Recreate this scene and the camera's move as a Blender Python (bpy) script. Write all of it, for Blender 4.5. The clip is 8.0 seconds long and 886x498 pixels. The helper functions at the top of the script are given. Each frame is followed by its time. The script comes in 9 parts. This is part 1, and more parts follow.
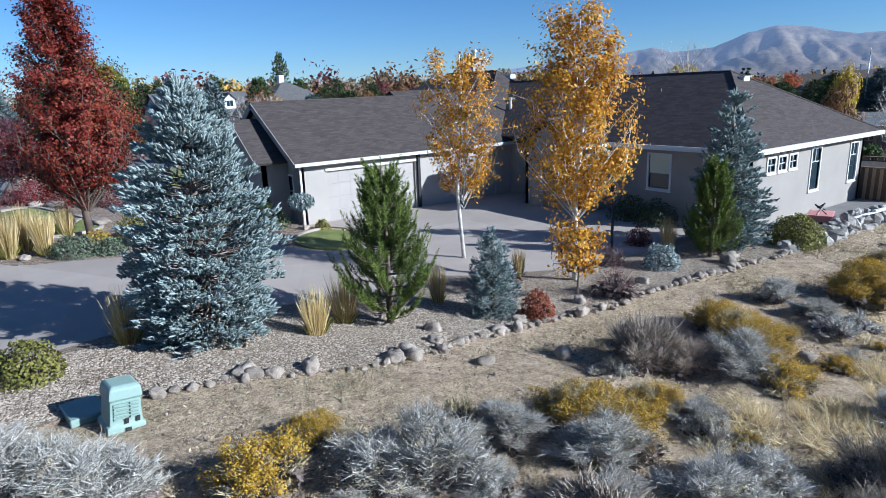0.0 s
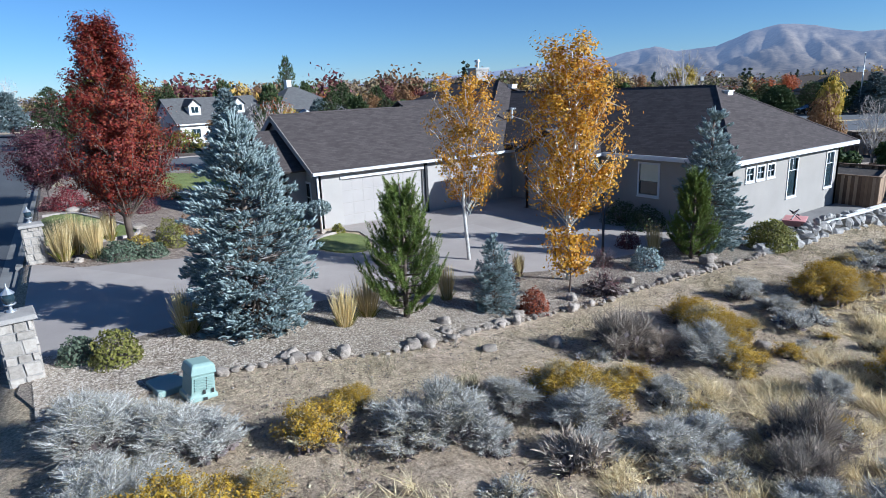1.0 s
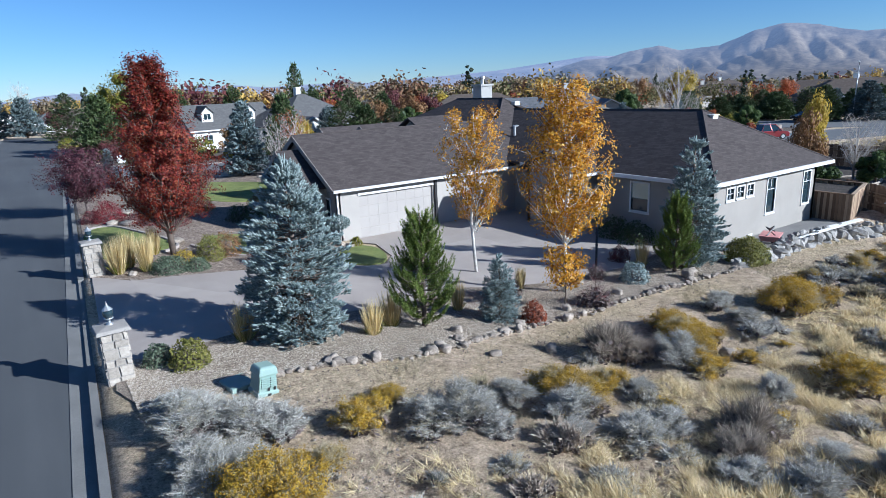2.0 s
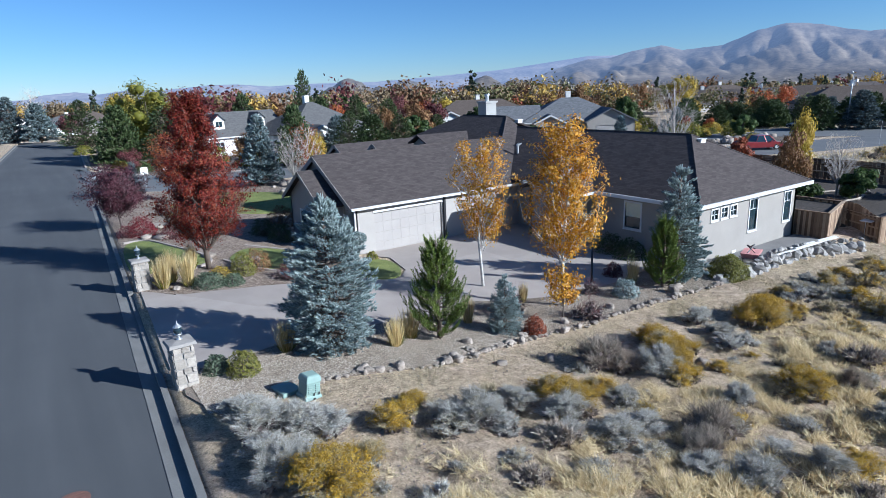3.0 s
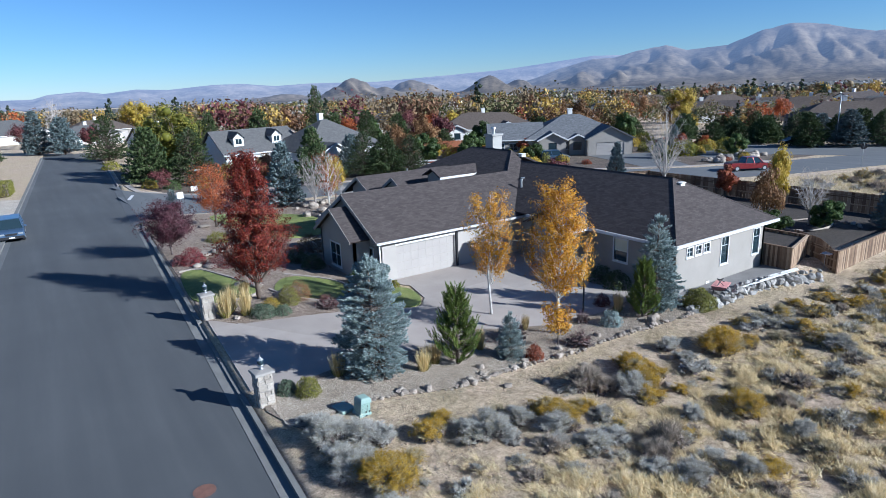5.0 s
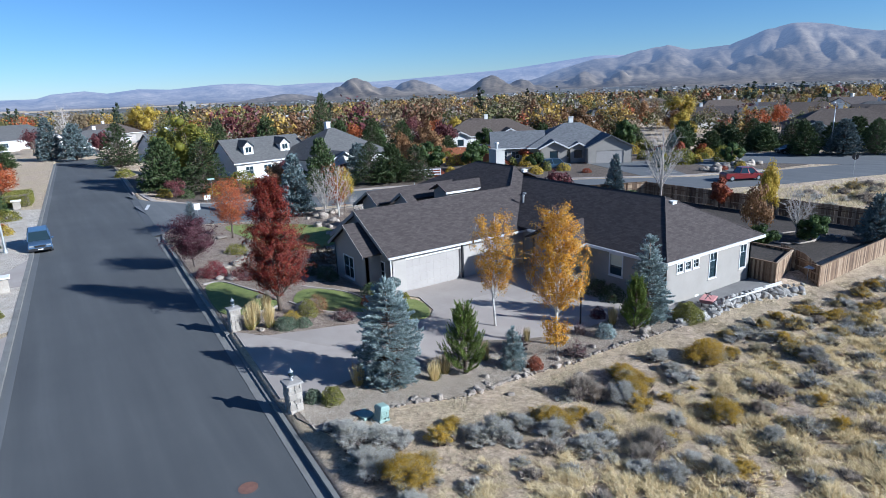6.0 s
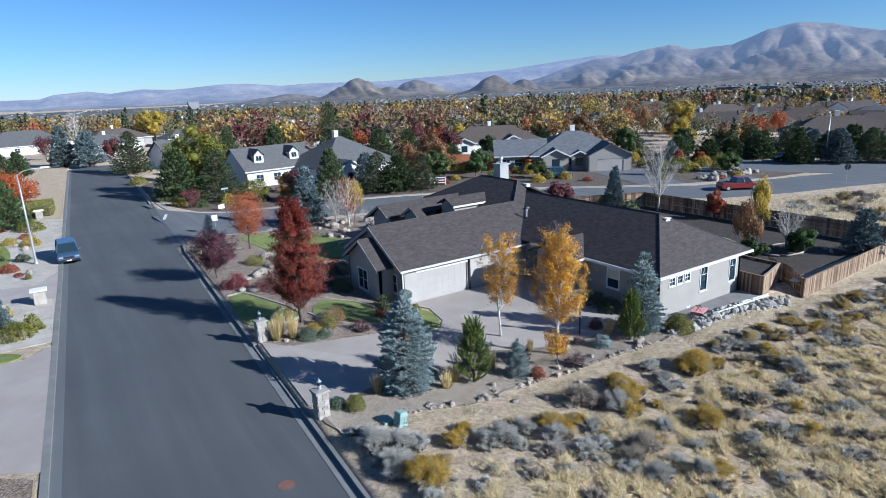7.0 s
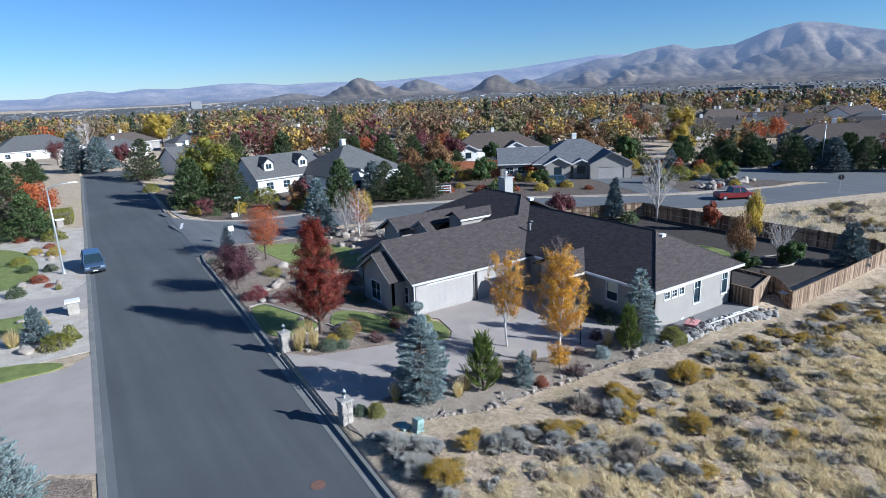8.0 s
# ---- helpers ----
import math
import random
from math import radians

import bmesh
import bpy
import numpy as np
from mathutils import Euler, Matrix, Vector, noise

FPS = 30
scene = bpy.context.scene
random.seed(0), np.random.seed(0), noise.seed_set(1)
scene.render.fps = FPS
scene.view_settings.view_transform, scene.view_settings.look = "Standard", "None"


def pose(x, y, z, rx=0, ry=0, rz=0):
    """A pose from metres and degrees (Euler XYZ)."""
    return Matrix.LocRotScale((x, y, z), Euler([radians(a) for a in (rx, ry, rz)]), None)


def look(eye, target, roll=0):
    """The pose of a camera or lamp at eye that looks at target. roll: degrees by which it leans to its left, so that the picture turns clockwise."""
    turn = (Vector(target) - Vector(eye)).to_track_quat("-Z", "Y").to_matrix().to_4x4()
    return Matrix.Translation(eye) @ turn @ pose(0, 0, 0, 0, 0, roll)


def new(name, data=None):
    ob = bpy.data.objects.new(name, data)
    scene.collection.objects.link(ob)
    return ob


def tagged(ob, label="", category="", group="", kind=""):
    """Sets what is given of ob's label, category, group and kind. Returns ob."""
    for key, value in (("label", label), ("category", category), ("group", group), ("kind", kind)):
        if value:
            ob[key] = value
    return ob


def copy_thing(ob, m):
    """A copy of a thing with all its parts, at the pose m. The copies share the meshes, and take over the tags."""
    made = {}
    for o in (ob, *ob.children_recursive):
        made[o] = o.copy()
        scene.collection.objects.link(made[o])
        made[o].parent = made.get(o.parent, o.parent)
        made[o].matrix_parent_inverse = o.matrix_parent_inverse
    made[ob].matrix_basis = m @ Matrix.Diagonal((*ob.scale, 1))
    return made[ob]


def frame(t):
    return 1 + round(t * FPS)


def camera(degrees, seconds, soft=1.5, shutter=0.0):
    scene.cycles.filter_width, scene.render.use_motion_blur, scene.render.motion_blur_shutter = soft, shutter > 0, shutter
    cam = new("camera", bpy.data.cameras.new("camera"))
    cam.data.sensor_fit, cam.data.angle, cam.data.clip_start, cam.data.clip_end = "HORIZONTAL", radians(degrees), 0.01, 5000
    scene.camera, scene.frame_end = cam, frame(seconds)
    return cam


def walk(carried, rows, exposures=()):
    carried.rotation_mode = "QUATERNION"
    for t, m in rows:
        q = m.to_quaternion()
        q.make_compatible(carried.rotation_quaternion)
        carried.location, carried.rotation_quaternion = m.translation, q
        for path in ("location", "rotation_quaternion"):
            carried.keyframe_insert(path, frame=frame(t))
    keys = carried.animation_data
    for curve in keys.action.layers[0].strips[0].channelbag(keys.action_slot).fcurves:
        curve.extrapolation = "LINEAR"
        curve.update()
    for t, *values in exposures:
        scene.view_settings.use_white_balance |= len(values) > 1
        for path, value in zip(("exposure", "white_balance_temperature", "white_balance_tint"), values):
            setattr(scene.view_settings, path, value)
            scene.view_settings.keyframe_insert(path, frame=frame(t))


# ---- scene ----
cam = camera(72.00, 8.0, soft=0.6)
PATH = [
    (0, (2.123, -11.817, 4.435), (7.620, -3.859, 1.894), -2.33),
    (0.5, (1.501, -12.580, 4.752), (6.980, -4.611, 2.205), -2.40),
    (1, (0.813, -13.432, 5.114), (6.272, -5.451, 2.565), -2.46),
    (1.5, (0.036, -14.357, 5.706), (5.474, -6.363, 3.150), -2.48),
    (3, (-2.422, -17.076, 7.855), (2.969, -9.057, 5.282), -2.36),
    (3.5, (-3.170, -17.972, 8.619), (2.203, -9.941, 6.044), -2.35),
    (4, (-3.919, -18.821, 9.381), (1.442, -10.783, 6.802), -2.34),
    (4.5, (-4.637, -19.656, 10.194), (0.713, -11.611, 7.613), -2.34),
    (6, (-6.913, -22.313, 12.716), (-1.602, -14.245, 10.128), -2.31),
    (6.5, (-7.770, -23.271, 13.576), (-2.477, -15.193, 10.982), -2.35),
    (7, (-8.646, -24.196, 14.495), (-3.366, -16.109, 11.903), -2.37),
    (7.5, (-9.528, -25.076, 15.414), (-4.259, -16.982, 12.821), -2.35),
    (8, (-10.422, -25.954, 16.365), (-5.167, -17.853, 13.763), -2.35),
]
walk(cam, [(t, look(eye, target, roll)) for t, eye, target, roll in PATH], exposures=[(0.0, 0.81, 5330, 7), (8.0, 0.81, 5330, 7)])

# ---- world and sun ----
SUN_AZ, SUN_EL = math.atan2(0.56, -0.83), radians(24.5)   # azimuth from +y towards +x
world = bpy.data.worlds.new("world")
scene.world = world
world.use_nodes = True
wn = world.node_tree.nodes
sky = wn.new("ShaderNodeTexSky")
sky.sky_type, sky.sun_disc = "NISHITA", False
sky.sun_elevation, sky.sun_rotation = SUN_EL, SUN_AZ
sky.altitude, sky.air_density, sky.dust_density, sky.ozone_density = 1400, 1.0, 0.0, 6.5
wn["Background"].inputs["Strength"].default_value = 0.060
world.node_tree.links.new(sky.outputs["Color"], wn["Background"].inputs["Color"])
sun = new("sun", bpy.data.lights.new("sun", "SUN"))
sun.data.energy, sun.data.angle, sun.data.color = 5.0, radians(0.53), (1.0, 0.95, 0.87)
SUN_DIR = Vector((math.sin(SUN_AZ) * math.cos(SUN_EL), math.cos(SUN_AZ) * math.cos(SUN_EL), math.sin(SUN_EL)))
sun.matrix_world = look(SUN_DIR * 100, (0, 0, 0))

# ---- materials ----


def node_mat(name):
    m = bpy.data.materials.new(name)
    m.use_nodes = True
    nt = m.node_tree
    return m, nt, nt.nodes["Principled BSDF"]


def add_noise(nt, vec, scale, detail=4, rough=0.6):
    n = nt.nodes.new("ShaderNodeTexNoise")
    n.inputs["Scale"].default_value, n.inputs["Detail"].default_value, n.inputs["Roughness"].default_value = scale, detail, rough
    if vec is not None:
        nt.links.new(vec, n.inputs["Vector"])
    return n.outputs["Fac"]


def add_ramp(nt, fac, stops):
    r = nt.nodes.new("ShaderNodeValToRGB")
    el = r.color_ramp.elements
    while len(el) < len(stops):
        el.new(0.5)
    for e, (p, c) in zip(el, stops):
        e.position, e.color = p, (*c, 1)
    nt.links.new(fac, r.inputs["Fac"])
    return r.outputs["Color"]


def add_mix(nt, fac, a, b, mode="MIX"):
    n = nt.nodes.new("ShaderNodeMix")
    n.data_type, n.blend_type = "RGBA", mode
    for sock, v in ((n.inputs[0], fac), (n.inputs[6], a), (n.inputs[7], b)):
        if isinstance(v, bpy.types.NodeSocket):
            nt.links.new(v, sock)
        elif isinstance(v, tuple):
            sock.default_value = (*v, 1)
        else:
            sock.default_value = v
    return n.outputs[2]


def add_bump(nt, bsdf, height, strength, dist=0.02):
    b = nt.nodes.new("ShaderNodeBump")
    b.inputs["Strength"].default_value, b.inputs["Distance"].default_value = strength, dist
    nt.links.new(height, b.inputs["Height"])
    nt.links.new(b.outputs["Normal"], bsdf.inputs["Normal"])


def obj_vec(nt):
    return nt.nodes.new("ShaderNodeTexCoord").outputs["Object"]


def add_math(nt, op, a, b):
    n = nt.nodes.new("ShaderNodeMath")
    n.operation = op
    for sock, v in zip(n.inputs, (a, b)):
        if isinstance(v, bpy.types.NodeSocket):
            nt.links.new(v, sock)
        else:
            sock.default_value = v
    return n.outputs[0]


def surface(name, dark, light, big=0.6, fine=30.0, rough=0.8, bump=0.3, metal=0.0, vary=0.0, dist=0.01):
    """Two scales of variation between a dark and a light tone, with fine relief."""
    m, nt, b = node_mat(name)
    v = obj_vec(nt)
    n1, n2 = add_noise(nt, v, big, 3), add_noise(nt, v, fine, 5, 0.7)
    f = add_math(nt, "ADD", add_math(nt, "MULTIPLY", n1, 0.55), add_math(nt, "MULTIPLY", n2, 0.45))
    col = add_ramp(nt, f, [(0.32, dark), (0.68, light)])
    if vary:
        rnd = nt.nodes.new("ShaderNodeObjectInfo").outputs["Random"]
        s = add_ramp(nt, rnd, [(0, (1 - vary,) * 3), (1, (1 + vary * 0.4,) * 3)])
        col = add_mix(nt, 1.0, col, s, "MULTIPLY")
    nt.links.new(col, b.inputs["Base Color"])
    b.inputs["Roughness"].default_value, b.inputs["Metallic"].default_value = rough, metal
    if bump:
        add_bump(nt, b, n2, bump, dist)
    return m


def leaf_mat(name, stops, trans=0.25, rough=0.6, spread=0.25):
    """Foliage: tone differs from leaf to leaf and slowly through the crown, and light shines through."""
    m, nt, b = node_mat(name)
    isl = nt.nodes.new("ShaderNodeNewGeometry").outputs["Random Per Island"]
    n = add_noise(nt, obj_vec(nt), 1.3, 2)
    f = add_math(nt, "ADD", add_math(nt, "MULTIPLY", isl, 0.6), add_math(nt, "MULTIPLY", n, 0.4))
    col = add_ramp(nt, f, [(0.15 + 0.7 * k / max(1, len(stops) - 1), c) for k, c in enumerate(stops)])
    if spread:
        rnd = nt.nodes.new("ShaderNodeObjectInfo").outputs["Random"]
        s = add_ramp(nt, rnd, [(0, (1 - spread,) * 3), (1, (1 + spread * 0.3,) * 3)])
        col = add_mix(nt, 1.0, col, s, "MULTIPLY")
    nt.links.new(col, b.inputs["Base Color"])
    b.inputs["Roughness"].default_value = rough
    b.inputs["Specular IOR Level"].default_value = 0.25
    if trans:
        t = nt.nodes.new("ShaderNodeBsdfTranslucent")
        nt.links.new(col, t.inputs["Color"])
        mix = nt.nodes.new("ShaderNodeMixShader")
        mix.inputs[0].default_value = trans
        nt.links.new(b.outputs[0], mix.inputs[1])
        nt.links.new(t.outputs[0], mix.inputs[2])
        nt.links.new(mix.outputs[0], nt.nodes["Material Output"].inputs["Surface"])
    return m


def streaked_wood(name, dark, mid, light):
    """Old upright boards: each has its own tone, with streaks that run up it."""
    m, nt, b = node_mat(name)
    mp = nt.nodes.new("ShaderNodeMapping")
    mp.inputs["Scale"].default_value = (1, 1, 0.06)
    nt.links.new(obj_vec(nt), mp.inputs["Vector"])
    rnd = nt.nodes.new("ShaderNodeObjectInfo").outputs["Random"]
    n = add_noise(nt, mp.outputs[0], 28, 5, 0.7)
    f = add_math(nt, "ADD", add_math(nt, "MULTIPLY", rnd, 0.5), add_math(nt, "MULTIPLY", n, 0.5))
    nt.links.new(add_ramp(nt, f, [(0.2, dark), (0.48, mid), (0.76, light)]), b.inputs["Base Color"])
    b.inputs["Roughness"].default_value = 0.9
    add_bump(nt, b, n, 0.4, 0.01)
    return m


def ground_mat():
    m, nt, b = node_mat("dry_earth")
    v = obj_vec(nt)
    n1, n2, n3 = add_noise(nt, v, 0.22, 4), add_noise(nt, v, 1.5, 8, 0.78), add_noise(nt, v, 14, 8, 0.8)
    soil = add_ramp(nt, n2, [(0.30, (0.20, 0.145, 0.103)), (0.44, (0.42, 0.322, 0.24)), (0.56, (0.59, 0.468, 0.36)), (0.72, (0.78, 0.655, 0.53))])
    straw = add_ramp(nt, n3, [(0.34, (0.24, 0.175, 0.105)), (0.5, (0.49, 0.39, 0.26)), (0.64, (0.70, 0.585, 0.41))])
    f = add_ramp(nt, add_math(nt, "ADD", add_math(nt, "MULTIPLY", n1, 0.6), add_math(nt, "MULTIPLY", n3, 0.4)), [(0.42, (0, 0, 0)), (0.58, (1, 1, 1))])
    col = add_mix(nt, f, soil, straw)
    bits = add_ramp(nt, add_noise(nt, v, 20, 6, 0.85), [(0.36, (0.22, 0.20, 0.18)), (0.46, (0.85, 0.84, 0.82)), (0.56, (1, 1, 1)), (0.66, (1.6, 1.55, 1.5))])
    col = add_mix(nt, 1.0, col, bits, "MULTIPLY")
    litter = add_ramp(nt, add_noise(nt, v, 4.5, 7, 0.75), [(0.36, (0.55, 0.51, 0.47)), (0.48, (1.0, 0.99, 0.97)), (0.64, (1.25, 1.22, 1.18))])
    col = add_mix(nt, 1.0, col, litter, "MULTIPLY")
    nt.links.new(col, b.inputs["Base Color"])
    b.inputs["Roughness"].default_value = 0.95
    add_bump(nt, b, add_math(nt, "ADD", n2, n3), 1.0, 0.08)
    return m


def asphalt_mat(name="asphalt", k=1.0):
    m, nt, b = node_mat(name)
    v = obj_vec(nt)
    sep = nt.nodes.new("ShaderNodeMapping")
    sep.inputs["Scale"].default_value = (1.0, 0.06, 1)
    nt.links.new(v, sep.inputs["Vector"])
    streak, big, fine = add_noise(nt, sep.outputs[0], 0.75, 4), add_noise(nt, v, 0.12, 4), add_noise(nt, v, 60, 4)
    f = add_math(nt, "ADD", add_math(nt, "MULTIPLY", streak, 0.45), add_math(nt, "ADD", add_math(nt, "MULTIPLY", big, 0.35), add_math(nt, "MULTIPLY", fine, 0.2)))
    col = add_ramp(nt, f, [(0.36, (0.062 * k, 0.064 * k, 0.068 * k)), (0.52, (0.080 * k, 0.083 * k, 0.086 * k)), (0.66, (0.105 * k, 0.107 * k, 0.110 * k))])
    nt.links.new(col, b.inputs["Base Color"])
    b.inputs["Roughness"].default_value = 0.85
    add_bump(nt, b, fine, 0.35, 0.006)
    return m


def gravel_mat(name, tones, scale):
    m, nt, b = node_mat(name)
    v = obj_vec(nt)
    vo = nt.nodes.new("ShaderNodeTexVoronoi")
    vo.inputs["Scale"].default_value = scale
    nt.links.new(v, vo.inputs["Vector"])
    sep = nt.nodes.new("ShaderNodeSeparateColor")
    nt.links.new(vo.outputs["Color"], sep.inputs[0])
    col = add_ramp(nt, sep.outputs[0], [(k / (len(tones) - 1), c) for k, c in enumerate(tones)])
    # shade between the stones, painted as darkening towards each stone's edge
    gap = add_ramp(nt, vo.outputs["Distance"], [(0.25, (1, 1, 1)), (0.75, (0.6, 0.58, 0.56))])
    dirt = add_ramp(nt, add_noise(nt, v, 0.8, 3), [(0.35, (0.8, 0.77, 0.72)), (0.65, (1, 1, 1))])
    nt.links.new(add_mix(nt, 1.0, add_mix(nt, 1.0, col, gap, "MULTIPLY"), dirt, "MULTIPLY"), b.inputs["Base Color"])
    b.inputs["Roughness"].default_value = 0.9
    inv = add_math(nt, "SUBTRACT", 1.0, vo.outputs["Distance"])
    add_bump(nt, b, inv, 0.9, 0.03)
    return m


def shingle_mat(name, dark, light):
    """Asphalt shingles: courses follow the height, tabs run along the slope's level line."""
    m, nt, b = node_mat(name)
    tc = nt.nodes.new("ShaderNodeTexCoord")
    p, nrm = nt.nodes.new("ShaderNodeSeparateXYZ"), nt.nodes.new("ShaderNodeSeparateXYZ")
    nt.links.new(tc.outputs["Object"], p.inputs[0])
    nt.links.new(tc.outputs["Normal"], nrm.inputs[0])
    side = add_math(nt, "GREATER_THAN", add_math(nt, "ABSOLUTE", nrm.outputs["X"], 0), add_math(nt, "ABSOLUTE", nrm.outputs["Y"], 0))
    along = add_math(nt, "ADD", add_math(nt, "MULTIPLY", p.outputs["Y"], side), add_math(nt, "MULTIPLY", p.outputs["X"], add_math(nt, "SUBTRACT", 1.0, side)))
    vec = nt.nodes.new("ShaderNodeCombineXYZ")
    nt.links.new(along, vec.inputs[0])
    nt.links.new(add_math(nt, "MULTIPLY", p.outputs["Z"], 2.15), vec.inputs[1])
    br = nt.nodes.new("ShaderNodeTexBrick")
    br.inputs["Scale"].default_value, br.inputs["Mortar Size"].default_value = 1.0, 0.012
    br.inputs["Brick Width"].default_value, br.inputs["Row Height"].default_value = 0.32, 0.145
    br.inputs["Color1"].default_value, br.inputs["Color2"].default_value, br.inputs["Mortar"].default_value = (0, 0, 0, 1), (1, 1, 1, 1), (0.0, 0.0, 0.0, 1)
    nt.links.new(vec.outputs[0], br.inputs["Vector"])
    st = nt.nodes.new("ShaderNodeMapping")
    st.inputs["Scale"].default_value = (1.4, 2.2, 1)
    nt.links.new(vec.outputs[0], st.inputs["Vector"])
    n1, n2 = add_noise(nt, st.outputs[0], 1.1, 4), add_noise(nt, tc.outputs["Object"], 35, 4)
    bw = nt.nodes.new("ShaderNodeRGBToBW")
    nt.links.new(br.outputs["Color"], bw.inputs[0])
    f = add_math(nt, "ADD", add_math(nt, "MULTIPLY", bw.outputs[0], 0.17), add_math(nt, "ADD", add_math(nt, "MULTIPLY", n1, 0.33), add_math(nt, "MULTIPLY", n2, 0.50)))
    nt.links.new(add_ramp(nt, f, [(0.3, dark), (0.7, light)]), b.inputs["Base Color"])
    b.inputs["Roughness"].default_value = 0.95
    b.inputs["Specular IOR Level"].default_value = 0.2
    add_bump(nt, b, bw.outputs[0], 0.5, 0.012)
    return m


def hill_mat():
    m, nt, b = node_mat("dry_hills")
    v = obj_vec(nt)
    n1, n2 = add_noise(nt, v, 0.0035, 6, 0.65), add_noise(nt, v, 0.03, 8, 0.8)
    f = add_math(nt, "ADD", add_math(nt, "MULTIPLY", n1, 0.6), add_math(nt, "MULTIPLY", n2, 0.4))
    col = add_ramp(nt, f, [(0.40, (0.050, 0.041, 0.032)), (0.5, (0.110, 0.088, 0.064)), (0.62, (0.21, 0.168, 0.12))])
    nt.links.new(col, b.inputs["Base Color"])
    b.inputs["Roughness"].default_value = 1.0
    b.inputs["Specular IOR Level"].default_value = 0.0
    # the far backdrop glows a little: blue air haze painted as emission, growing with distance
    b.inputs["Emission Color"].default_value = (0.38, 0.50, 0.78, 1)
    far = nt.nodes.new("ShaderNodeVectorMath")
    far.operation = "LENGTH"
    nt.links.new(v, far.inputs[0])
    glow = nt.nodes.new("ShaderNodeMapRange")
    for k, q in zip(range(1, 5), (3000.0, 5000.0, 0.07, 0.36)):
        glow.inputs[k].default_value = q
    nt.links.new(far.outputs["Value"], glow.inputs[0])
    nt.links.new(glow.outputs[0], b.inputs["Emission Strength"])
    return m


def glass_mat(name, tint):
    m, nt, b = node_mat(name)
    b.inputs["Base Color"].default_value = (*tint, 1)
    b.inputs["Roughness"].default_value, b.inputs["Specular IOR Level"].default_value = 0.06, 0.6
    return m


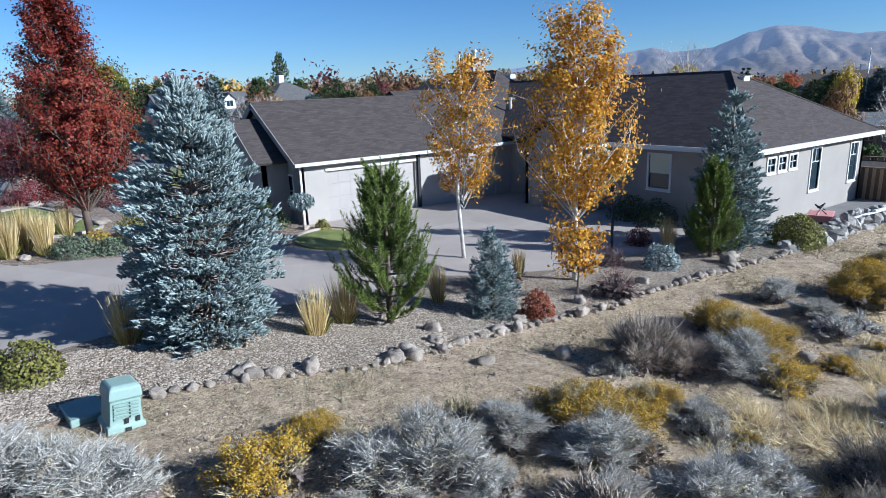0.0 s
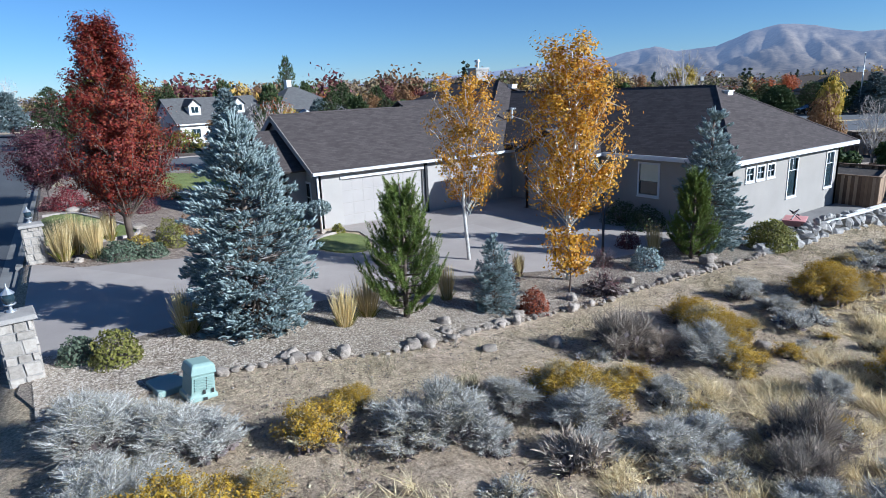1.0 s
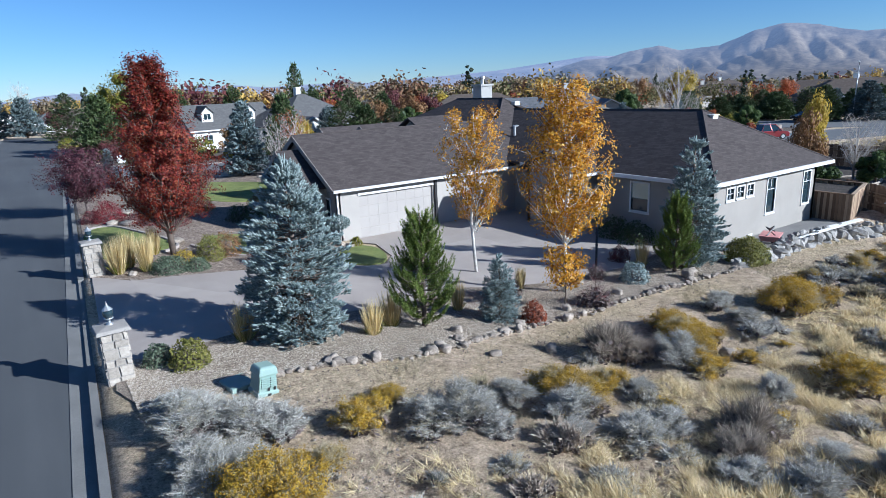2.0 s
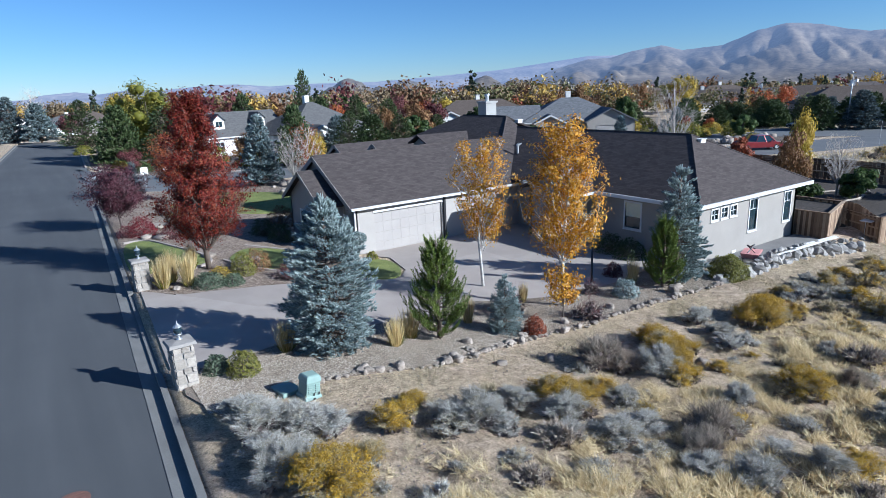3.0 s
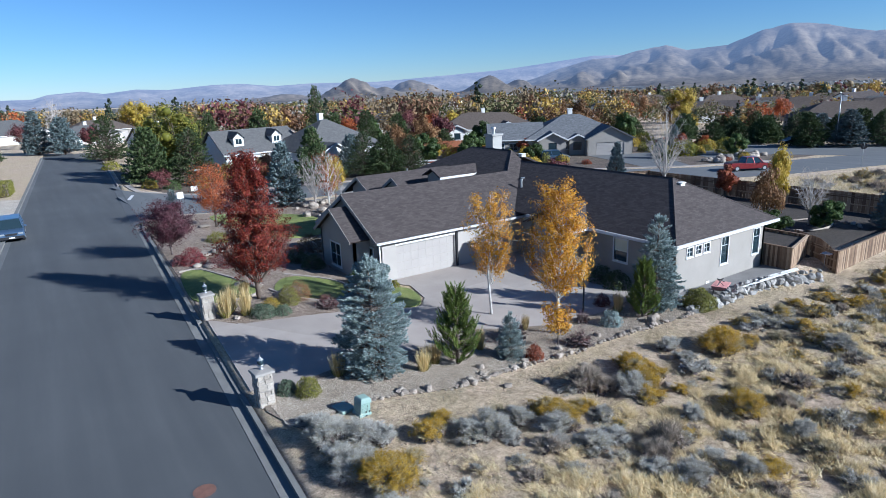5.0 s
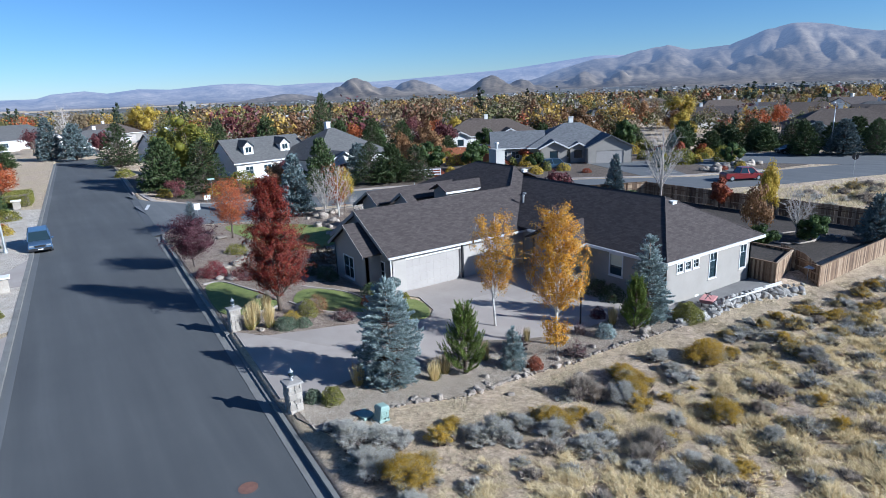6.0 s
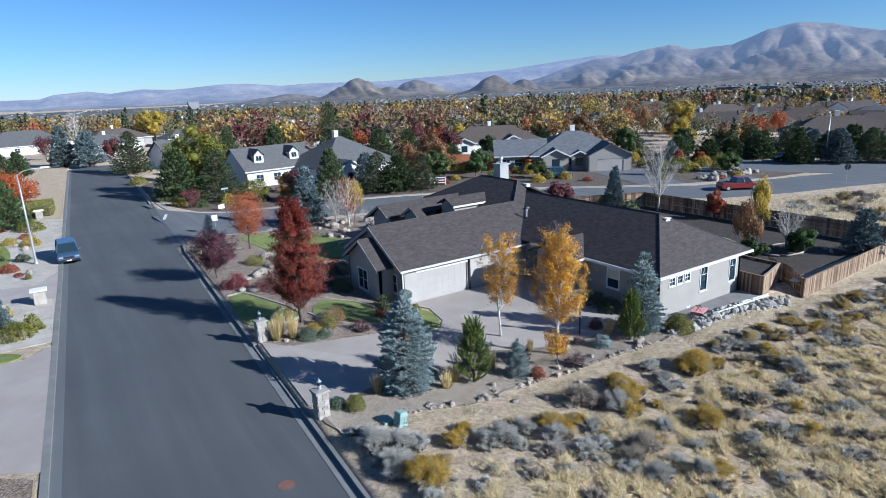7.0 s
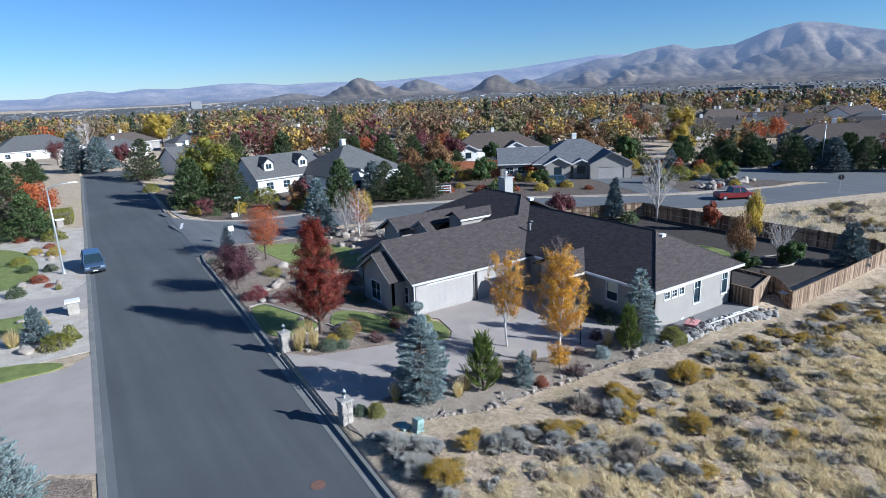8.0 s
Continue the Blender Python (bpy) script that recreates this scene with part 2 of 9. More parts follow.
M = {
    "earth": ground_mat(), "asphalt": asphalt_mat(), "asphalt_pale": asphalt_mat("worn_asphalt", 1.5),
    "concrete": surface("concrete", (0.305, 0.262, 0.232), (0.41, 0.358, 0.318), 0.5, 40, 0.9, 0.15, 0, 0.12),
    "kerb": surface("kerb_concrete", (0.135, 0.13, 0.122), (0.23, 0.225, 0.212), 0.8, 30, 0.9, 0.2),
    "gravel": gravel_mat("river_gravel", [(0.13, 0.10, 0.08), (0.32, 0.26, 0.20), (0.44, 0.37, 0.30), (0.24, 0.195, 0.15)], 36),
    "mulch": gravel_mat("rock_mulch", [(0.15, 0.11, 0.085), (0.31, 0.24, 0.19), (0.46, 0.38, 0.31)], 13),
    "granite": gravel_mat("pale_granite_chip", [(0.58, 0.51, 0.44), (0.74, 0.67, 0.59), (0.66, 0.60, 0.53)], 22),
    "brown_mulch": gravel_mat("brown_garden_mulch", [(0.08, 0.06, 0.045), (0.15, 0.115, 0.09), (0.24, 0.19, 0.15)], 9),
    "valley": surface("valley_floor", (0.045, 0.047, 0.042), (0.13, 0.12, 0.105), 0.012, 0.06, 0.95, 0),
    "dark_mulch": gravel_mat("dark_bark_mulch", [(0.03, 0.024, 0.02), (0.06, 0.047, 0.038), (0.10, 0.08, 0.066)], 11),
    "stucco_pale": surface("pale_grey_stucco", (0.31, 0.305, 0.29), (0.38, 0.37, 0.355), 0.7, 90, 0.9, 0.2),
    "lawn": surface("lawn", (0.105, 0.14, 0.032), (0.255, 0.275, 0.075), 1.4, 70, 0.9, 0.9, 0, 0, 0.04),
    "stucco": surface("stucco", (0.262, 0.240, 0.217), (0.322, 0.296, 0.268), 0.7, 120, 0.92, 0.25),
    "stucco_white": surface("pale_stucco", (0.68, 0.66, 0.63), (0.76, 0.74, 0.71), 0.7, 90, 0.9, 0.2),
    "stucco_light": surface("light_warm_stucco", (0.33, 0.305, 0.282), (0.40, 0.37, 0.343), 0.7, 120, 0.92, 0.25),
    "trim": surface("white_trim", (0.54, 0.535, 0.53), (0.64, 0.635, 0.63), 0.9, 40, 0.5, 0.05),
    "door_paint": surface("door_paint", (0.315, 0.29, 0.272), (0.368, 0.34, 0.318), 0.8, 50, 0.6, 0.06),
    "shingle": shingle_mat("charcoal_shingle", (0.042, 0.035, 0.034), (0.100, 0.084, 0.080)),
    "shingle_grey": shingle_mat("grey_shingle", (0.075, 0.073, 0.074), (0.145, 0.142, 0.14)),
    "shingle_brown": shingle_mat("brown_shingle", (0.07, 0.055, 0.047), (0.14, 0.112, 0.095)),
    "tile_roof": shingle_mat("slate_grey_tile", (0.075, 0.078, 0.085), (0.20, 0.203, 0.213)),
    "dark_metal": surface("dark_metal", (0.025, 0.025, 0.028), (0.05, 0.05, 0.055), 2, 40, 0.45, 0.05, 0.6),
    "steel": surface("galvanised_steel", (0.38, 0.39, 0.40), (0.52, 0.53, 0.54), 2, 30, 0.45, 0.05, 0.7),
    "glass": glass_mat("window_glass", (0.02, 0.035, 0.045)),
    "blind": surface("cream_blind", (0.55, 0.53, 0.40), (0.66, 0.64, 0.50), 2, 40, 0.8, 0.05),
    "wood": streaked_wood("weathered_cedar", (0.07, 0.042, 0.028), (0.20, 0.128, 0.078), (0.38, 0.28, 0.19)),
    "redwood": surface("red_stained_wood", (0.30, 0.10, 0.045), (0.42, 0.16, 0.08), 1.0, 14, 0.8, 0.3),
    "board": surface("white_board", (0.60, 0.59, 0.57), (0.74, 0.73, 0.71), 1.0, 20, 0.7, 0.1),
    "stone": surface("cream_ledge_stone", (0.26, 0.225, 0.19), (0.47, 0.425, 0.37), 2.2, 18, 0.9, 0.7, 0, 0.25, 0.02),
    "mortar": surface("mortar", (0.24, 0.22, 0.20), (0.34, 0.315, 0.29), 3, 40, 0.95, 0.4),
    "rock": surface("field_boulder", (0.20, 0.165, 0.135), (0.47, 0.405, 0.34), 1.6, 12, 0.9, 0.8, 0, 0.35, 0.03),
    "rock_grey": surface("grey_boulder", (0.21, 0.20, 0.185), (0.46, 0.435, 0.405), 1.6, 12, 0.9, 0.8, 0, 0.35, 0.03),
    "green_box": surface("pale_green_fibreglass", (0.20, 0.295, 0.265), (0.27, 0.365, 0.33), 1.5, 40, 0.5, 0.08),
    "ink": surface("black_marks", (0.012, 0.012, 0.012), (0.025, 0.025, 0.025), 2, 30, 0.6, 0),
    "bark": surface("grey_brown_bark", (0.09, 0.065, 0.05), (0.20, 0.155, 0.125), 3, 26, 0.95, 0.7, 0, 0, 0.02),
    "white_bark": surface("white_aspen_bark", (0.38, 0.36, 0.33), (0.74, 0.72, 0.68), 2.2, 9, 0.8, 0.3),
    "pale_bark": surface("pale_bare_twigs", (0.34, 0.30, 0.27), (0.52, 0.47, 0.43), 2, 14, 0.9, 0.3),
    "twig": surface("dark_twigs", (0.10, 0.075, 0.07), (0.19, 0.15, 0.14), 3, 20, 0.95, 0.3),
    "twig_grey": surface("dry_grey_twigs", (0.24, 0.195, 0.165), (0.44, 0.38, 0.33), 3, 20, 0.95, 0.3),
    "rust": surface("rusty_iron", (0.12, 0.06, 0.045), (0.22, 0.11, 0.08), 4, 40, 0.8, 0.4),
    "rubber": surface("tyre_rubber", (0.015, 0.015, 0.016), (0.03, 0.03, 0.031), 4, 40, 0.85, 0.2),
    "pink": surface("faded_pink_paint", (0.52, 0.22, 0.21), (0.62, 0.30, 0.28), 3, 30, 0.6, 0.1),
    "patio": surface("grey_patio_boards", (0.145, 0.138, 0.134), (0.22, 0.212, 0.205), 1, 18, 0.85, 0.3),
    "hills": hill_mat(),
    # blue-grey cast painted into the city's colour in place of distance haze
    "city": leaf_mat("haze_tinted_city_blocks", [(0.10, 0.105, 0.12), (0.15, 0.155, 0.17), (0.22, 0.22, 0.23), (0.48, 0.48, 0.49)], 0, 0.9, 0),
    # foliage
    "blue_spruce": leaf_mat("blue_spruce_needles", [(0.115, 0.152, 0.145), (0.23, 0.285, 0.28), (0.40, 0.465, 0.46)], 0.08, 0.6, 0.12),
    "blue_spruce_dull": leaf_mat("grey_blue_spruce_needles", [(0.075, 0.102, 0.102), (0.14, 0.18, 0.183), (0.23, 0.285, 0.29)], 0.08, 0.6, 0.3),
    "pine": leaf_mat("pine_needles", [(0.055, 0.085, 0.015), (0.145, 0.20, 0.036), (0.30, 0.35, 0.09)], 0.15, 0.5, 0.15),
    "conifer": leaf_mat("dark_conifer_needles", [(0.03, 0.05, 0.018), (0.065, 0.095, 0.032), (0.11, 0.14, 0.055)], 0.1, 0.6, 0.35),
    "aspen": leaf_mat("golden_aspen_leaves", [(0.30, 0.115, 0.008), (0.52, 0.24, 0.014), (0.68, 0.37, 0.03), (0.68, 0.45, 0.12)], 0.35, 0.5, 0.1),
    "maple": leaf_mat("crimson_maple_leaves", [(0.075, 0.008, 0.008), (0.16, 0.018, 0.014), (0.26, 0.042, 0.022), (0.30, 0.10, 0.045)], 0.3, 0.5, 0.1),
    "orange": leaf_mat("orange_red_leaves", [(0.24, 0.04, 0.02), (0.42, 0.11, 0.035), (0.50, 0.19, 0.07)], 0.3, 0.5, 0.2),
    "gold": leaf_mat("yellow_leaves", [(0.28, 0.20, 0.03), (0.50, 0.36, 0.05), (0.60, 0.46, 0.10)], 0.35, 0.5, 0.2),
    "olive": leaf_mat("yellow_green_leaves", [(0.085, 0.10, 0.018), (0.20, 0.195, 0.03), (0.38, 0.325, 0.055)], 0.3, 0.5, 0.3),
    "green": leaf_mat("green_leaves", [(0.03, 0.055, 0.015), (0.07, 0.11, 0.03), (0.12, 0.16, 0.05)], 0.3, 0.5, 0.3),
    "rusty": leaf_mat("russet_leaves", [(0.15, 0.075, 0.035), (0.27, 0.14, 0.06), (0.38, 0.235, 0.11)], 0.25, 0.6, 0.35),
    "maroon": leaf_mat("dark_maroon_leaves", [(0.07, 0.02, 0.026), (0.15, 0.045, 0.05), (0.23, 0.09, 0.08)], 0.2, 0.5, 0.25),
    "plum": leaf_mat("purple_plum_leaves", [(0.04, 0.014, 0.02), (0.085, 0.028, 0.038), (0.15, 0.058, 0.07)], 0.2, 0.5, 0.2),
    "barberry": leaf_mat("red_barberry_leaves", [(0.15, 0.035, 0.02), (0.30, 0.075, 0.035), (0.38, 0.13, 0.06)], 0.25, 0.5, 0.2),
    "crimson": leaf_mat("crimson_barberry_leaves", [(0.09, 0.010, 0.016), (0.19, 0.022, 0.03), (0.28, 0.05, 0.055)], 0.2, 0.5, 0.15),
    "sage": leaf_mat("grey_sage_leaves", [(0.24, 0.225, 0.19), (0.47, 0.45, 0.405), (0.72, 0.705, 0.665)], 0.15, 0.7, 0.25),
    "sage_pale": leaf_mat("dry_seed_heads", [(0.30, 0.25, 0.14), (0.45, 0.385, 0.25), (0.56, 0.49, 0.34)], 0.2, 0.7, 0.2),
    "rabbit": leaf_mat("yellow_rabbitbrush_flowers", [(0.30, 0.17, 0.012), (0.47, 0.295, 0.025), (0.58, 0.41, 0.07)], 0.2, 0.6, 0.15),
    "twig_leaf": leaf_mat("dry_brown_twigs", [(0.24, 0.195, 0.155), (0.40, 0.335, 0.27), (0.56, 0.485, 0.405)], 0.1, 0.8, 0.25),
    "straw": leaf_mat("straw_grass", [(0.30, 0.23, 0.12), (0.47, 0.38, 0.22), (0.60, 0.51, 0.33)], 0.3, 0.6, 0.15),
    "straw_gold": leaf_mat("golden_grass", [(0.46, 0.34, 0.13), (0.68, 0.54, 0.27), (0.82, 0.70, 0.44)], 0.3, 0.6, 0.15),
    "cheat": leaf_mat("dry_field_grass", [(0.42, 0.325, 0.175), (0.68, 0.56, 0.335), (0.88, 0.77, 0.53)], 0.3, 0.7, 0.1),
    # distant woods: muting by hazy distance is painted into these leaf tones
    "wood_tan": leaf_mat("haze_muted_tan_leaves", [(0.15, 0.11, 0.065), (0.21, 0.155, 0.09), (0.27, 0.21, 0.125)], 0.2, 0.7, 0),
    "wood_olive": leaf_mat("haze_muted_olive_leaves", [(0.08, 0.082, 0.032), (0.125, 0.12, 0.05), (0.18, 0.165, 0.07)], 0.2, 0.7, 0),
    "wood_green": leaf_mat("haze_muted_green_needles", [(0.022, 0.034, 0.02), (0.038, 0.052, 0.03), (0.058, 0.072, 0.042)], 0.1, 0.7, 0),
    "wood_gold": leaf_mat("haze_muted_golden_leaves", [(0.30, 0.19, 0.045), (0.42, 0.275, 0.065), (0.50, 0.36, 0.11)], 0.2, 0.7, 0),
    "wood_rust": leaf_mat("haze_muted_russet_leaves", [(0.14, 0.075, 0.04), (0.19, 0.10, 0.055), (0.25, 0.15, 0.08)], 0.2, 0.7, 0),
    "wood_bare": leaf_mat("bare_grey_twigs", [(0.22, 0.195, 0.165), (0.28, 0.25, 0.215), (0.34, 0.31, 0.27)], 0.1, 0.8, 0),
    "shrub": leaf_mat("olive_shrub_leaves", [(0.085, 0.09, 0.017), (0.19, 0.185, 0.04), (0.31, 0.285, 0.08)], 0.2, 0.6, 0.2),
    "juniper": leaf_mat("grey_green_juniper", [(0.06, 0.085, 0.05), (0.12, 0.155, 0.10), (0.19, 0.225, 0.155)], 0.15, 0.6, 0.2),
}


# ---- mesh helpers ----
def mesh_np(name, V, F, material, smooth_faces=False):
    """A mesh from arrays of points and of equal-sided faces."""
    V, F = np.asarray(V, np.float32), np.asarray(F, np.int32)
    me = bpy.data.meshes.new(name)
    n, k = F.shape
    me.vertices.add(len(V))
    me.vertices.foreach_set("co", V.ravel())
    me.loops.add(n * k)
    me.loops.foreach_set("vertex_index", F.ravel())
    me.polygons.add(n)
    me.polygons.foreach_set("loop_start", np.arange(0, n * k, k, dtype=np.int32))
    if smooth_faces:
        me.polygons.foreach_set("use_smooth", np.ones(n, bool))
    me.update(calc_edges=True)
    me.validate()
    me.materials.append(material)
    return me


def mesh_list(name, pieces, material, smooth_faces=False):
    """One mesh from pieces (points, faces); faces may have any number of sides."""
    V, F = [], []
    for v, f in pieces:
        o = len(V)
        V += [tuple(p) for p in v]
        F += [tuple(o + i for i in q) for q in f]
    me = bpy.data.meshes.new(name)
    me.from_pydata(V, [], F)
    bm = bmesh.new()
    bm.from_mesh(me)
    bmesh.ops.recalc_face_normals(bm, faces=bm.faces)
    if smooth_faces:
        for f in bm.faces:
            f.smooth = True
    bm.to_mesh(me)
    bm.free()
    me.materials.append(material)
    return me


def thing(name, place, label, category, group="", kind="", turn=0.0):
    ob = new(name)
    ob.empty_display_size = 0.2
    ob.matrix_basis = pose(*place, 0, 0, turn)
    return tagged(ob, label, category, group, kind)


def part(name, data, parent, label="", kind="", at=None):
    ob = new(name, data)
    ob.parent = parent
    if at is not None:
        ob.matrix_basis = at
    return tagged(ob, label, kind=kind)


def box(lo, hi):
    (a, b, c), (d, e, f) = lo, hi
    return [(a, b, c), (d, b, c), (d, e, c), (a, e, c), (a, b, f), (d, b, f), (d, e, f), (a, e, f)], \
        [(0, 3, 2, 1), (4, 5, 6, 7), (0, 1, 5, 4), (1, 2, 6, 5), (2, 3, 7, 6), (3, 0, 4, 7)]


def prism(poly, z0, z1):
    """Upright prism over a plan polygon."""
    n = len(poly)
    return [(x, y, z0) for x, y in poly] + [(x, y, z1) for x, y in poly], \
        [tuple(range(n)), tuple(range(n, 2 * n))] + [(i, (i + 1) % n, n + (i + 1) % n, n + i) for i in range(n)]


def slab(poly, thick):
    """A plate of that thickness below a plane polygon in space."""
    n = len(poly)
    nrm = (Vector(poly[1]) - Vector(poly[0])).cross(Vector(poly[2]) - Vector(poly[0])).normalized()
    if nrm.z < 0:
        nrm = -nrm
    low = [tuple(Vector(p) - nrm * thick) for p in poly]
    return list(map(tuple, poly)) + low, [tuple(range(n)), tuple(range(2 * n - 1, n - 1, -1))] + [(i, (i + 1) % n, n + (i + 1) % n, n + i) for i in range(n)]


def bevelled(me, width, segments=1):
    bm = bmesh.new()
    bm.from_mesh(me)
    bmesh.ops.bevel(bm, geom=list(bm.edges), offset=width, segments=segments, affect="EDGES", profile=0.6)
    bm.to_mesh(me)
    bm.free()
    return me


def tube(points, radii, sides=8):
    """A round bar along points."""
    V, F = [], []
    pts = [Vector(p) for p in points]
    for i, p in enumerate(pts):
        d = (pts[min(i + 1, len(pts) - 1)] - pts[max(i - 1, 0)]).normalized()
        a = d.orthogonal().normalized() if abs(d.z) < 0.95 else Vector((1, 0, 0))
        a = (a - d * a.dot(d)).normalized()
        b = d.cross(a)
        for k in range(sides):
            w = 2 * math.pi * k / sides
            V.append(tuple(p + (a * math.cos(w) + b * math.sin(w)) * radii[i]))
    for i in range(len(pts) - 1):
        for k in range(sides):
            F.append((i * sides + k, i * sides + (k + 1) % sides, (i + 1) * sides + (k + 1) % sides, (i + 1) * sides + k))
    F += [tuple(range(sides)), tuple(range((len(pts) - 1) * sides, len(pts) * sides))]
    return V, F


def moved(piece, m):
    return [tuple(m @ Vector(p)) for p in piece[0]], piece[1]


# ---- the lie of the land ----
def smooth(a, b, v):
    s = np.clip((np.asarray(v, float) - a) / (b - a), 0, 1)
    return s * s * (3 - 2 * s)


def kerb_x(y):
    """The back of the kerb along the east side of the road."""
    return -0.3 + 0.057 * np.clip(y, -120, 150)


ROAD_W = 10.45


def ground_z(x, y):
    x, y = np.asarray(x, float), np.asarray(y, float)
    z = -1.2 * smooth(2, 14, x)
    z = z - 0.45 * smooth(25, 34, x) * smooth(-1.6, -3.4, y) * smooth(-22, -10, y)
    z = z - 0.25 * smooth(-1, -12, y) * smooth(10, 20, x) * smooth(-40, -20, y)
    d = np.hypot(x, y)
    return z - 0.017 * np.clip(d - 160, 0, 1900)


def gz(x, y):
    return float(ground_z(x, y))


# ---- ground, one sheet to the horizon ----
def build_ground():
    def spread(lo, hi, step, far, n):
        out = hi + (far - hi) * (np.linspace(0, 1, n + 1)[1:] ** 3)
        return list(out)
    u = list(np.arange(-24, -10.6, 1.2)) + [-10.46, -10.44] + list(np.arange(-9, -0.5, 1.7)) + [-0.01, 0.01] + list(np.arange(0.5, 62, 0.5))
    u = [-v for v in reversed(spread(0, 24, 1, 4700, 26))] + u + spread(0, 62, 1, 4700, 30)
    y = list(np.arange(-34, 26, 0.5)) + list(np.arange(26, 160, 2.0))
    y = [-v for v in reversed(spread(0, 34, 1, 4700, 20))] + y + spread(0, 160, 1, 4700, 30)
    u, y = np.array(sorted(u)), np.array(sorted(y))
    U, Y = np.meshgrid(u, y)
    fade = smooth(400, 150, np.abs(U)) * smooth(500, 150, np.abs(Y))
    X = U + kerb_x(Y) * fade
    Z = ground_z(X, Y)
    rough = smooth(-2.6, -4.5, Y) * smooth(0.4, 1.5, U) * smooth(70, 50, U) * smooth(-50, -30, Y)
    hum = 0.09 * np.sin(1.3 * X + 0.4 * Y) * np.sin(0.9 * Y - 0.35 * X) + 0.06 * np.sin(2.7 * X - 1.7 * Y + 1) + 0.04 * np.sin(4.9 * X + 3.3 * Y)
    Z = Z + rough * hum
    Z = np.where((U > -10.45) & (U < 0) & (Y < 260) & (Y > -160), Z - 0.35, Z)
    n, m = U.shape
    idx = np.arange(n * m).reshape(n, m)
    F = np.stack([idx[:-1, :-1], idx[:-1, 1:], idx[1:, 1:], idx[1:, :-1]], -1).reshape(-1, 4)
    me = mesh_np("ground", np.stack([X, Y, Z], -1).reshape(-1, 3), F, M["earth"], True)
    tagged(new("ground", me), "dry brown earth with straw-coloured dead grass", "ground", kind="structure")


build_ground()


def ribbon(name, path, lo, hi, z, material, label, category, height=0.0, step=2.0):
    """A strip beside a path in plan, from lo to hi metres to its right, z above the land, with a down-turned edge."""
    P = [Vector((*p, 0)) for p in path]
    pts = []
    for a, b in zip(P, P[1:]):
        k = max(1, int((b - a).length / step))
        pts += [a.lerp(b, i / k) for i in range(k)]
    pts.append(P[-1])
    V, F = [], []
    for i, p in enumerate(pts):
        d = (pts[min(i + 1, len(pts) - 1)] - pts[max(i - 1, 0)]).normalized()
        s = Vector((d.y, -d.x, 0))
        for off, dz in ((lo, -0.4), (lo, 0), (hi, 0), (hi, -0.4)):
            q = p + s * off
            V.append((q.x, q.y, gz(q.x, q.y) + z + dz))
    for i in range(len(pts) - 1):
        for k in range(3):
            F.append((4 * i + k, 4 * i + k + 1, 4 * i + 5 + k, 4 * i + 4 + k))
    F += [(0, 1, 2, 3), (4 * len(pts) - 4, 4 * len(pts) - 1, 4 * len(pts) - 2, 4 * len(pts) - 3)]
    return tagged(new(name, mesh_list(name, [(V, F)], material)), label, category, kind="structure")


# main road: east kerb line runs along kerb_x
MAIN = [(float(kerb_x(y)), y) for y in range(-60, 131, 5)]
ribbon("road", MAIN, -ROAD_W + 0.55, -0.55, -0.14, M["asphalt"], "dark grey asphalt residential street with faint tyre marks", "road")
ribbon("gutter_east", [p for p in MAIN if p[1] <= 40], -0.56, -0.14, -0.125, M["kerb"], "pale concrete street gutter", "gutter")
ribbon("kerb_east", [p for p in MAIN if p[1] <= 0] + [(float(kerb_x(1.4)), 1.4)], -0.15, 0.02, 0.03, M["kerb"], "pale concrete kerb along the road", "kerb")
ribbon("kerb_east_north", [(float(kerb_x(y)), y) for y in (10.3, 16, 22, 28, 34)] + [(1.75, 37), (2.1, 39.5), (3.0, 41.8), (4.6, 43.2), (7, 44.0), (12, 45.4), (18, 46.4)],
       -0.15, 0.05, 0.04, M["kerb"], "pale concrete kerb curving round the street corner", "kerb")
ribbon("gutter_corner", [(1.75, 37), (2.1, 39.5), (3.0, 41.8), (4.6, 43.2), (7, 44.0), (12, 45.4), (18, 46.4)], -0.56, -0.14, -0.115, M["kerb"], "pale concrete street gutter at the corner", "gutter")
ribbon("apron_east", [(float(kerb_x(y)), y) for y in (1.3, 4, 7, 10.4)], -0.15, 0.25, -0.06, M["kerb"], "pale concrete driveway apron at the gutter", "apron")
ribbon("gutter_west", [(x - ROAD_W, y) for x, y in MAIN], 0.14, 0.56, -0.125, M["asphalt_pale"], "grey worn street gutter", "gutter")
ribbon("kerb_west", [(x - ROAD_W, y) for x, y in MAIN], -0.16, 0.15, 0.05, M["kerb"], "pale rolled concrete kerb along the road", "kerb")
# side street, bending away to the south-east, and the street that it meets
SIDE = [(2.5, 54), (8, 54.3), (16, 54), (24, 52.2), (32, 49.6), (42, 44.5), (52, 38), (60, 31.5), (68, 25), (76, 21.5), (86, 18.5), (98, 14), (120, 4)]
ribbon("side_street", SIDE, -5.2, 4.6, 0.03, M["asphalt_pale"], "worn grey asphalt side street", "road")
NORTH = [p for p in MAIN if p[1] >= 70]
ribbon("gutter_east_north", [(float(kerb_x(67)), 67)] + NORTH, -0.56, -0.14, -0.125, M["asphalt_pale"], "grey worn street gutter", "gutter")
ribbon("kerb_east_far", NORTH, -0.15, 0.05, 0.05, M["concrete"], "pale concrete kerb along the road", "kerb")
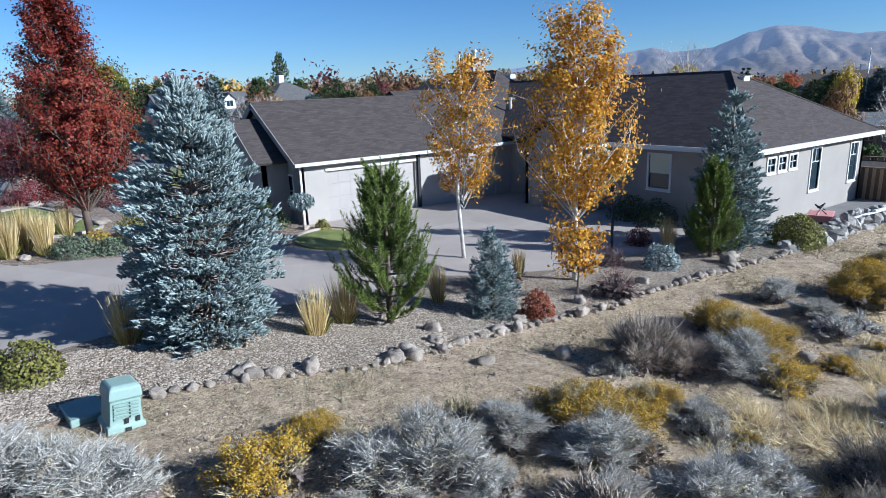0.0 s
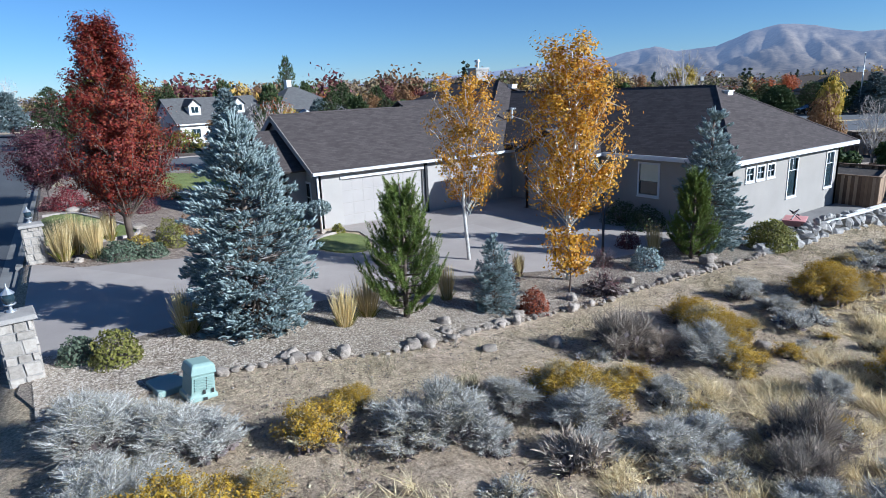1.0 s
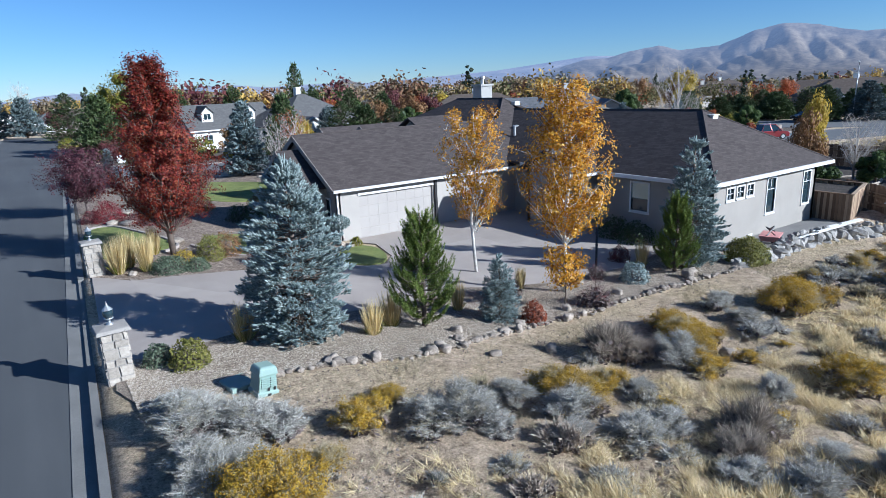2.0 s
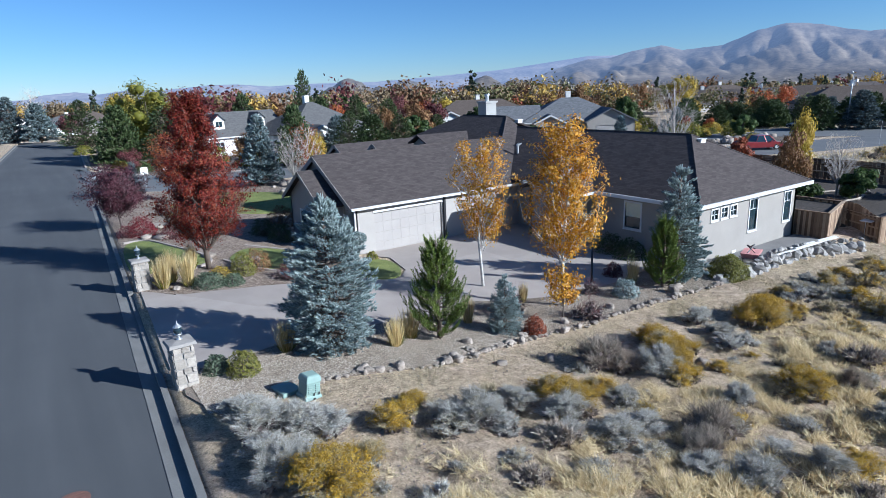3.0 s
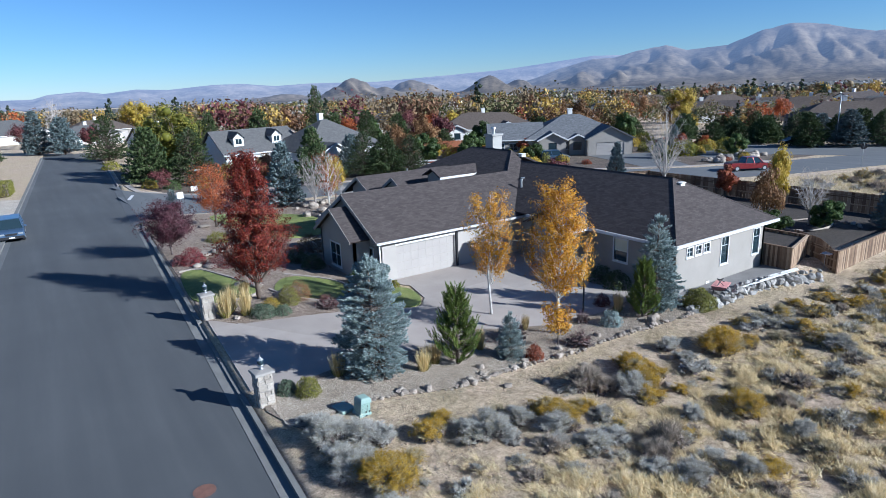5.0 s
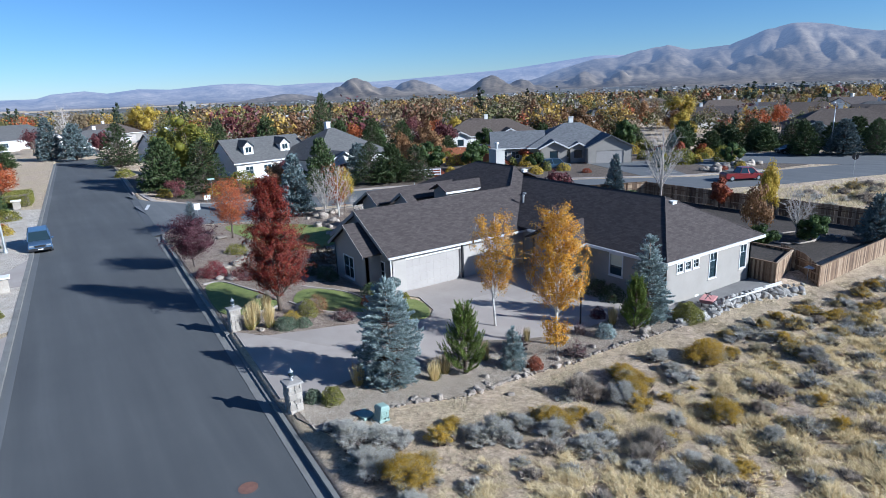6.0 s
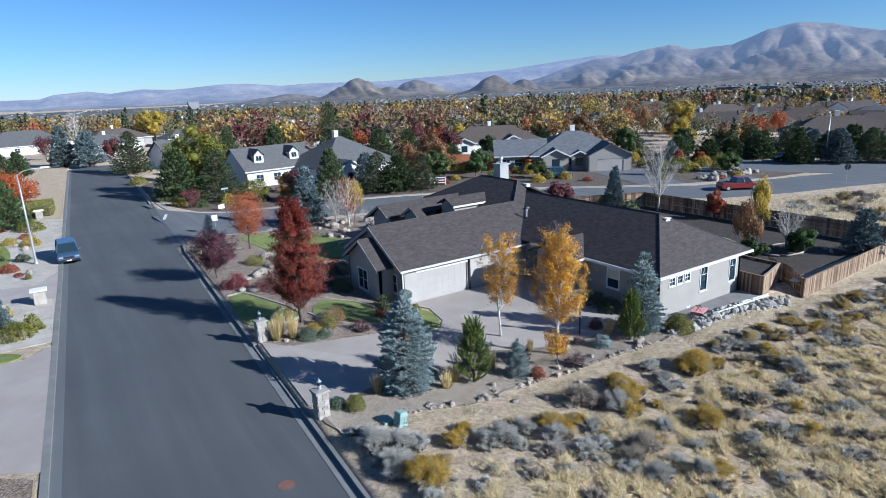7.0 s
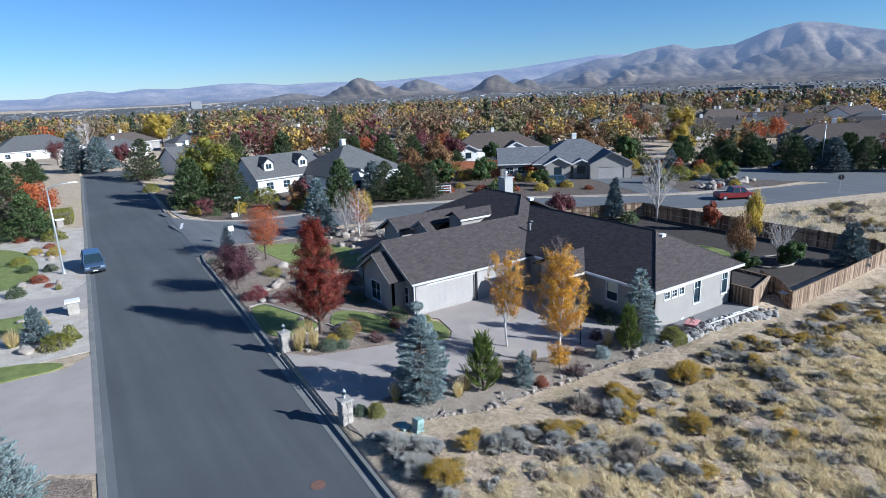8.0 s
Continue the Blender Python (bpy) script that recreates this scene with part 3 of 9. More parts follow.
ribbon("side_kerb_north", [(float(kerb_x(70)) + 0.6, 70), (float(kerb_x(66)) + 0.9, 66), (4.6, 62.4), (8, 60.2), (16, 59.4), (26, 57.2), (34, 55), (44, 50.2), (54, 44), (62.5, 37), (70, 31.2), (78, 27), (84, 25)], -0.75, 0.0, 0.10, M["concrete"], "pale concrete kerb and path along the side street", "kerb")
ribbon("side_kerb_south", [(18, 46.4), (26, 45.2), (36, 42), (46, 36.5), (54, 30.8), (62, 25)], 0.0, 0.3, 0.08, M["kerb"], "pale concrete kerb along the side street", "kerb")
ribbon("cross_street", [(128, -12), (112, 8), (102, 22), (95, 34), (88, 50)], -7, 7, 0.04, M["asphalt_pale"], "worn grey asphalt cross street", "road")
ribbon("cross_kerb", [(140, -12), (121, 10), (110, 24), (102, 38)], -0.4, 0.2, 0.12, M["concrete"], "pale concrete kerb along the cross street", "kerb")
ribbon("bend_street", [(-3, 127), (6, 132), (20, 136), (44, 140)], -5, 5, -0.1, M["asphalt"], "dark grey asphalt street bend", "road")


def rounded_outline(poly, closed=True):
    """Corners cut twice, so that a bed or lawn has a soft outline."""
    for _ in range(2):
        n = len(poly)
        out = [] if closed else [poly[0]]
        for i in range(n if closed else n - 1):
            (x0, y0), (x1, y1) = poly[i], poly[(i + 1) % n]
            out += [(0.75 * x0 + 0.25 * x1, 0.75 * y0 + 0.25 * y1), (0.25 * x0 + 0.75 * x1, 0.25 * y0 + 0.75 * y1)]
        poly = out if closed else out + [poly[-1]]
    return poly


def sheet(name, poly, z, material, label, category, cell=0.8, kind="structure", thick=0.12):
    """A laid surface over a plan polygon that follows the land."""
    if category == "lawn":
        poly = rounded_outline(poly)
    bm = bmesh.new()
    f = bm.faces.new([bm.verts.new((x, y, 0)) for x, y in poly])
    xs, ys = [p[0] for p in poly], [p[1] for p in poly]
    for lo, hi, nrm in ((min(xs), max(xs), (1, 0, 0)), (min(ys), max(ys), (0, 1, 0))):
        v = lo + cell
        while v < hi:
            bmesh.ops.bisect_plane(bm, geom=list(bm.verts) + list(bm.edges) + list(bm.faces), plane_co=[v * c for c in nrm], plane_no=nrm)
            v += cell
    for v in bm.verts:
        v.co.z = gz(v.co.x, v.co.y) + z
    ext = bmesh.ops.extrude_face_region(bm, geom=list(bm.faces))
    for v in [e for e in ext["geom"] if isinstance(e, bmesh.types.BMVert)]:
        v.co.z -= thick
    bmesh.ops.recalc_face_normals(bm, faces=bm.faces)
    me = bpy.data.meshes.new(name)
    bm.to_mesh(me)
    bm.free()
    me.materials.append(material)
    return tagged(new(name, me), label, category, kind=kind)


# planting beds, lawns
sheet("gravel_bed", [(0.3, 1.5), (0.05, -0.6), (0.5, -2.2), (2.2, -2.1), (3.4, -2.0), (5.7, -2.5), (7.4, -2.6), (9.8, -2.1), (12.7, -1.8), (15.7, -2.0), (20, -2.3), (23.6, -2.6),
                     (23.6, 0.0), (21.5, 0.9), (18.9, 0.6), (15.8, 0.9), (13.8, 1.9), (12, 2.9), (9.9, 2.3), (8.7, 2.0), (6.3, 1.6), (2.9, 1.2), (1.2, 0.7)],
      0.05, M["gravel"], "bed of mixed tan and grey river gravel", "gravel bed")
sheet("rock_mulch_bed", [(0.45, 10.4), (0.8, 14), (1.2, 22), (1.75, 33), (2.3, 39.3), (3.2, 41.6), (4.8, 43), (8, 43.8), (12, 45), (18, 46), (24, 44.9), (24, 34), (21, 30), (11.8, 28), (11.8, 12.6), (12.6, 12.3), (12.6, 9), (9.4, 8.9), (7, 8.2), (3.8, 8.3), (2.0, 8.7)],
      0.03, M["mulch"], "tan rock mulch over planting beds", "mulch bed", 1.0)
sheet("lawn_front", [(0.75, 13.0), (0.8, 16.5), (1.3, 20.4), (2.5, 20.5), (3.2, 18.2), (4.2, 15.4), (4.4, 13.6), (3.4, 12.6)], 0.07, M["lawn"], "mown green front lawn", "lawn")
sheet("lawn_middle", [(5.0, 13.6), (7.0, 16.8), (9.6, 14.6), (9.6, 11.2), (8.2, 9.9), (6.4, 10.6), (5.4, 12.2)], 0.07, M["lawn"], "mown green lawn beside the house", "lawn")
sheet("lawn_drive", [(10.2, 10.0), (11.2, 11.0), (12.4, 11.6), (12.9, 10.8), (12.5, 8.9), (11.6, 7.7), (10.6, 7.7), (10.0, 8.7)], 0.07, M["lawn"], "small rounded lawn beside the driveway", "lawn")
sheet("lawn_corner", [(7.8, 41.3), (9.6, 43.4), (13, 43.0), (17.5, 38), (17, 31), (14.3, 28.6), (9.6, 29.6), (9.0, 34)], 0.07, M["lawn"], "mown green lawn by the street corner", "lawn")
# the far side of the road
WEST = lambda *ys: [(float(kerb_x(y)) - ROAD_W - 0.14, y) for y in ys]
sheet("granite_bed", WEST(19, 23, 27, 33, 40, 46, 52, 59, 66) + [(-14, 72), (-24, 74), (-26, 19)], 0.03, M["granite"], "pale crushed-granite garden bed", "gravel bed", 2.0)
sheet("lawn_opposite", [(-13.4, 55), (-12.3, 48.5), (-12.6, 41.6), (-14.8, 39.2), (-25, 38), (-25, 60), (-16.5, 60)], 0.07, M["lawn"], "worn green lawn across the road", "lawn", 1.5)
sheet("lawn_verge", [(-11.5, 18.2), (-11.4, 16.9), (-14.8, 17.1), (-25, 17.4), (-25, 20.6), (-14.9, 20.0)], 0.07, M["lawn"], "strip of green lawn beside a driveway", "lawn", 1.5)
sheet("lawn_strip", [(-12.2, 30.2), (-12.1, 25.2), (-15, 26), (-25, 26.5), (-25, 31.4), (-15.2, 30.6)], 0.07, M["lawn"], "green lawn patch across the road", "lawn", 1.5)
sheet("driveway_opposite", WEST(3.0, 7, 10, 14, 18.2) + [(-11.4, 16.7), (-14.8, 16.9), (-25, 17.0), (-25, 4.2), (-12.5, 4.2)], 0.045, M["concrete"], "pale concrete driveway across the road", "driveway", 2.0)
sheet("driveway_opposite_far", WEST(29.0, 33, 37.8) + [(-10.4, 34.0), (-15.3, 35.2), (-25, 36), (-25, 31.6), (-15.2, 30.4), (-12.9, 29.9)], 0.045, M["concrete"], "pale concrete driveway across the road", "driveway", 2.0)
sheet("dark_gravel_bed", [(-11.0, 2.6), (-12.5, 3.9), (-18, 3.9), (-18, -14), (-11.9, -14)], 0.04, M["mulch"], "dark gravel bed across the road", "gravel bed", 2.0)
sheet("garden_bed", [(8, 61.6), (16, 60.8), (26, 58.6), (34, 56.4), (44, 51.7), (54, 45.5), (62.5, 38.6), (70, 32.8), (78, 28.6), (84, 25.8), (92, 24.5), (97, 31), (100, 46), (104, 100), (60, 112), (14, 112), (5.5, 92), (4.2, 70)], 0.02, M["brown_mulch"], "brown mulch over gardens across the street", "mulch bed", 4.0)


def build_mouth():
    """The side street's mouth slopes down to the gutter of the road."""
    rows = [(40, 2.2), (41.8, 3.0), (43.2, 4.6), (44, 7), (45.4, 12), (47, 14), (50, 14), (53, 14), (56, 14), (58.6, 14), (60.2, 8), (62.4, 4.6), (66, 3.0), (69, 2.6)]
    V, F, m = [], [], 22
    for y, x1 in rows:
        x0 = float(kerb_x(y)) - 0.015
        V.append((x0 - 0.75, y, gz(x0 - 0.75, y) - 0.125))
        for k in range(m):
            x = x0 + (x1 - x0) * k / (m - 1)
            V.append((x, y, gz(x, y) + 0.045))
    for i in range(len(rows) - 1):
        for k in range(m):
            a = i * (m + 1) + k
            F.append((a, a + 1, a + m + 2, a + m + 1))
    tagged(new("street_mouth", mesh_list("street_mouth", [(V, F)], M["asphalt_pale"])), "worn grey asphalt where two streets meet", "road", kind="structure")


build_mouth()


def build_valley():
    """The valley floor beyond the near suburb: gardens, roofs and roads too far to tell apart."""
    az, d = np.radians(np.linspace(-30, 95, 90)), np.linspace(430, 3200, 60)
    A, D = np.meshgrid(az, d)
    X, Y = -10 + D * np.sin(A), -26 + D * np.cos(A)
    Z = ground_z(X, Y) + 1.2
    n, m = Z.shape
    idx = np.arange(n * m).reshape(n, m)
    F = np.stack([idx[:-1, :-1], idx[:-1, 1:], idx[1:, 1:], idx[1:, :-1]], -1).reshape(-1, 4)
    tagged(new("valley_ground", mesh_np("valley_ground", np.stack([X, Y, Z], -1).reshape(-1, 3), F, M["valley"], True)), "dark patchy floor of a far wooded valley", "ground", kind="structure")


build_valley()
sheet("yard_bed", [(37.6, -2.4), (53.9, -2.3), (53.7, 24.6), (37.5, 31.5), (34.6, 31.5), (34.6, 5)], 0.04, M["dark_mulch"], "dark bark mulch over the back yard", "mulch bed", 1.5)
sheet("lawn_yard", [(40.5, 6.5), (46, 6.8), (47, 12), (41, 13.5), (37, 12)], 0.07, M["lawn"], "small green lawn in the back yard", "lawn", 1.5)
ribbon("stop_line", [(3.0, 55.6), (3.9, 59.4)], -0.17, 0.17, 0.06, M["trim"], "worn white stop line painted on asphalt", "road marking")
sheet("driveway_far", [(66.5, 35.5), (71.5, 31.5), (81, 45.5), (72, 51.5)], 0.05, M["asphalt_pale"], "dark grey paved driveway of a neighbouring house", "driveway", 2.0)
sheet("driveway_bank", [(77.5, 28.2), (82, 26.3), (90, 37), (84, 41)], 0.05, M["asphalt_pale"], "dark grey paved driveway below a stone bank", "driveway", 2.0)


# ---- driveway of concrete slabs ----
def build_driveway():
    base = thing("driveway", (6, 5, gz(6, 5)), "pale concrete driveway of large slabs, shaded by trees", "driveway", kind="structure")
    poly = [(0.05, 1.4), (1.2, 0.62), (2.9, 1.1), (6.3, 1.5), (8.7, 1.9), (9.9, 2.12), (12, 2.92), (13.8, 1.92), (15.8, 0.92), (18.9, 0.62), (21.5, 0.95), (23.6, 0.05), (23.98, 0.05),
            (23.98, 6.4), (22.2, 6.4), (22.2, 10.2), (24.0, 10.2), (24.0, 13.13), (12.62, 13.13), (12.62, 12.3), (13.2, 11.4), (12.62, 8.8), (11.6, 7.55), (10.5, 7.5), (9.7, 8.4), (9.3, 8.85), (7.8, 8.5), (7, 8.1), (3.8, 8.2), (2.0, 8.6), (0.6, 10.3)]
    bm = bmesh.new()
    bm.faces.new([bm.verts.new((x, y, 0)) for x, y in poly])
    cuts = [((1.9, 5, 0), (1, 0.05, 0)), ((4.2, 5, 0), (0.83, 0.55, 0)), ((8.6, 5, 0), (0.9, -0.43, 0)), ((12.9, 5, 0), (0.95, -0.3, 0)), ((17.9, 5, 0), (1, 0, 0)), ((21.4, 5, 0), (1, 0, 0)),
            ((0, 4.9, 0), (-0.1, 1, 0)), ((0, 8.95, 0), (0, 1, 0))]
    for co, no in cuts:
        ret = bmesh.ops.bisect_plane(bm, geom=list(bm.verts) + list(bm.edges) + list(bm.faces), plane_co=co, plane_no=no)
        bmesh.ops.split_edges(bm, edges=[e for e in ret["geom_cut"] if isinstance(e, bmesh.types.BMEdge)])
    faces = [[(v.co.x, v.co.y) for v in f.verts] for f in bm.faces if f.calc_area() > 0.05]
    bm.free()
    for poly in faces:
        cx, cy = np.mean(poly, 0)
        sm = bmesh.new()
        sm.faces.new([sm.verts.new((x, y, 0)) for x, y in poly])
        bmesh.ops.inset_region(sm, faces=list(sm.faces), thickness=0.022, depth=0)
        bmesh.ops.delete(sm, geom=[f for f in sm.faces if f.calc_area() < 0.5 and min(e.calc_length() for e in f.edges) < 0.05], context="FACES")
        for k in range(-2, 30):
            bmesh.ops.bisect_plane(sm, geom=list(sm.verts) + list(sm.edges) + list(sm.faces), plane_co=(k, 0, 0), plane_no=(1, 0, 0))
        for v in sm.verts:
            v.co.z = gz(v.co.x, v.co.y) + 0.055
        ext = bmesh.ops.extrude_face_region(sm, geom=list(sm.faces))
        for v in [e for e in ext["geom"] if isinstance(e, bmesh.types.BMVert)]:
            v.co.z -= 0.14
        bmesh.ops.recalc_face_normals(sm, faces=sm.faces)
        bmesh.ops.translate(sm, vec=-base.location, verts=sm.verts)
        me = bpy.data.meshes.new("slab")
        sm.to_mesh(me)
        sm.free()
        me.materials.append(M["concrete"])
        part("slab", me, base)


build_driveway()


# ---- walls with openings, windows, doors ----
def wall_piece(p0, p1, z0, z1, thick, openings=()):
    """A straight wall from p0 to p1 in plan; its outer face is on the right of that way. Openings: (from, to, low, high) along it."""
    a, b = Vector((*p0, 0)), Vector((*p1, 0))
    L = (b - a).length
    d = (b - a) / L
    n = Vector((d.y, -d.x, 0))
    us = sorted({0.0, L, *[v for o in openings for v in o[:2]]})
    zs = sorted({z0, z1, *[v for o in openings for v in o[2:]]})
    solid = {(i, j): not any(o[0] - 1e-6 <= (us[i] + us[i + 1]) / 2 <= o[1] and o[2] <= (zs[j] + zs[j + 1]) / 2 <= o[3] for o in openings)
             for i in range(len(us) - 1) for j in range(len(zs) - 1)}
    V, F = [], []

    def pt(u, z, k):
        V.append(tuple(a + d * u - n * thick * k + Vector((0, 0, z))))
        return len(V) - 1
    for (i, j), s in solid.items():
        if not s:
            continue
        u0, u1, w0, w1 = us[i], us[i + 1], zs[j], zs[j + 1]
        for k in (0, 1):
            F.append((pt(u0, w0, k), pt(u1, w0, k), pt(u1, w1, k), pt(u0, w1, k)))
        for (di, dj), (e0, e1) in {(-1, 0): ((u0, w0), (u0, w1)), (1, 0): ((u1, w0), (u1, w1)), (0, -1): ((u0, w0), (u1, w0)), (0, 1): ((u0, w1), (u1, w1))}.items():
            if not solid.get((i + di, j + dj), False):
                F.append((pt(*e0, 0), pt(*e1, 0), pt(*e1, 1), pt(*e0, 1)))
    return V, F


def set_into(parent, p0, p1, o):
    """The pose, under its parent, of a thing built with x along the wall and -y outwards at the low start of an opening."""
    a, b = Vector((*p0, 0)), Vector((*p1, 0))
    d = (b - a).normalized()
    q = a + d * o[0] + Vector((0, 0, o[2]))
    m = Matrix(((d.x, -d.y, 0, q.x), (d.y, d.x, 0, q.y), (0, 0, 1, q.z), (0, 0, 0, 1)))
    return parent.matrix_basis.inverted() @ m


def window(parent, at, w, h, cols=2, rows=2, top_rows=False, blind=False, border=0.09):
    """Frame, glass panes and bars, with a sill; x along the wall, -y outwards."""
    win = part("window", mesh_list("window", [box((-border, -0.035, -border), (0, 0.06, h + border)), box((w, -0.035, -border), (w + border, 0.06, h + border)),
                                              box((0, -0.035, h), (w, 0.06, h + border)), box((0, -0.035, -border), (w, 0.06, 0))], M["trim"]), parent, "white window frame", at=at)
    part("sill", mesh_list("sill", [box((-border - 0.02, -0.07, -border - 0.04), (w + border + 0.02, 0.0, -border))], M["trim"]), win)
    bars = []
    for k in range(1, cols):
        lo = h * 0.68 if top_rows else 0
        bars.append(box((w * k / cols - 0.014, 0.0, lo), (w * k / cols + 0.014, 0.035, h)))
    if top_rows:
        bars.append(box((0, 0.0, h * 0.68 - 0.016), (w, 0.036, h * 0.68 + 0.016)))
    else:
        for k in range(1, rows):
            bars.append(box((0, 0.0, h * k / rows - 0.014), (w, 0.036, h * k / rows + 0.014)))
    if bars:
        part("glazing_bar", mesh_list("glazing_bar", bars, M["trim"]), win)
    part("pane", mesh_list("pane", [box((0.005, 0.04, 0.005), (w - 0.005, 0.05, h - 0.005))], M["glass"]), win, "dark reflecting glass")
    if blind:
        part("blind", mesh_list("blind", [box((0.01, 0.025, h * 0.45), (w - 0.01, 0.038, h))], M["blind"]), win, "half-lowered cream blind")
    return win


def brackets(parent, at, w, n):
    """A row of small dark wooden brackets over a window."""
    for k in range(n):
        x = w * (k + 0.5) / n
        part("bracket", mesh_list("bracket", [box((x - 0.045, -0.09, 0.10), (x + 0.045, 0.0, 0.42))], M["trim" if k % 2 else "stone"]), parent, at=at)


def garage_door(parent, at, w, h, rows=4, cols=3):
    door = part("garage_door", mesh_list("garage_door", [box((0, 0.10, 0), (w, 0.14, h))], M["door_paint"]), parent, "pale sectional garage door with raised panels", at=at)
    ph, pw = h / rows, w / cols
    for r in range(rows):
        for c in range(cols):
            lo, hi = (c * pw + 0.02, 0.0965, r * ph + 0.035), ((c + 1) * pw - 0.02, 0.105, (r + 1) * ph - 0.035)
            part("panel", bevelled(mesh_list("panel", [box(lo, hi)], M["door_paint"]), 0.008), door)
    seam = [box((0, 0.088, r * ph - 0.006), (w, 0.102, r * ph + 0.004)) for r in range(1, rows)]
    part("seam", mesh_list("seam", seam, M["stucco"]), door, "thin panel joint")
    return door


# ---- the house ----
def build_house():
    H = thing("house", (12, 13, -1.2), "single-storey pale grey stucco house with charcoal shingle hip and gable roofs", "house")
    inv = H.matrix_basis.inverted()
    here = inv

    def add(name, pieces, mat, label="", parent=None, smooth_faces=False):
        ob = part(name, mesh_list(name, pieces, mat, smooth_faces), parent or H, label, at=here)
        return ob

    # garage block, its south front lit by the sun
    south = ((12.05, 13.15), (24.1, 13.15))
    d1 = (1.25, 5.87, -1.25, 1.12)
    d2 = (8.3, 10.9, -1.25, 1.02)
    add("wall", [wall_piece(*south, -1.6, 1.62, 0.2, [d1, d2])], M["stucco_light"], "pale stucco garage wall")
    garage_door(H, set_into(H, *south, d1), 4.62, 2.37, 4, 8)
    garage_door(H, set_into(H, *south, d2), 2.6, 2.27, 4, 4)
    add("door_trim", [box((13.24, 13.10, 1.12), (17.98, 13.15, 1.24))], M["trim"])
    add("downspout", [box((18.02, 13.03, -1.2), (18.16, 13.15, 1.5))], M["dark_metal"], "dark square downspout")
    add("downspout", [box((12.0, 13.02, -1.1), (12.09, 13.12, 1.5))], M["trim"], "white corner downspout")
    # west end of the garage, with a gable and a projecting bay
    west = ((12.05, 22.0), (12.05, 13.15))
    wo = (7.2, 8.0, -0.4, 0.95)
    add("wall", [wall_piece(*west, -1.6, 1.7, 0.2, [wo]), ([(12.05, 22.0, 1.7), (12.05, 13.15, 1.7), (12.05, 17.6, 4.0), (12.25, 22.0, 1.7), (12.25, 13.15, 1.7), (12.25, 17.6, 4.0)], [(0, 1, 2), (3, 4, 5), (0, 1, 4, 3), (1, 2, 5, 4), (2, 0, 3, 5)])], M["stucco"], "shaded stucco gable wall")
    window(H, set_into(H, *west, wo), 0.8, 1.35, 1, 2)
    add("wall", [wall_piece((24.1, 22.0), (12.05, 22.0), -1.6, 1.62, 0.2)], M["stucco"])
    by0, by1, bx, bz = 14.45, 19.65, 10.9, 1.75
    bay = ((bx, by1), (bx, by0))
    bo = (1.6, 3.1, -0.6, 0.95)
    pk = (by0 + by1) / 2
    add("wall", [wall_piece(*bay, -1.6, bz, 0.18, [bo]), wall_piece((12.05, by1), (bx, by1), -1.6, bz, 0.18), wall_piece((bx, by0), (12.05, by0), -1.6, bz, 0.18),
                 ([(bx, by1, bz), (bx, by0, bz), (bx, pk, 3.25), (bx + 0.18, by1, bz), (bx + 0.18, by0, bz), (bx + 0.18, pk, 3.25)], [(0, 1, 2), (3, 4, 5), (0, 1, 4, 3), (1, 2, 5, 4), (2, 0, 3, 5)])], M["stucco"], "projecting stucco bay with a gable")
    window(H, set_into(H, *bay, bo), 1.5, 1.55, 2, 2)
    # the south wing
    wsouth = ((24.0, -0.14), (33.2, -0.14))
    small = [(1.0 + 0.82 * k, 1.52 + 0.82 * k, 0.92, 1.42) for k in range(3)]
    tall = [(4.42, 5.14, -0.16, 1.5), (7.9, 8.58, -0.16, 1.45)]
    add("wall", [wall_piece(*wsouth, -1.9, 1.85, 0.2, small + tall)], M["stucco"], "sunlit pale stucco wall of the south wing")
    for o in small:
        window(H, set_into(H, *wsouth, o), o[1] - o[0], o[3] - o[2], 2, 2, border=0.075)
    for o in tall:
        window(H, set_into(H, *wsouth, o), o[1] - o[0], o[3] - o[2], 2, 2, True, border=0.075)
        brackets(H, set_into(H, *wsouth, (o[0] - 0.1, 0, 1.52, 0)), 0.92, 4)
    brackets(H, set_into(H, *wsouth, (0.72, 0, 1.46, 0)), 3.0, 12)
    add("vent_grille", [box((27.05, -0.17, -1.15), (27.4, -0.14, -1.0))], M["trim"])
    wwest = ((24.0, 13.15), (24.0, -0.14))
    wwo = (8.85, 9.85, 0.05, 1.42)
    wwp = (11.4, 12.3, 0.1, 1.4)
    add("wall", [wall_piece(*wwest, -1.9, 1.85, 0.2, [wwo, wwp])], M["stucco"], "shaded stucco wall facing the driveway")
    window(H, set_into(H, *wwest, wwo), 1.0, 1.37, 1, 1, blind=True)
    window(H, set_into(H, *wwest, wwp), 0.9, 1.3, 1, 2)
    add("wall", [wall_piece((33.2, -0.14), (33.2, 33.0), -1.9, 1.85, 0.2)], M["stucco"])
    add("wall", [wall_piece((33.2, 33.0), (22.6, 33.0), -1.9, 1.62, 0.2), wall_piece((22.6, 33.0), (22.6, 22.0), -1.9, 1.62, 0.2)], M["stucco"])
    # entry with its own small gable
    e0, e1, ex = 6.5, 10.1, 22.3
    em = (e0 + e1) / 2
    eo = (1.2, 2.4, -1.2, 1.0)
    entry = ((ex, e1), (ex, e0))
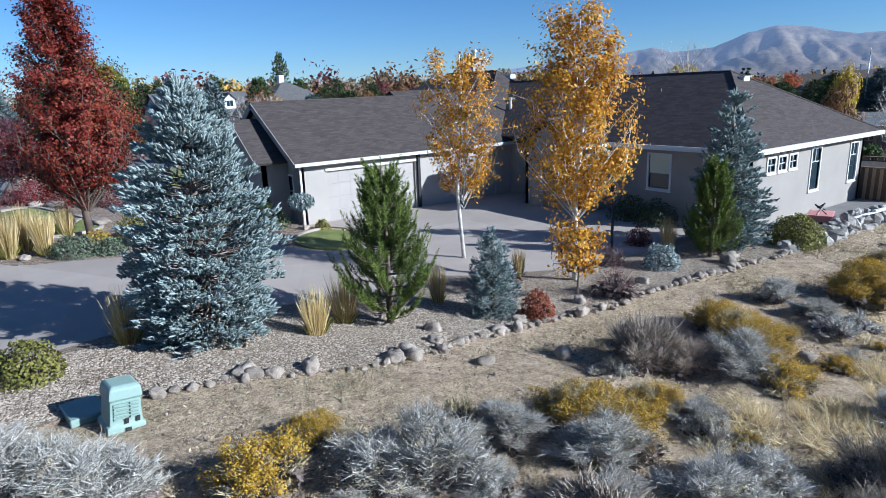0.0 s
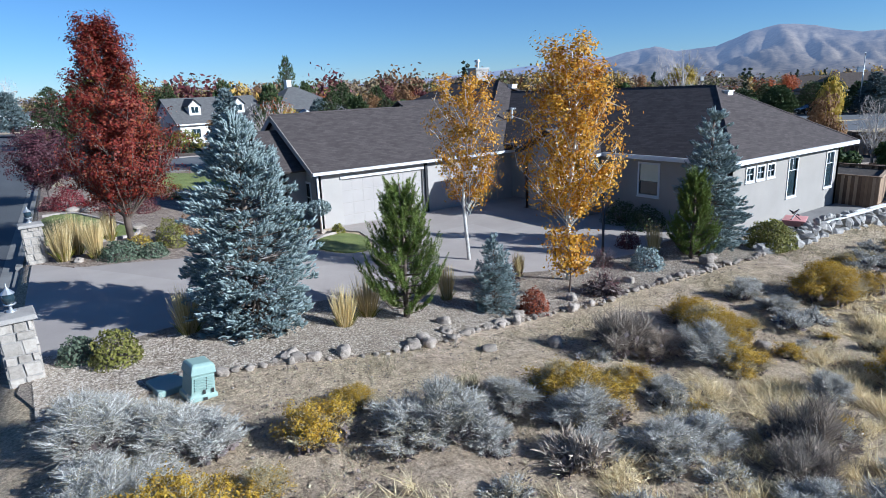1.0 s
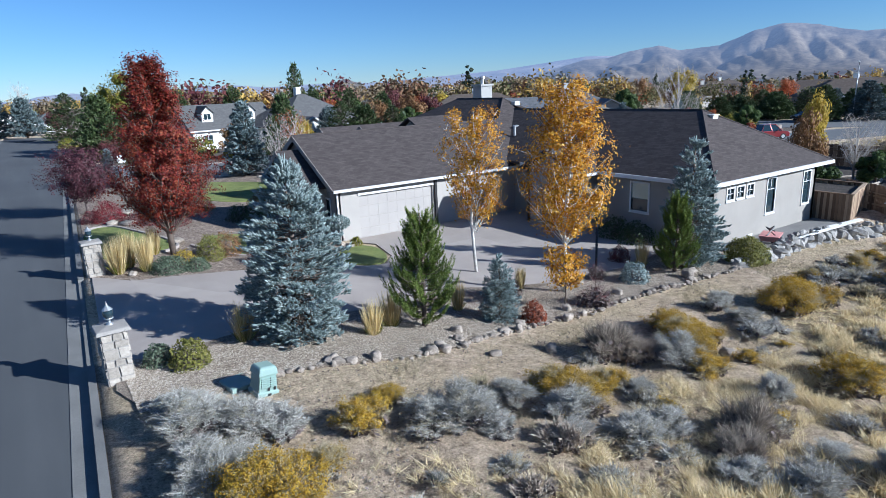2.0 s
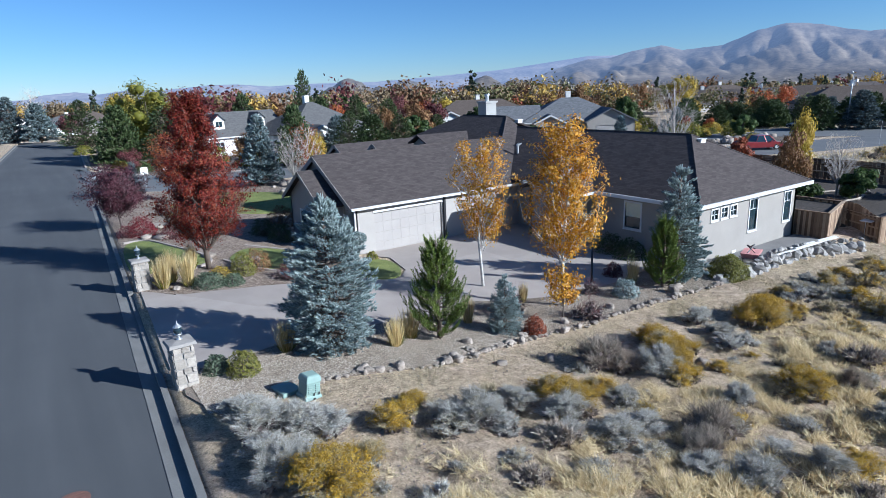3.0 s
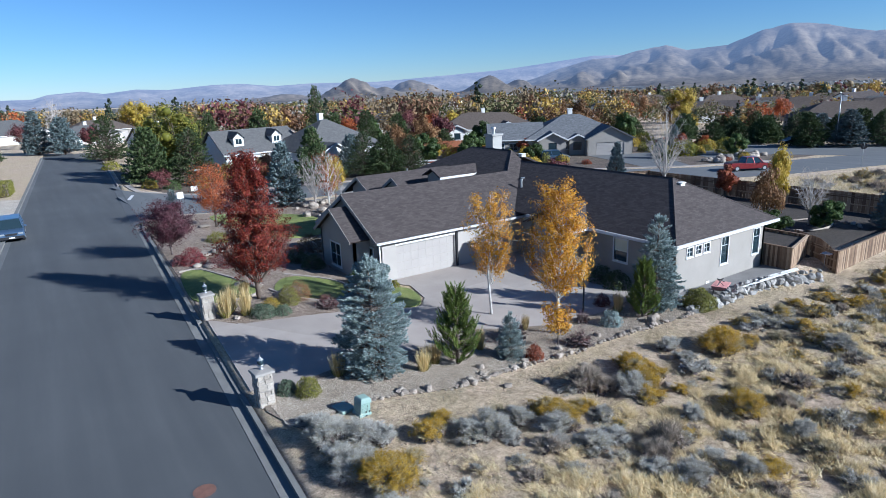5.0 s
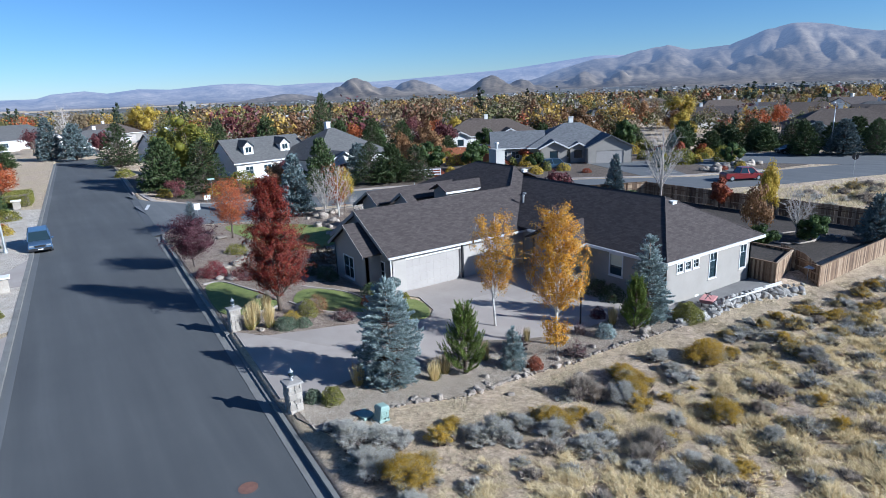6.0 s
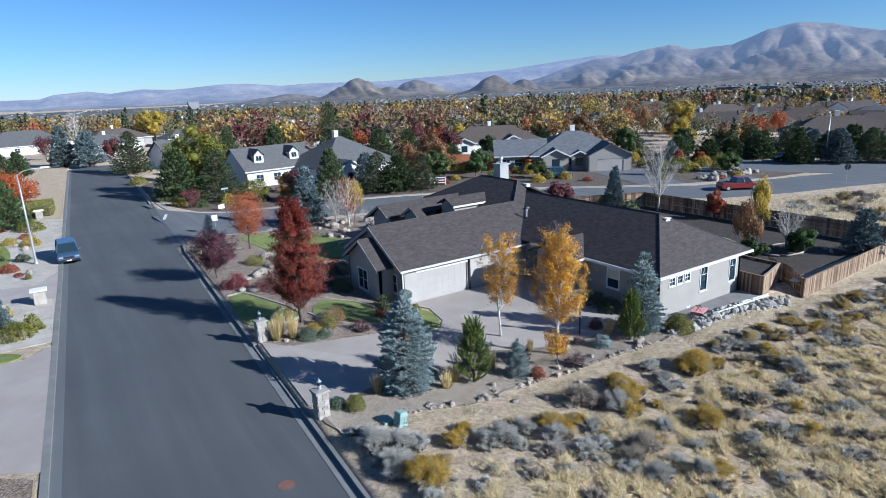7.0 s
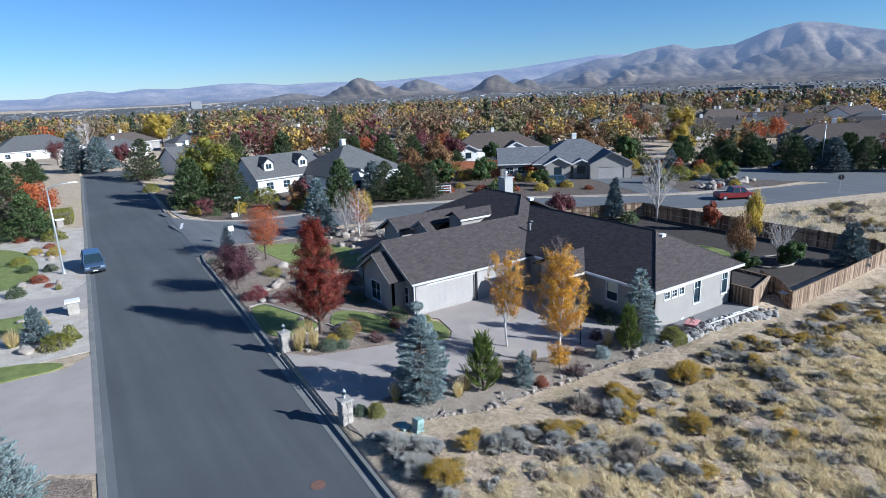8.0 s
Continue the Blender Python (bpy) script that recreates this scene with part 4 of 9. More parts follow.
    add("wall", [wall_piece(*entry, -1.6, 1.85, 0.2, [eo]), wall_piece((ex, e0), (24.0, e0), -1.6, 1.85, 0.2), wall_piece((24.0, e1), (ex, e1), -1.6, 1.85, 0.2),
                 ([(ex, e1, 1.85), (ex, e0, 1.85), (ex, em, 2.8), (ex + 0.2, e1, 1.85), (ex + 0.2, e0, 1.85), (ex + 0.2, em, 2.8)], [(0, 1, 2), (3, 4, 5), (0, 1, 4, 3), (1, 2, 5, 4), (2, 0, 3, 5)])], M["stucco"], "shaded entry porch wall")
    m = set_into(H, *entry, eo)
    door = part("front_door", mesh_list("front_door", [box((0, 0.08, 0), (1.2, 0.13, 2.2))], M["wood"]), H, "dark wooden front door", at=m)
    part("handle", mesh_list("handle", [box((1.05, 0.03, 0.95), (1.1, 0.08, 1.15))], M["steel"]), door)

    # roofs: plates with white fascia along the eaves
    s = 0.527
    T = 0.14
    gx0 = 11.72
    RZ, RY = 4.15, 17.6
    ez, ey = 1.62, 12.8
    AP = (29.0, 20.06, 5.45)
    roof = add("roof", [
        slab([(gx0, ey, ez), (25.35, ey, ez), (29.05, 18.85, 4.8), AP, (26.55, RY, RZ), (gx0, RY, RZ)], T),
        slab([(gx0, RY, RZ), (26.55, RY, RZ), (24.0, 22.4, ez), (gx0, 22.4, ez)], T),
    ], M["shingle"], "charcoal asphalt shingle roof over the garage")
    add("roof", [
        slab([AP, (29.0, 25.7, 5.45), (21.9, 33.0, 1.7), (21.9, 20.0, 1.7), (26.4, 17.45, 4.07)], T),
        slab([(29.0, 25.7, 5.45), (36.0, 33.0, 1.7), (21.9, 33.0, 1.7)], T),
        slab([AP, (36.0, 16.0, 1.75), (36.0, 33.0, 1.75), (29.0, 25.7, 5.45)], T),
    ], M["shingle"], "charcoal shingle hip roof over the main house")
    wz, wy, wx0, wx1, rx = 1.9, -0.42, 23.55, 34.15, 28.85
    rz, hy = wz + 0.527 * (rx - wx0), 3.85
    add("roof", [
        slab([(wx0, wy, wz), (rx, hy, rz), (rx, 18.9, rz), (wx0, 13.5, wz)], T),
        slab([(wx0, wy, wz), (wx1, wy, wz), (rx, hy, rz)], T),
        slab([(wx1, wy, wz), (wx1, 22, wz), (rx, 22, rz), (rx, hy, rz)], T),
    ], M["shingle"], "charcoal shingle hip roof over the south wing")
    add("roof", [
        slab([(bx - 0.4, by0 - 0.35, bz - 0.12), (12.05, by0 - 0.35, bz - 0.12), (12.05, pk, 3.42), (bx - 0.4, pk, 3.42)], 0.1),
        slab([(bx - 0.4, pk, 3.42), (12.05, pk, 3.42), (12.05, by1 + 0.35, bz - 0.12), (bx - 0.4, by1 + 0.35, bz - 0.12)], 0.1)], M["shingle"], "small shingle gable roof over the bay")
    add("roof", [
        slab([(ex - 0.4, e0 - 0.4, 1.85), (24.6, e0 - 0.4, 1.85), (26.1, em, 3.0), (ex - 0.4, em, 3.0)], 0.1),
        slab([(ex - 0.4, em, 3.0), (26.1, em, 3.0), (24.6, e1 + 0.4, 1.85), (ex - 0.4, e1 + 0.4, 1.85)], 0.1)], M["shingle"], "small shingle gable roof over the entry")
    # north wing, its wall set far back under the eave to make shade, a small gable before it, and the dormer seen over
    # the ridge
    def gable_wall(x, y0, y1, ze, zr, z0=-1.6):
        ym = (y0 + y1) / 2
        return [wall_piece((x, y1), (x, y0), z0, ze, 0.2), ([(x, y1, ze), (x, y0, ze), (x, ym, zr), (x + 0.2, y1, ze), (x + 0.2, y0, ze), (x + 0.2, ym, zr)], [(0, 1, 2), (3, 4, 5), (0, 1, 4, 3), (1, 2, 5, 4), (2, 0, 3, 5)])]
    for x0, x1, y0, ym, y1, z0, zr, z1 in ((16.9, 26.4, 24.0, 25.8, 28.8, 3.03, 3.97, 2.4), (18.35, 19.3, 20.8, 22.4, 24.0, 3.2, 4.08, 3.2)):
        add("roof", [slab([(x0, y0, z0), (x1, y0, z0), (x1, ym, zr), (x0, ym, zr)], 0.12), slab([(x0, ym, zr), (x1, ym, zr), (x1, y1, z1), (x0, y1, z1)], 0.12)], M["shingle"], "shingle gable roof of the north wing")
        add("bargeboard", [slab([(x0 - 0.02, y0, z0), (x0 - 0.02, ym, zr), (x0 + 0.03, ym, zr), (x0 + 0.03, y0, z0)], 0.22), slab([(x0 - 0.02, ym, zr), (x0 - 0.02, y1, z1), (x0 + 0.03, y1, z1), (x0 + 0.03, ym, zr)], 0.22)], M["stucco"], "grey gable bargeboard")
    add("wall", gable_wall(17.3, 24.3, 27.4, 2.9, 3.75) + [wall_piece((17.5, 25.7), (26.0, 25.7), -1.6, 3.6, 0.2)], M["stucco"], "stucco wall of the north wing")
    add("wall", gable_wall(18.6, 21.0, 23.8, 3.05, 3.85), M["stucco"], "small shaded stucco gable")
    add("roof", [slab([(22.1, 20.95, 3.8), (25.9, 20.95, 3.8), (26.8, 22.3, 4.42), (22.1, 22.3, 4.42)], 0.1), slab([(22.1, 22.3, 4.42), (26.8, 22.3, 4.42), (25.9, 23.65, 3.8), (22.1, 23.65, 3.8)], 0.1)], M["shingle"], "small shingle dormer roof")
    add("wall", [box((22.45, 21.25, 1.6), (26.0, 23.35, 3.72)), ([(22.45, 21.25, 3.7), (22.45, 23.35, 3.7), (22.45, 22.3, 4.25), (22.65, 21.25, 3.7), (22.65, 23.35, 3.7), (22.65, 22.3, 4.25)], [(0, 1, 2), (3, 4, 5), (0, 1, 4, 3), (1, 2, 5, 4), (2, 0, 3, 5)])], M["stucco"], "pale dormer wall")
    add("fascia", [box((22.1, 20.9, 3.62), (25.9, 20.95, 3.79))], M["trim"], "white dormer fascia")
    # white fascia and gutters
    def fascia(a, b, z, out, h=0.155):
        a, b, o = Vector((*a, 0)), Vector((*b, 0)), Vector((*out, 0))
        q = [a, b, b + o * 0.10, a + o * 0.10]
        add("fascia", [prism([(v.x, v.y) for v in q], z - h, z - 0.015)], M["trim"], "white fascia and gutter")
        q = [a - o * 0.02, b - o * 0.02, b - o * 0.55, a - o * 0.55]
        add("soffit", [prism([(v.x, v.y) for v in q], z - h - 0.02, z - h + 0.02)], M["patio"], "shaded grey soffit")
    fascia((gx0, ey), (25.3, ey), ez, (0, -1))
    fascia((wx0 - 0.05, wy), (wx1 + 0.1, wy), wz, (0, -1), 0.2)
    fascia((wx0, wy), (wx0, e0 - 0.4), wz, (-1, 0), 0.2)
    fascia((wx0, e1 + 0.4), (wx0, 12.0), wz, (-1, 0), 0.2)
    fascia((wx1, wy), (wx1, 22), wz, (1, 0))
    fascia((ex - 0.4, e0 - 0.4), (wx0, e0 - 0.4), 1.85, (0, -1), 0.14)
    add("bargeboard", [slab([(gx0 - 0.03, ey, ez), (gx0 - 0.03, RY, RZ), (gx0 + 0.02, RY, RZ), (gx0 + 0.02, ey, ez)], 0.26), slab([(gx0 - 0.03, RY, RZ), (gx0 - 0.03, 22.4, ez), (gx0 + 0.02, 22.4, ez), (gx0 + 0.02, RY, RZ)], 0.26)], M["stucco"], "grey gable bargeboard")
    x0 = bx - 0.43
    add("bargeboard", [slab([(x0, by0 - 0.35, bz - 0.12), (x0, pk, 3.42), (x0 + 0.05, pk, 3.42), (x0 + 0.05, by0 - 0.35, bz - 0.12)], 0.2), slab([(x0, pk, 3.42), (x0, by1 + 0.35, bz - 0.12), (x0 + 0.05, by1 + 0.35, bz - 0.12), (x0 + 0.05, pk, 3.42)], 0.2)], M["stucco"], "grey bay bargeboard")
    # ridge caps
    for a, b in (((gx0, RY, RZ), (26.5, RY, RZ)), ((26.5, RY, RZ), AP), (AP, (29, 25.7, 5.45)), ((rx, hy, rz), (rx, 18.9, rz)), ((wx0, wy, wz), (rx, hy, rz)), ((wx1, wy, wz), (rx, hy, rz))):
        add("ridge_cap", [tube([Vector(a) + Vector((0, 0, -0.03)), Vector(b) + Vector((0, 0, -0.03))], [0.07, 0.07], 6)], M["shingle"])
    # roof vents, pipes, chimney
    def on_south(x, y):
        return ez + s * (y - ey)
    for x, y, r, h in ((25.95, 15.3, 0.085, 0.75), (26.9, 16.2, 0.12, 0.22)):
        z = on_south(x, y)
        add("vent_pipe", [tube([(x, y, z - 0.1), (x, y, z + h)], [r, r], 10), tube([(x, y, z + h), (x, y, z + h + 0.1), (x, y, z + h + 0.12)], [r * 1.5, r * 1.5, 0.02], 10)], M["steel"], "pale metal roof vent pipe")
        add("flashing", [tube([(x, y, z - 0.06), (x, y, z + 0.12)], [r * 2.6, r * 1.1], 10)], M["steel"])
    for x, y, z in ((29.55, 19.3, 5.0), (29.0, 3.35, 4.28)):
        add("roof_vent", [box((x - 0.22, y - 0.2, z - 0.1), (x + 0.22, y + 0.2, z + 0.14)), box((x - 0.26, y - 0.26, z + 0.14), (x + 0.26, y + 0.24, z + 0.18))], M["board"], "pale box roof vent")
    add("vent_pipe", [tube([(22.6, 27.0, 2.0), (22.6, 27.0, 3.95)], [0.05, 0.05], 8)], M["steel"], "thin plumbing vent pipe")
    ch = add("chimney", [box((30.6, 24.6, 3.5), (31.7, 25.7, 6.35)), box((30.5, 24.5, 6.35), (31.8, 25.8, 6.5))], M["stucco_pale"], "pale stucco chimney")
    part("flue", mesh_list("flue", [tube([(31.15, 25.15, 6.5), (31.15, 25.15, 6.95)], [0.14, 0.14], 10), tube([(31.15, 25.15, 6.95), (31.15, 25.15, 7.1)], [0.24, 0.2], 10)], M["steel"]), ch, "metal chimney cap")
    return H


build_house()


# ---- plants ----
def unit(v):
    return v / np.maximum(np.linalg.norm(v, axis=-1, keepdims=True), 1e-9)


def leaf_quads(P, size, rng, up=0.0, long=1.0, normal=None):
    """A small diamond leaf at each point, turned at random or about facing the given way."""
    n = len(P)
    a = unit(rng.normal(size=(n, 3)))
    if normal is None:
        b = unit(np.cross(a, unit(rng.normal(size=(n, 3)) + np.array([0, 0, up]))))
    else:
        a = unit(np.cross(a, normal))
        b = unit(np.cross(a, normal))
    s = (size * rng.uniform(0.7, 1.3, n))[:, None]
    V = np.stack([P - a * s * 0.5 * long, P - b * s * 0.32, P + a * s * 0.5 * long, P + b * s * 0.32], 1).reshape(-1, 3)
    return V, np.arange(4 * n).reshape(n, 4)


def blades(base, tip, width, rng, bend=0.0):
    """Thin tapered blades from base to tip, of two faces each when bent."""
    n = len(base)
    d = tip - base
    side = unit(np.cross(d, unit(rng.normal(size=(n, 3))))) * (width * rng.uniform(0.7, 1.3, n))[:, None]
    if bend == 0:
        V = np.stack([base - side / 2, base + side / 2, tip], 1).reshape(-1, 3)
        return V, np.arange(3 * n).reshape(n, 3)
    mid = base + d * 0.55 + np.array([0, 0, 1.0]) * (np.linalg.norm(d, axis=1) * bend)[:, None]
    V = np.stack([base - side / 2, base + side / 2, mid + side * 0.35, mid - side * 0.35, tip], 1).reshape(-1, 3)
    k = np.arange(n)[:, None] * 5
    return V, np.concatenate([k + [0, 1, 2], k + [0, 2, 3], k + [3, 2, 4]])


def sticks(p0, p1, r0, r1, sides=4):
    """Many straight tapered twigs."""
    n = len(p0)
    d = unit(p1 - p0)
    a = unit(np.cross(d, np.where(np.abs(d[:, 2:3]) > 0.9, [[1.0, 0, 0]], [[0, 0, 1.0]])))
    b = np.cross(d, a)
    r0, r1 = np.broadcast_to(r0, n)[:, None], np.broadcast_to(r1, n)[:, None]
    ring = []
    for p, r in ((p0, r0), (p1, r1)):
        for k in range(sides):
            w = 2 * np.pi * k / sides
            ring.append(p + (a * np.cos(w) + b * np.sin(w)) * r)
    V = np.stack(ring, 1).reshape(-1, 3)
    o = np.arange(n)[:, None] * 2 * sides
    F = np.concatenate([o + [k, (k + 1) % sides, sides + (k + 1) % sides, sides + k] for k in range(sides)])
    return V, F


def merged(*arrays):
    V, F, o = [], [], 0
    for v, f in arrays:
        V.append(v)
        F.append(f + o)
        o += len(v)
    return np.concatenate(V), np.concatenate(F)


def conifer_parts(h, r, rng, sprigs, needles, needle_len, sprig_len, up=0.15, fullness=0.8, base=0.03, width=0.016, rag=0.78):
    """Trunk and limbs, and needle sprays along whorled branches."""
    tiers = max(9, int(h * 6))
    zf = np.repeat(np.linspace(base, 0.985, tiers), 15) + rng.uniform(-0.5, 0.5, tiers * 15) / tiers
    zf = np.clip(zf, base, 0.99)
    nb = len(zf)
    az = rng.uniform(0, 2 * np.pi, nb)
    L = r * (1 - zf) ** fullness * rng.uniform(rag, 1.1, nb) * np.clip(0.88 + 3 * zf, 0, 1) + 0.04
    slope = up + 0.75 * zf ** 2 + rng.normal(0, 0.07, nb)
    z0 = zf * h
    d = np.stack([np.cos(az), np.sin(az), slope], 1)
    p0 = np.stack([np.zeros(nb), np.zeros(nb), z0], 1)
    p1 = p0 + d * L[:, None]
    wob = rng.normal(0, 0.004 * h, (2,))
    trunk = tube([(0, 0, -0.1), (wob[0], wob[1], h * 0.5), (0, 0, h * 0.98)], [0.022 * h + 0.02, 0.013 * h + 0.012, 0.008], 8)
    limbs = sticks(p0, p1, 0.006 * h * (1 - zf) * 0.5 + 0.006, 0.003)
    # sprays
    pr = L / L.sum()
    bi = rng.choice(nb, sprigs, p=pr)
    t = 1.02 - 0.85 * rng.random(sprigs) ** 1.5
    c = p0[bi] + d[bi] * (L[bi] * t)[:, None]
    ax = unit(d[bi])
    lat = unit(np.cross(ax, [0, 0, 1.0])) * rng.choice([-1, 1], sprigs)[:, None]
    axis = unit(ax * rng.uniform(0.6, 1.0, sprigs)[:, None] + lat * rng.uniform(0.0, 0.9, sprigs)[:, None] + np.array([0, 0, 1.0]) * rng.uniform(-0.1, 0.65, sprigs)[:, None])
    sl = sprig_len * rng.uniform(0.6, 1.25, sprigs)
    s = np.tile((np.arange(needles) + 0.5) / needles, (sprigs, 1)) + rng.normal(0, 0.04, (sprigs, needles))
    bpos = c[:, None] + axis[:, None] * (s * sl[:, None])[..., None]
    rad = unit(np.cross(axis[:, None], rng.normal(size=(sprigs, needles, 3))))
    tip = bpos + (axis[:, None] * 0.75 + rad * 0.8) * (needle_len * rng.uniform(0.75, 1.2, (sprigs, needles)))[..., None]
    crown = blades(bpos.reshape(-1, 3), tip.reshape(-1, 3), width, rng)
    return trunk, limbs, crown


def conifer(name, place, h, r, seed, needle, label, category="tree", sprigs=2200, needles=14, needle_len=0.07, sprig_len=0.2, width=0.018, group="", **kw):
    rng = np.random.default_rng(seed)
    T = thing(name, place, label, category, group)
    trunk, limbs, crown = conifer_parts(h, r, rng, sprigs, needles, needle_len, sprig_len, width=width, **kw)
    part("trunk", mesh_list("trunk", [trunk], M["bark"], True), T)
    part("branchwork", mesh_np("branchwork", *limbs, M["bark"]), T, kind="stuff")
    part("crown", mesh_np("crown", *crown, M[needle]), T, kind="stuff")
    return T


def bottle_brush(c, axis, length, needles, needle_len, width, rng, spread=0.85):
    """Shoots thick with needles all round: one tapered needle after another along each axis."""
    n = len(c)
    s = np.tile((np.arange(needles) + 0.5) / needles, (n, 1)) + rng.normal(0, 0.03, (n, needles))
    b = c[:, None] + axis[:, None] * (s * length[:, None])[..., None]
    rad = unit(np.cross(axis[:, None], rng.normal(size=(n, needles, 3))))
    out = spread * (1.15 - 0.55 * np.clip(s, 0, 1))[..., None]
    tip = b + (axis[:, None] * 0.6 + rad * out) * (needle_len * rng.uniform(0.75, 1.2, (n, needles)))[..., None]
    return blades(b.reshape(-1, 3), tip.reshape(-1, 3), width, rng)


def spindles(c, axis, length, radius, rng):
    """Small four-sided fingers, thickest near the middle."""
    n = len(c)
    a = unit(np.cross(axis, rng.normal(size=(n, 3))))
    b = np.cross(axis, a)
    rings = []
    for f, q in ((0.0, 0.55), (0.45, 1.0), (0.85, 0.6)):
        for k in range(4):
            w = np.pi * k / 2
            rings.append(c + axis * (length * f)[:, None] + (a * np.cos(w) + b * np.sin(w)) * (radius * q * rng.uniform(0.75, 1.25, n))[:, None])
    V = np.stack(rings + [c + axis * length[:, None]], 1).reshape(-1, 3)
    o = np.arange(n)[:, None] * 13
    F = [o + [4 * i + k, 4 * i + (k + 1) % 4, 4 * i + 4 + (k + 1) % 4] for i in range(2) for k in range(4)]
    F += [o + [4 * i + k, 4 * i + 4 + (k + 1) % 4, 4 * i + 4 + k] for i in range(2) for k in range(4)]
    F += [o + [8 + k, 8 + (k + 1) % 4, 12] for k in range(4)]
    return V, np.concatenate(F)


def full_spruce(name, place, h, r, seed, label, branches=420, shoots=30, needles=7, taper=0.62, shoot_len=0.2, full=False):
    """A spruce clothed to the ground: short stiff shoots crowd the ends of its branches in uneven lumps."""
    rng = np.random.default_rng(seed)
    T = thing(name, place, label, "tree")
    zf = 1 - rng.random(branches) ** 0.66
    zf = np.clip(zf, 0.012, 0.985)
    az = rng.uniform(0, 2 * np.pi, branches)
    lump = 1 + 0.07 * np.sin(3 * az + 11 * zf + seed) + 0.06 * np.sin(5 * az - 17 * zf)
    outline = np.sqrt(1 - zf ** 2) * (1 - zf ** 6) if full else (1 - zf) ** taper
    L = r * outline * np.clip(0.78 + 1.2 * zf, 0, 1) * rng.uniform(0.70, 1.08, branches) * lump + 0.03
    slope = 0.02 + 0.55 * zf ** 1.5 + rng.normal(0, 0.06, branches)
    d = np.stack([np.cos(az), np.sin(az), slope], 1)
    p0 = np.stack([0 * zf, 0 * zf, zf * h * 0.97 + 0.05], 1)
    part("trunk", mesh_list("trunk", [tube([(0, 0, -0.1), (0.02, 0.01, h * 0.5), (0, 0, h * 0.98)], [0.022 * h + 0.02, 0.013 * h + 0.012, 0.008], 8)], M["bark"], True), T)
    part("branchwork", mesh_np("branchwork", *sticks(p0, p0 + d * L[:, None], 0.003 * h * (1 - zf) + 0.005, 0.003), M["bark"]), T, kind="stuff")
    bi = np.repeat(np.arange(branches), shoots)
    n = len(bi)
    t = 1.0 - np.clip(0.55 / np.maximum(L[bi], 0.3), 0.3, 0.8) * rng.random(n) ** 1.2
    ax = unit(d[bi])
    lat = unit(np.cross(ax, [0, 0, 1.0])) * rng.choice([-1, 1], n)[:, None]
    c = p0[bi] + d[bi] * (L[bi] * t)[:, None] + lat * (np.minimum((1.05 - t) * L[bi], 0.35) * rng.uniform(0, 0.6, n))[:, None] + np.array([0, 0, 1.0]) * rng.normal(0, 0.03, (n, 1))
    axis = unit(ax * rng.uniform(0.5, 1.0, n)[:, None] + lat * rng.uniform(0.0, 0.85, n)[:, None] + np.array([0, 0, 1.0]) * rng.uniform(0.0, 0.8, n)[:, None])
    c = np.concatenate([c, [[0, 0, h * 0.93]] * 3])
    axis = np.concatenate([axis, unit(np.array([[0, 0, 1.0], [0.25, 0.1, 1], [-0.2, 0.15, 1]]))])
    length = shoot_len * rng.uniform(0.6, 1.25, n + 3)
    length[-3:] = h * 0.07
    crown = merged(spindles(c, axis, length, np.full(len(c), 0.17 * shoot_len), rng), bottle_brush(c, axis, length, needles, 0.34 * shoot_len, 0.13 * shoot_len, rng))
    part("crown", mesh_np("crown", *crown, M["blue_spruce"]), T, kind="stuff")
    return T


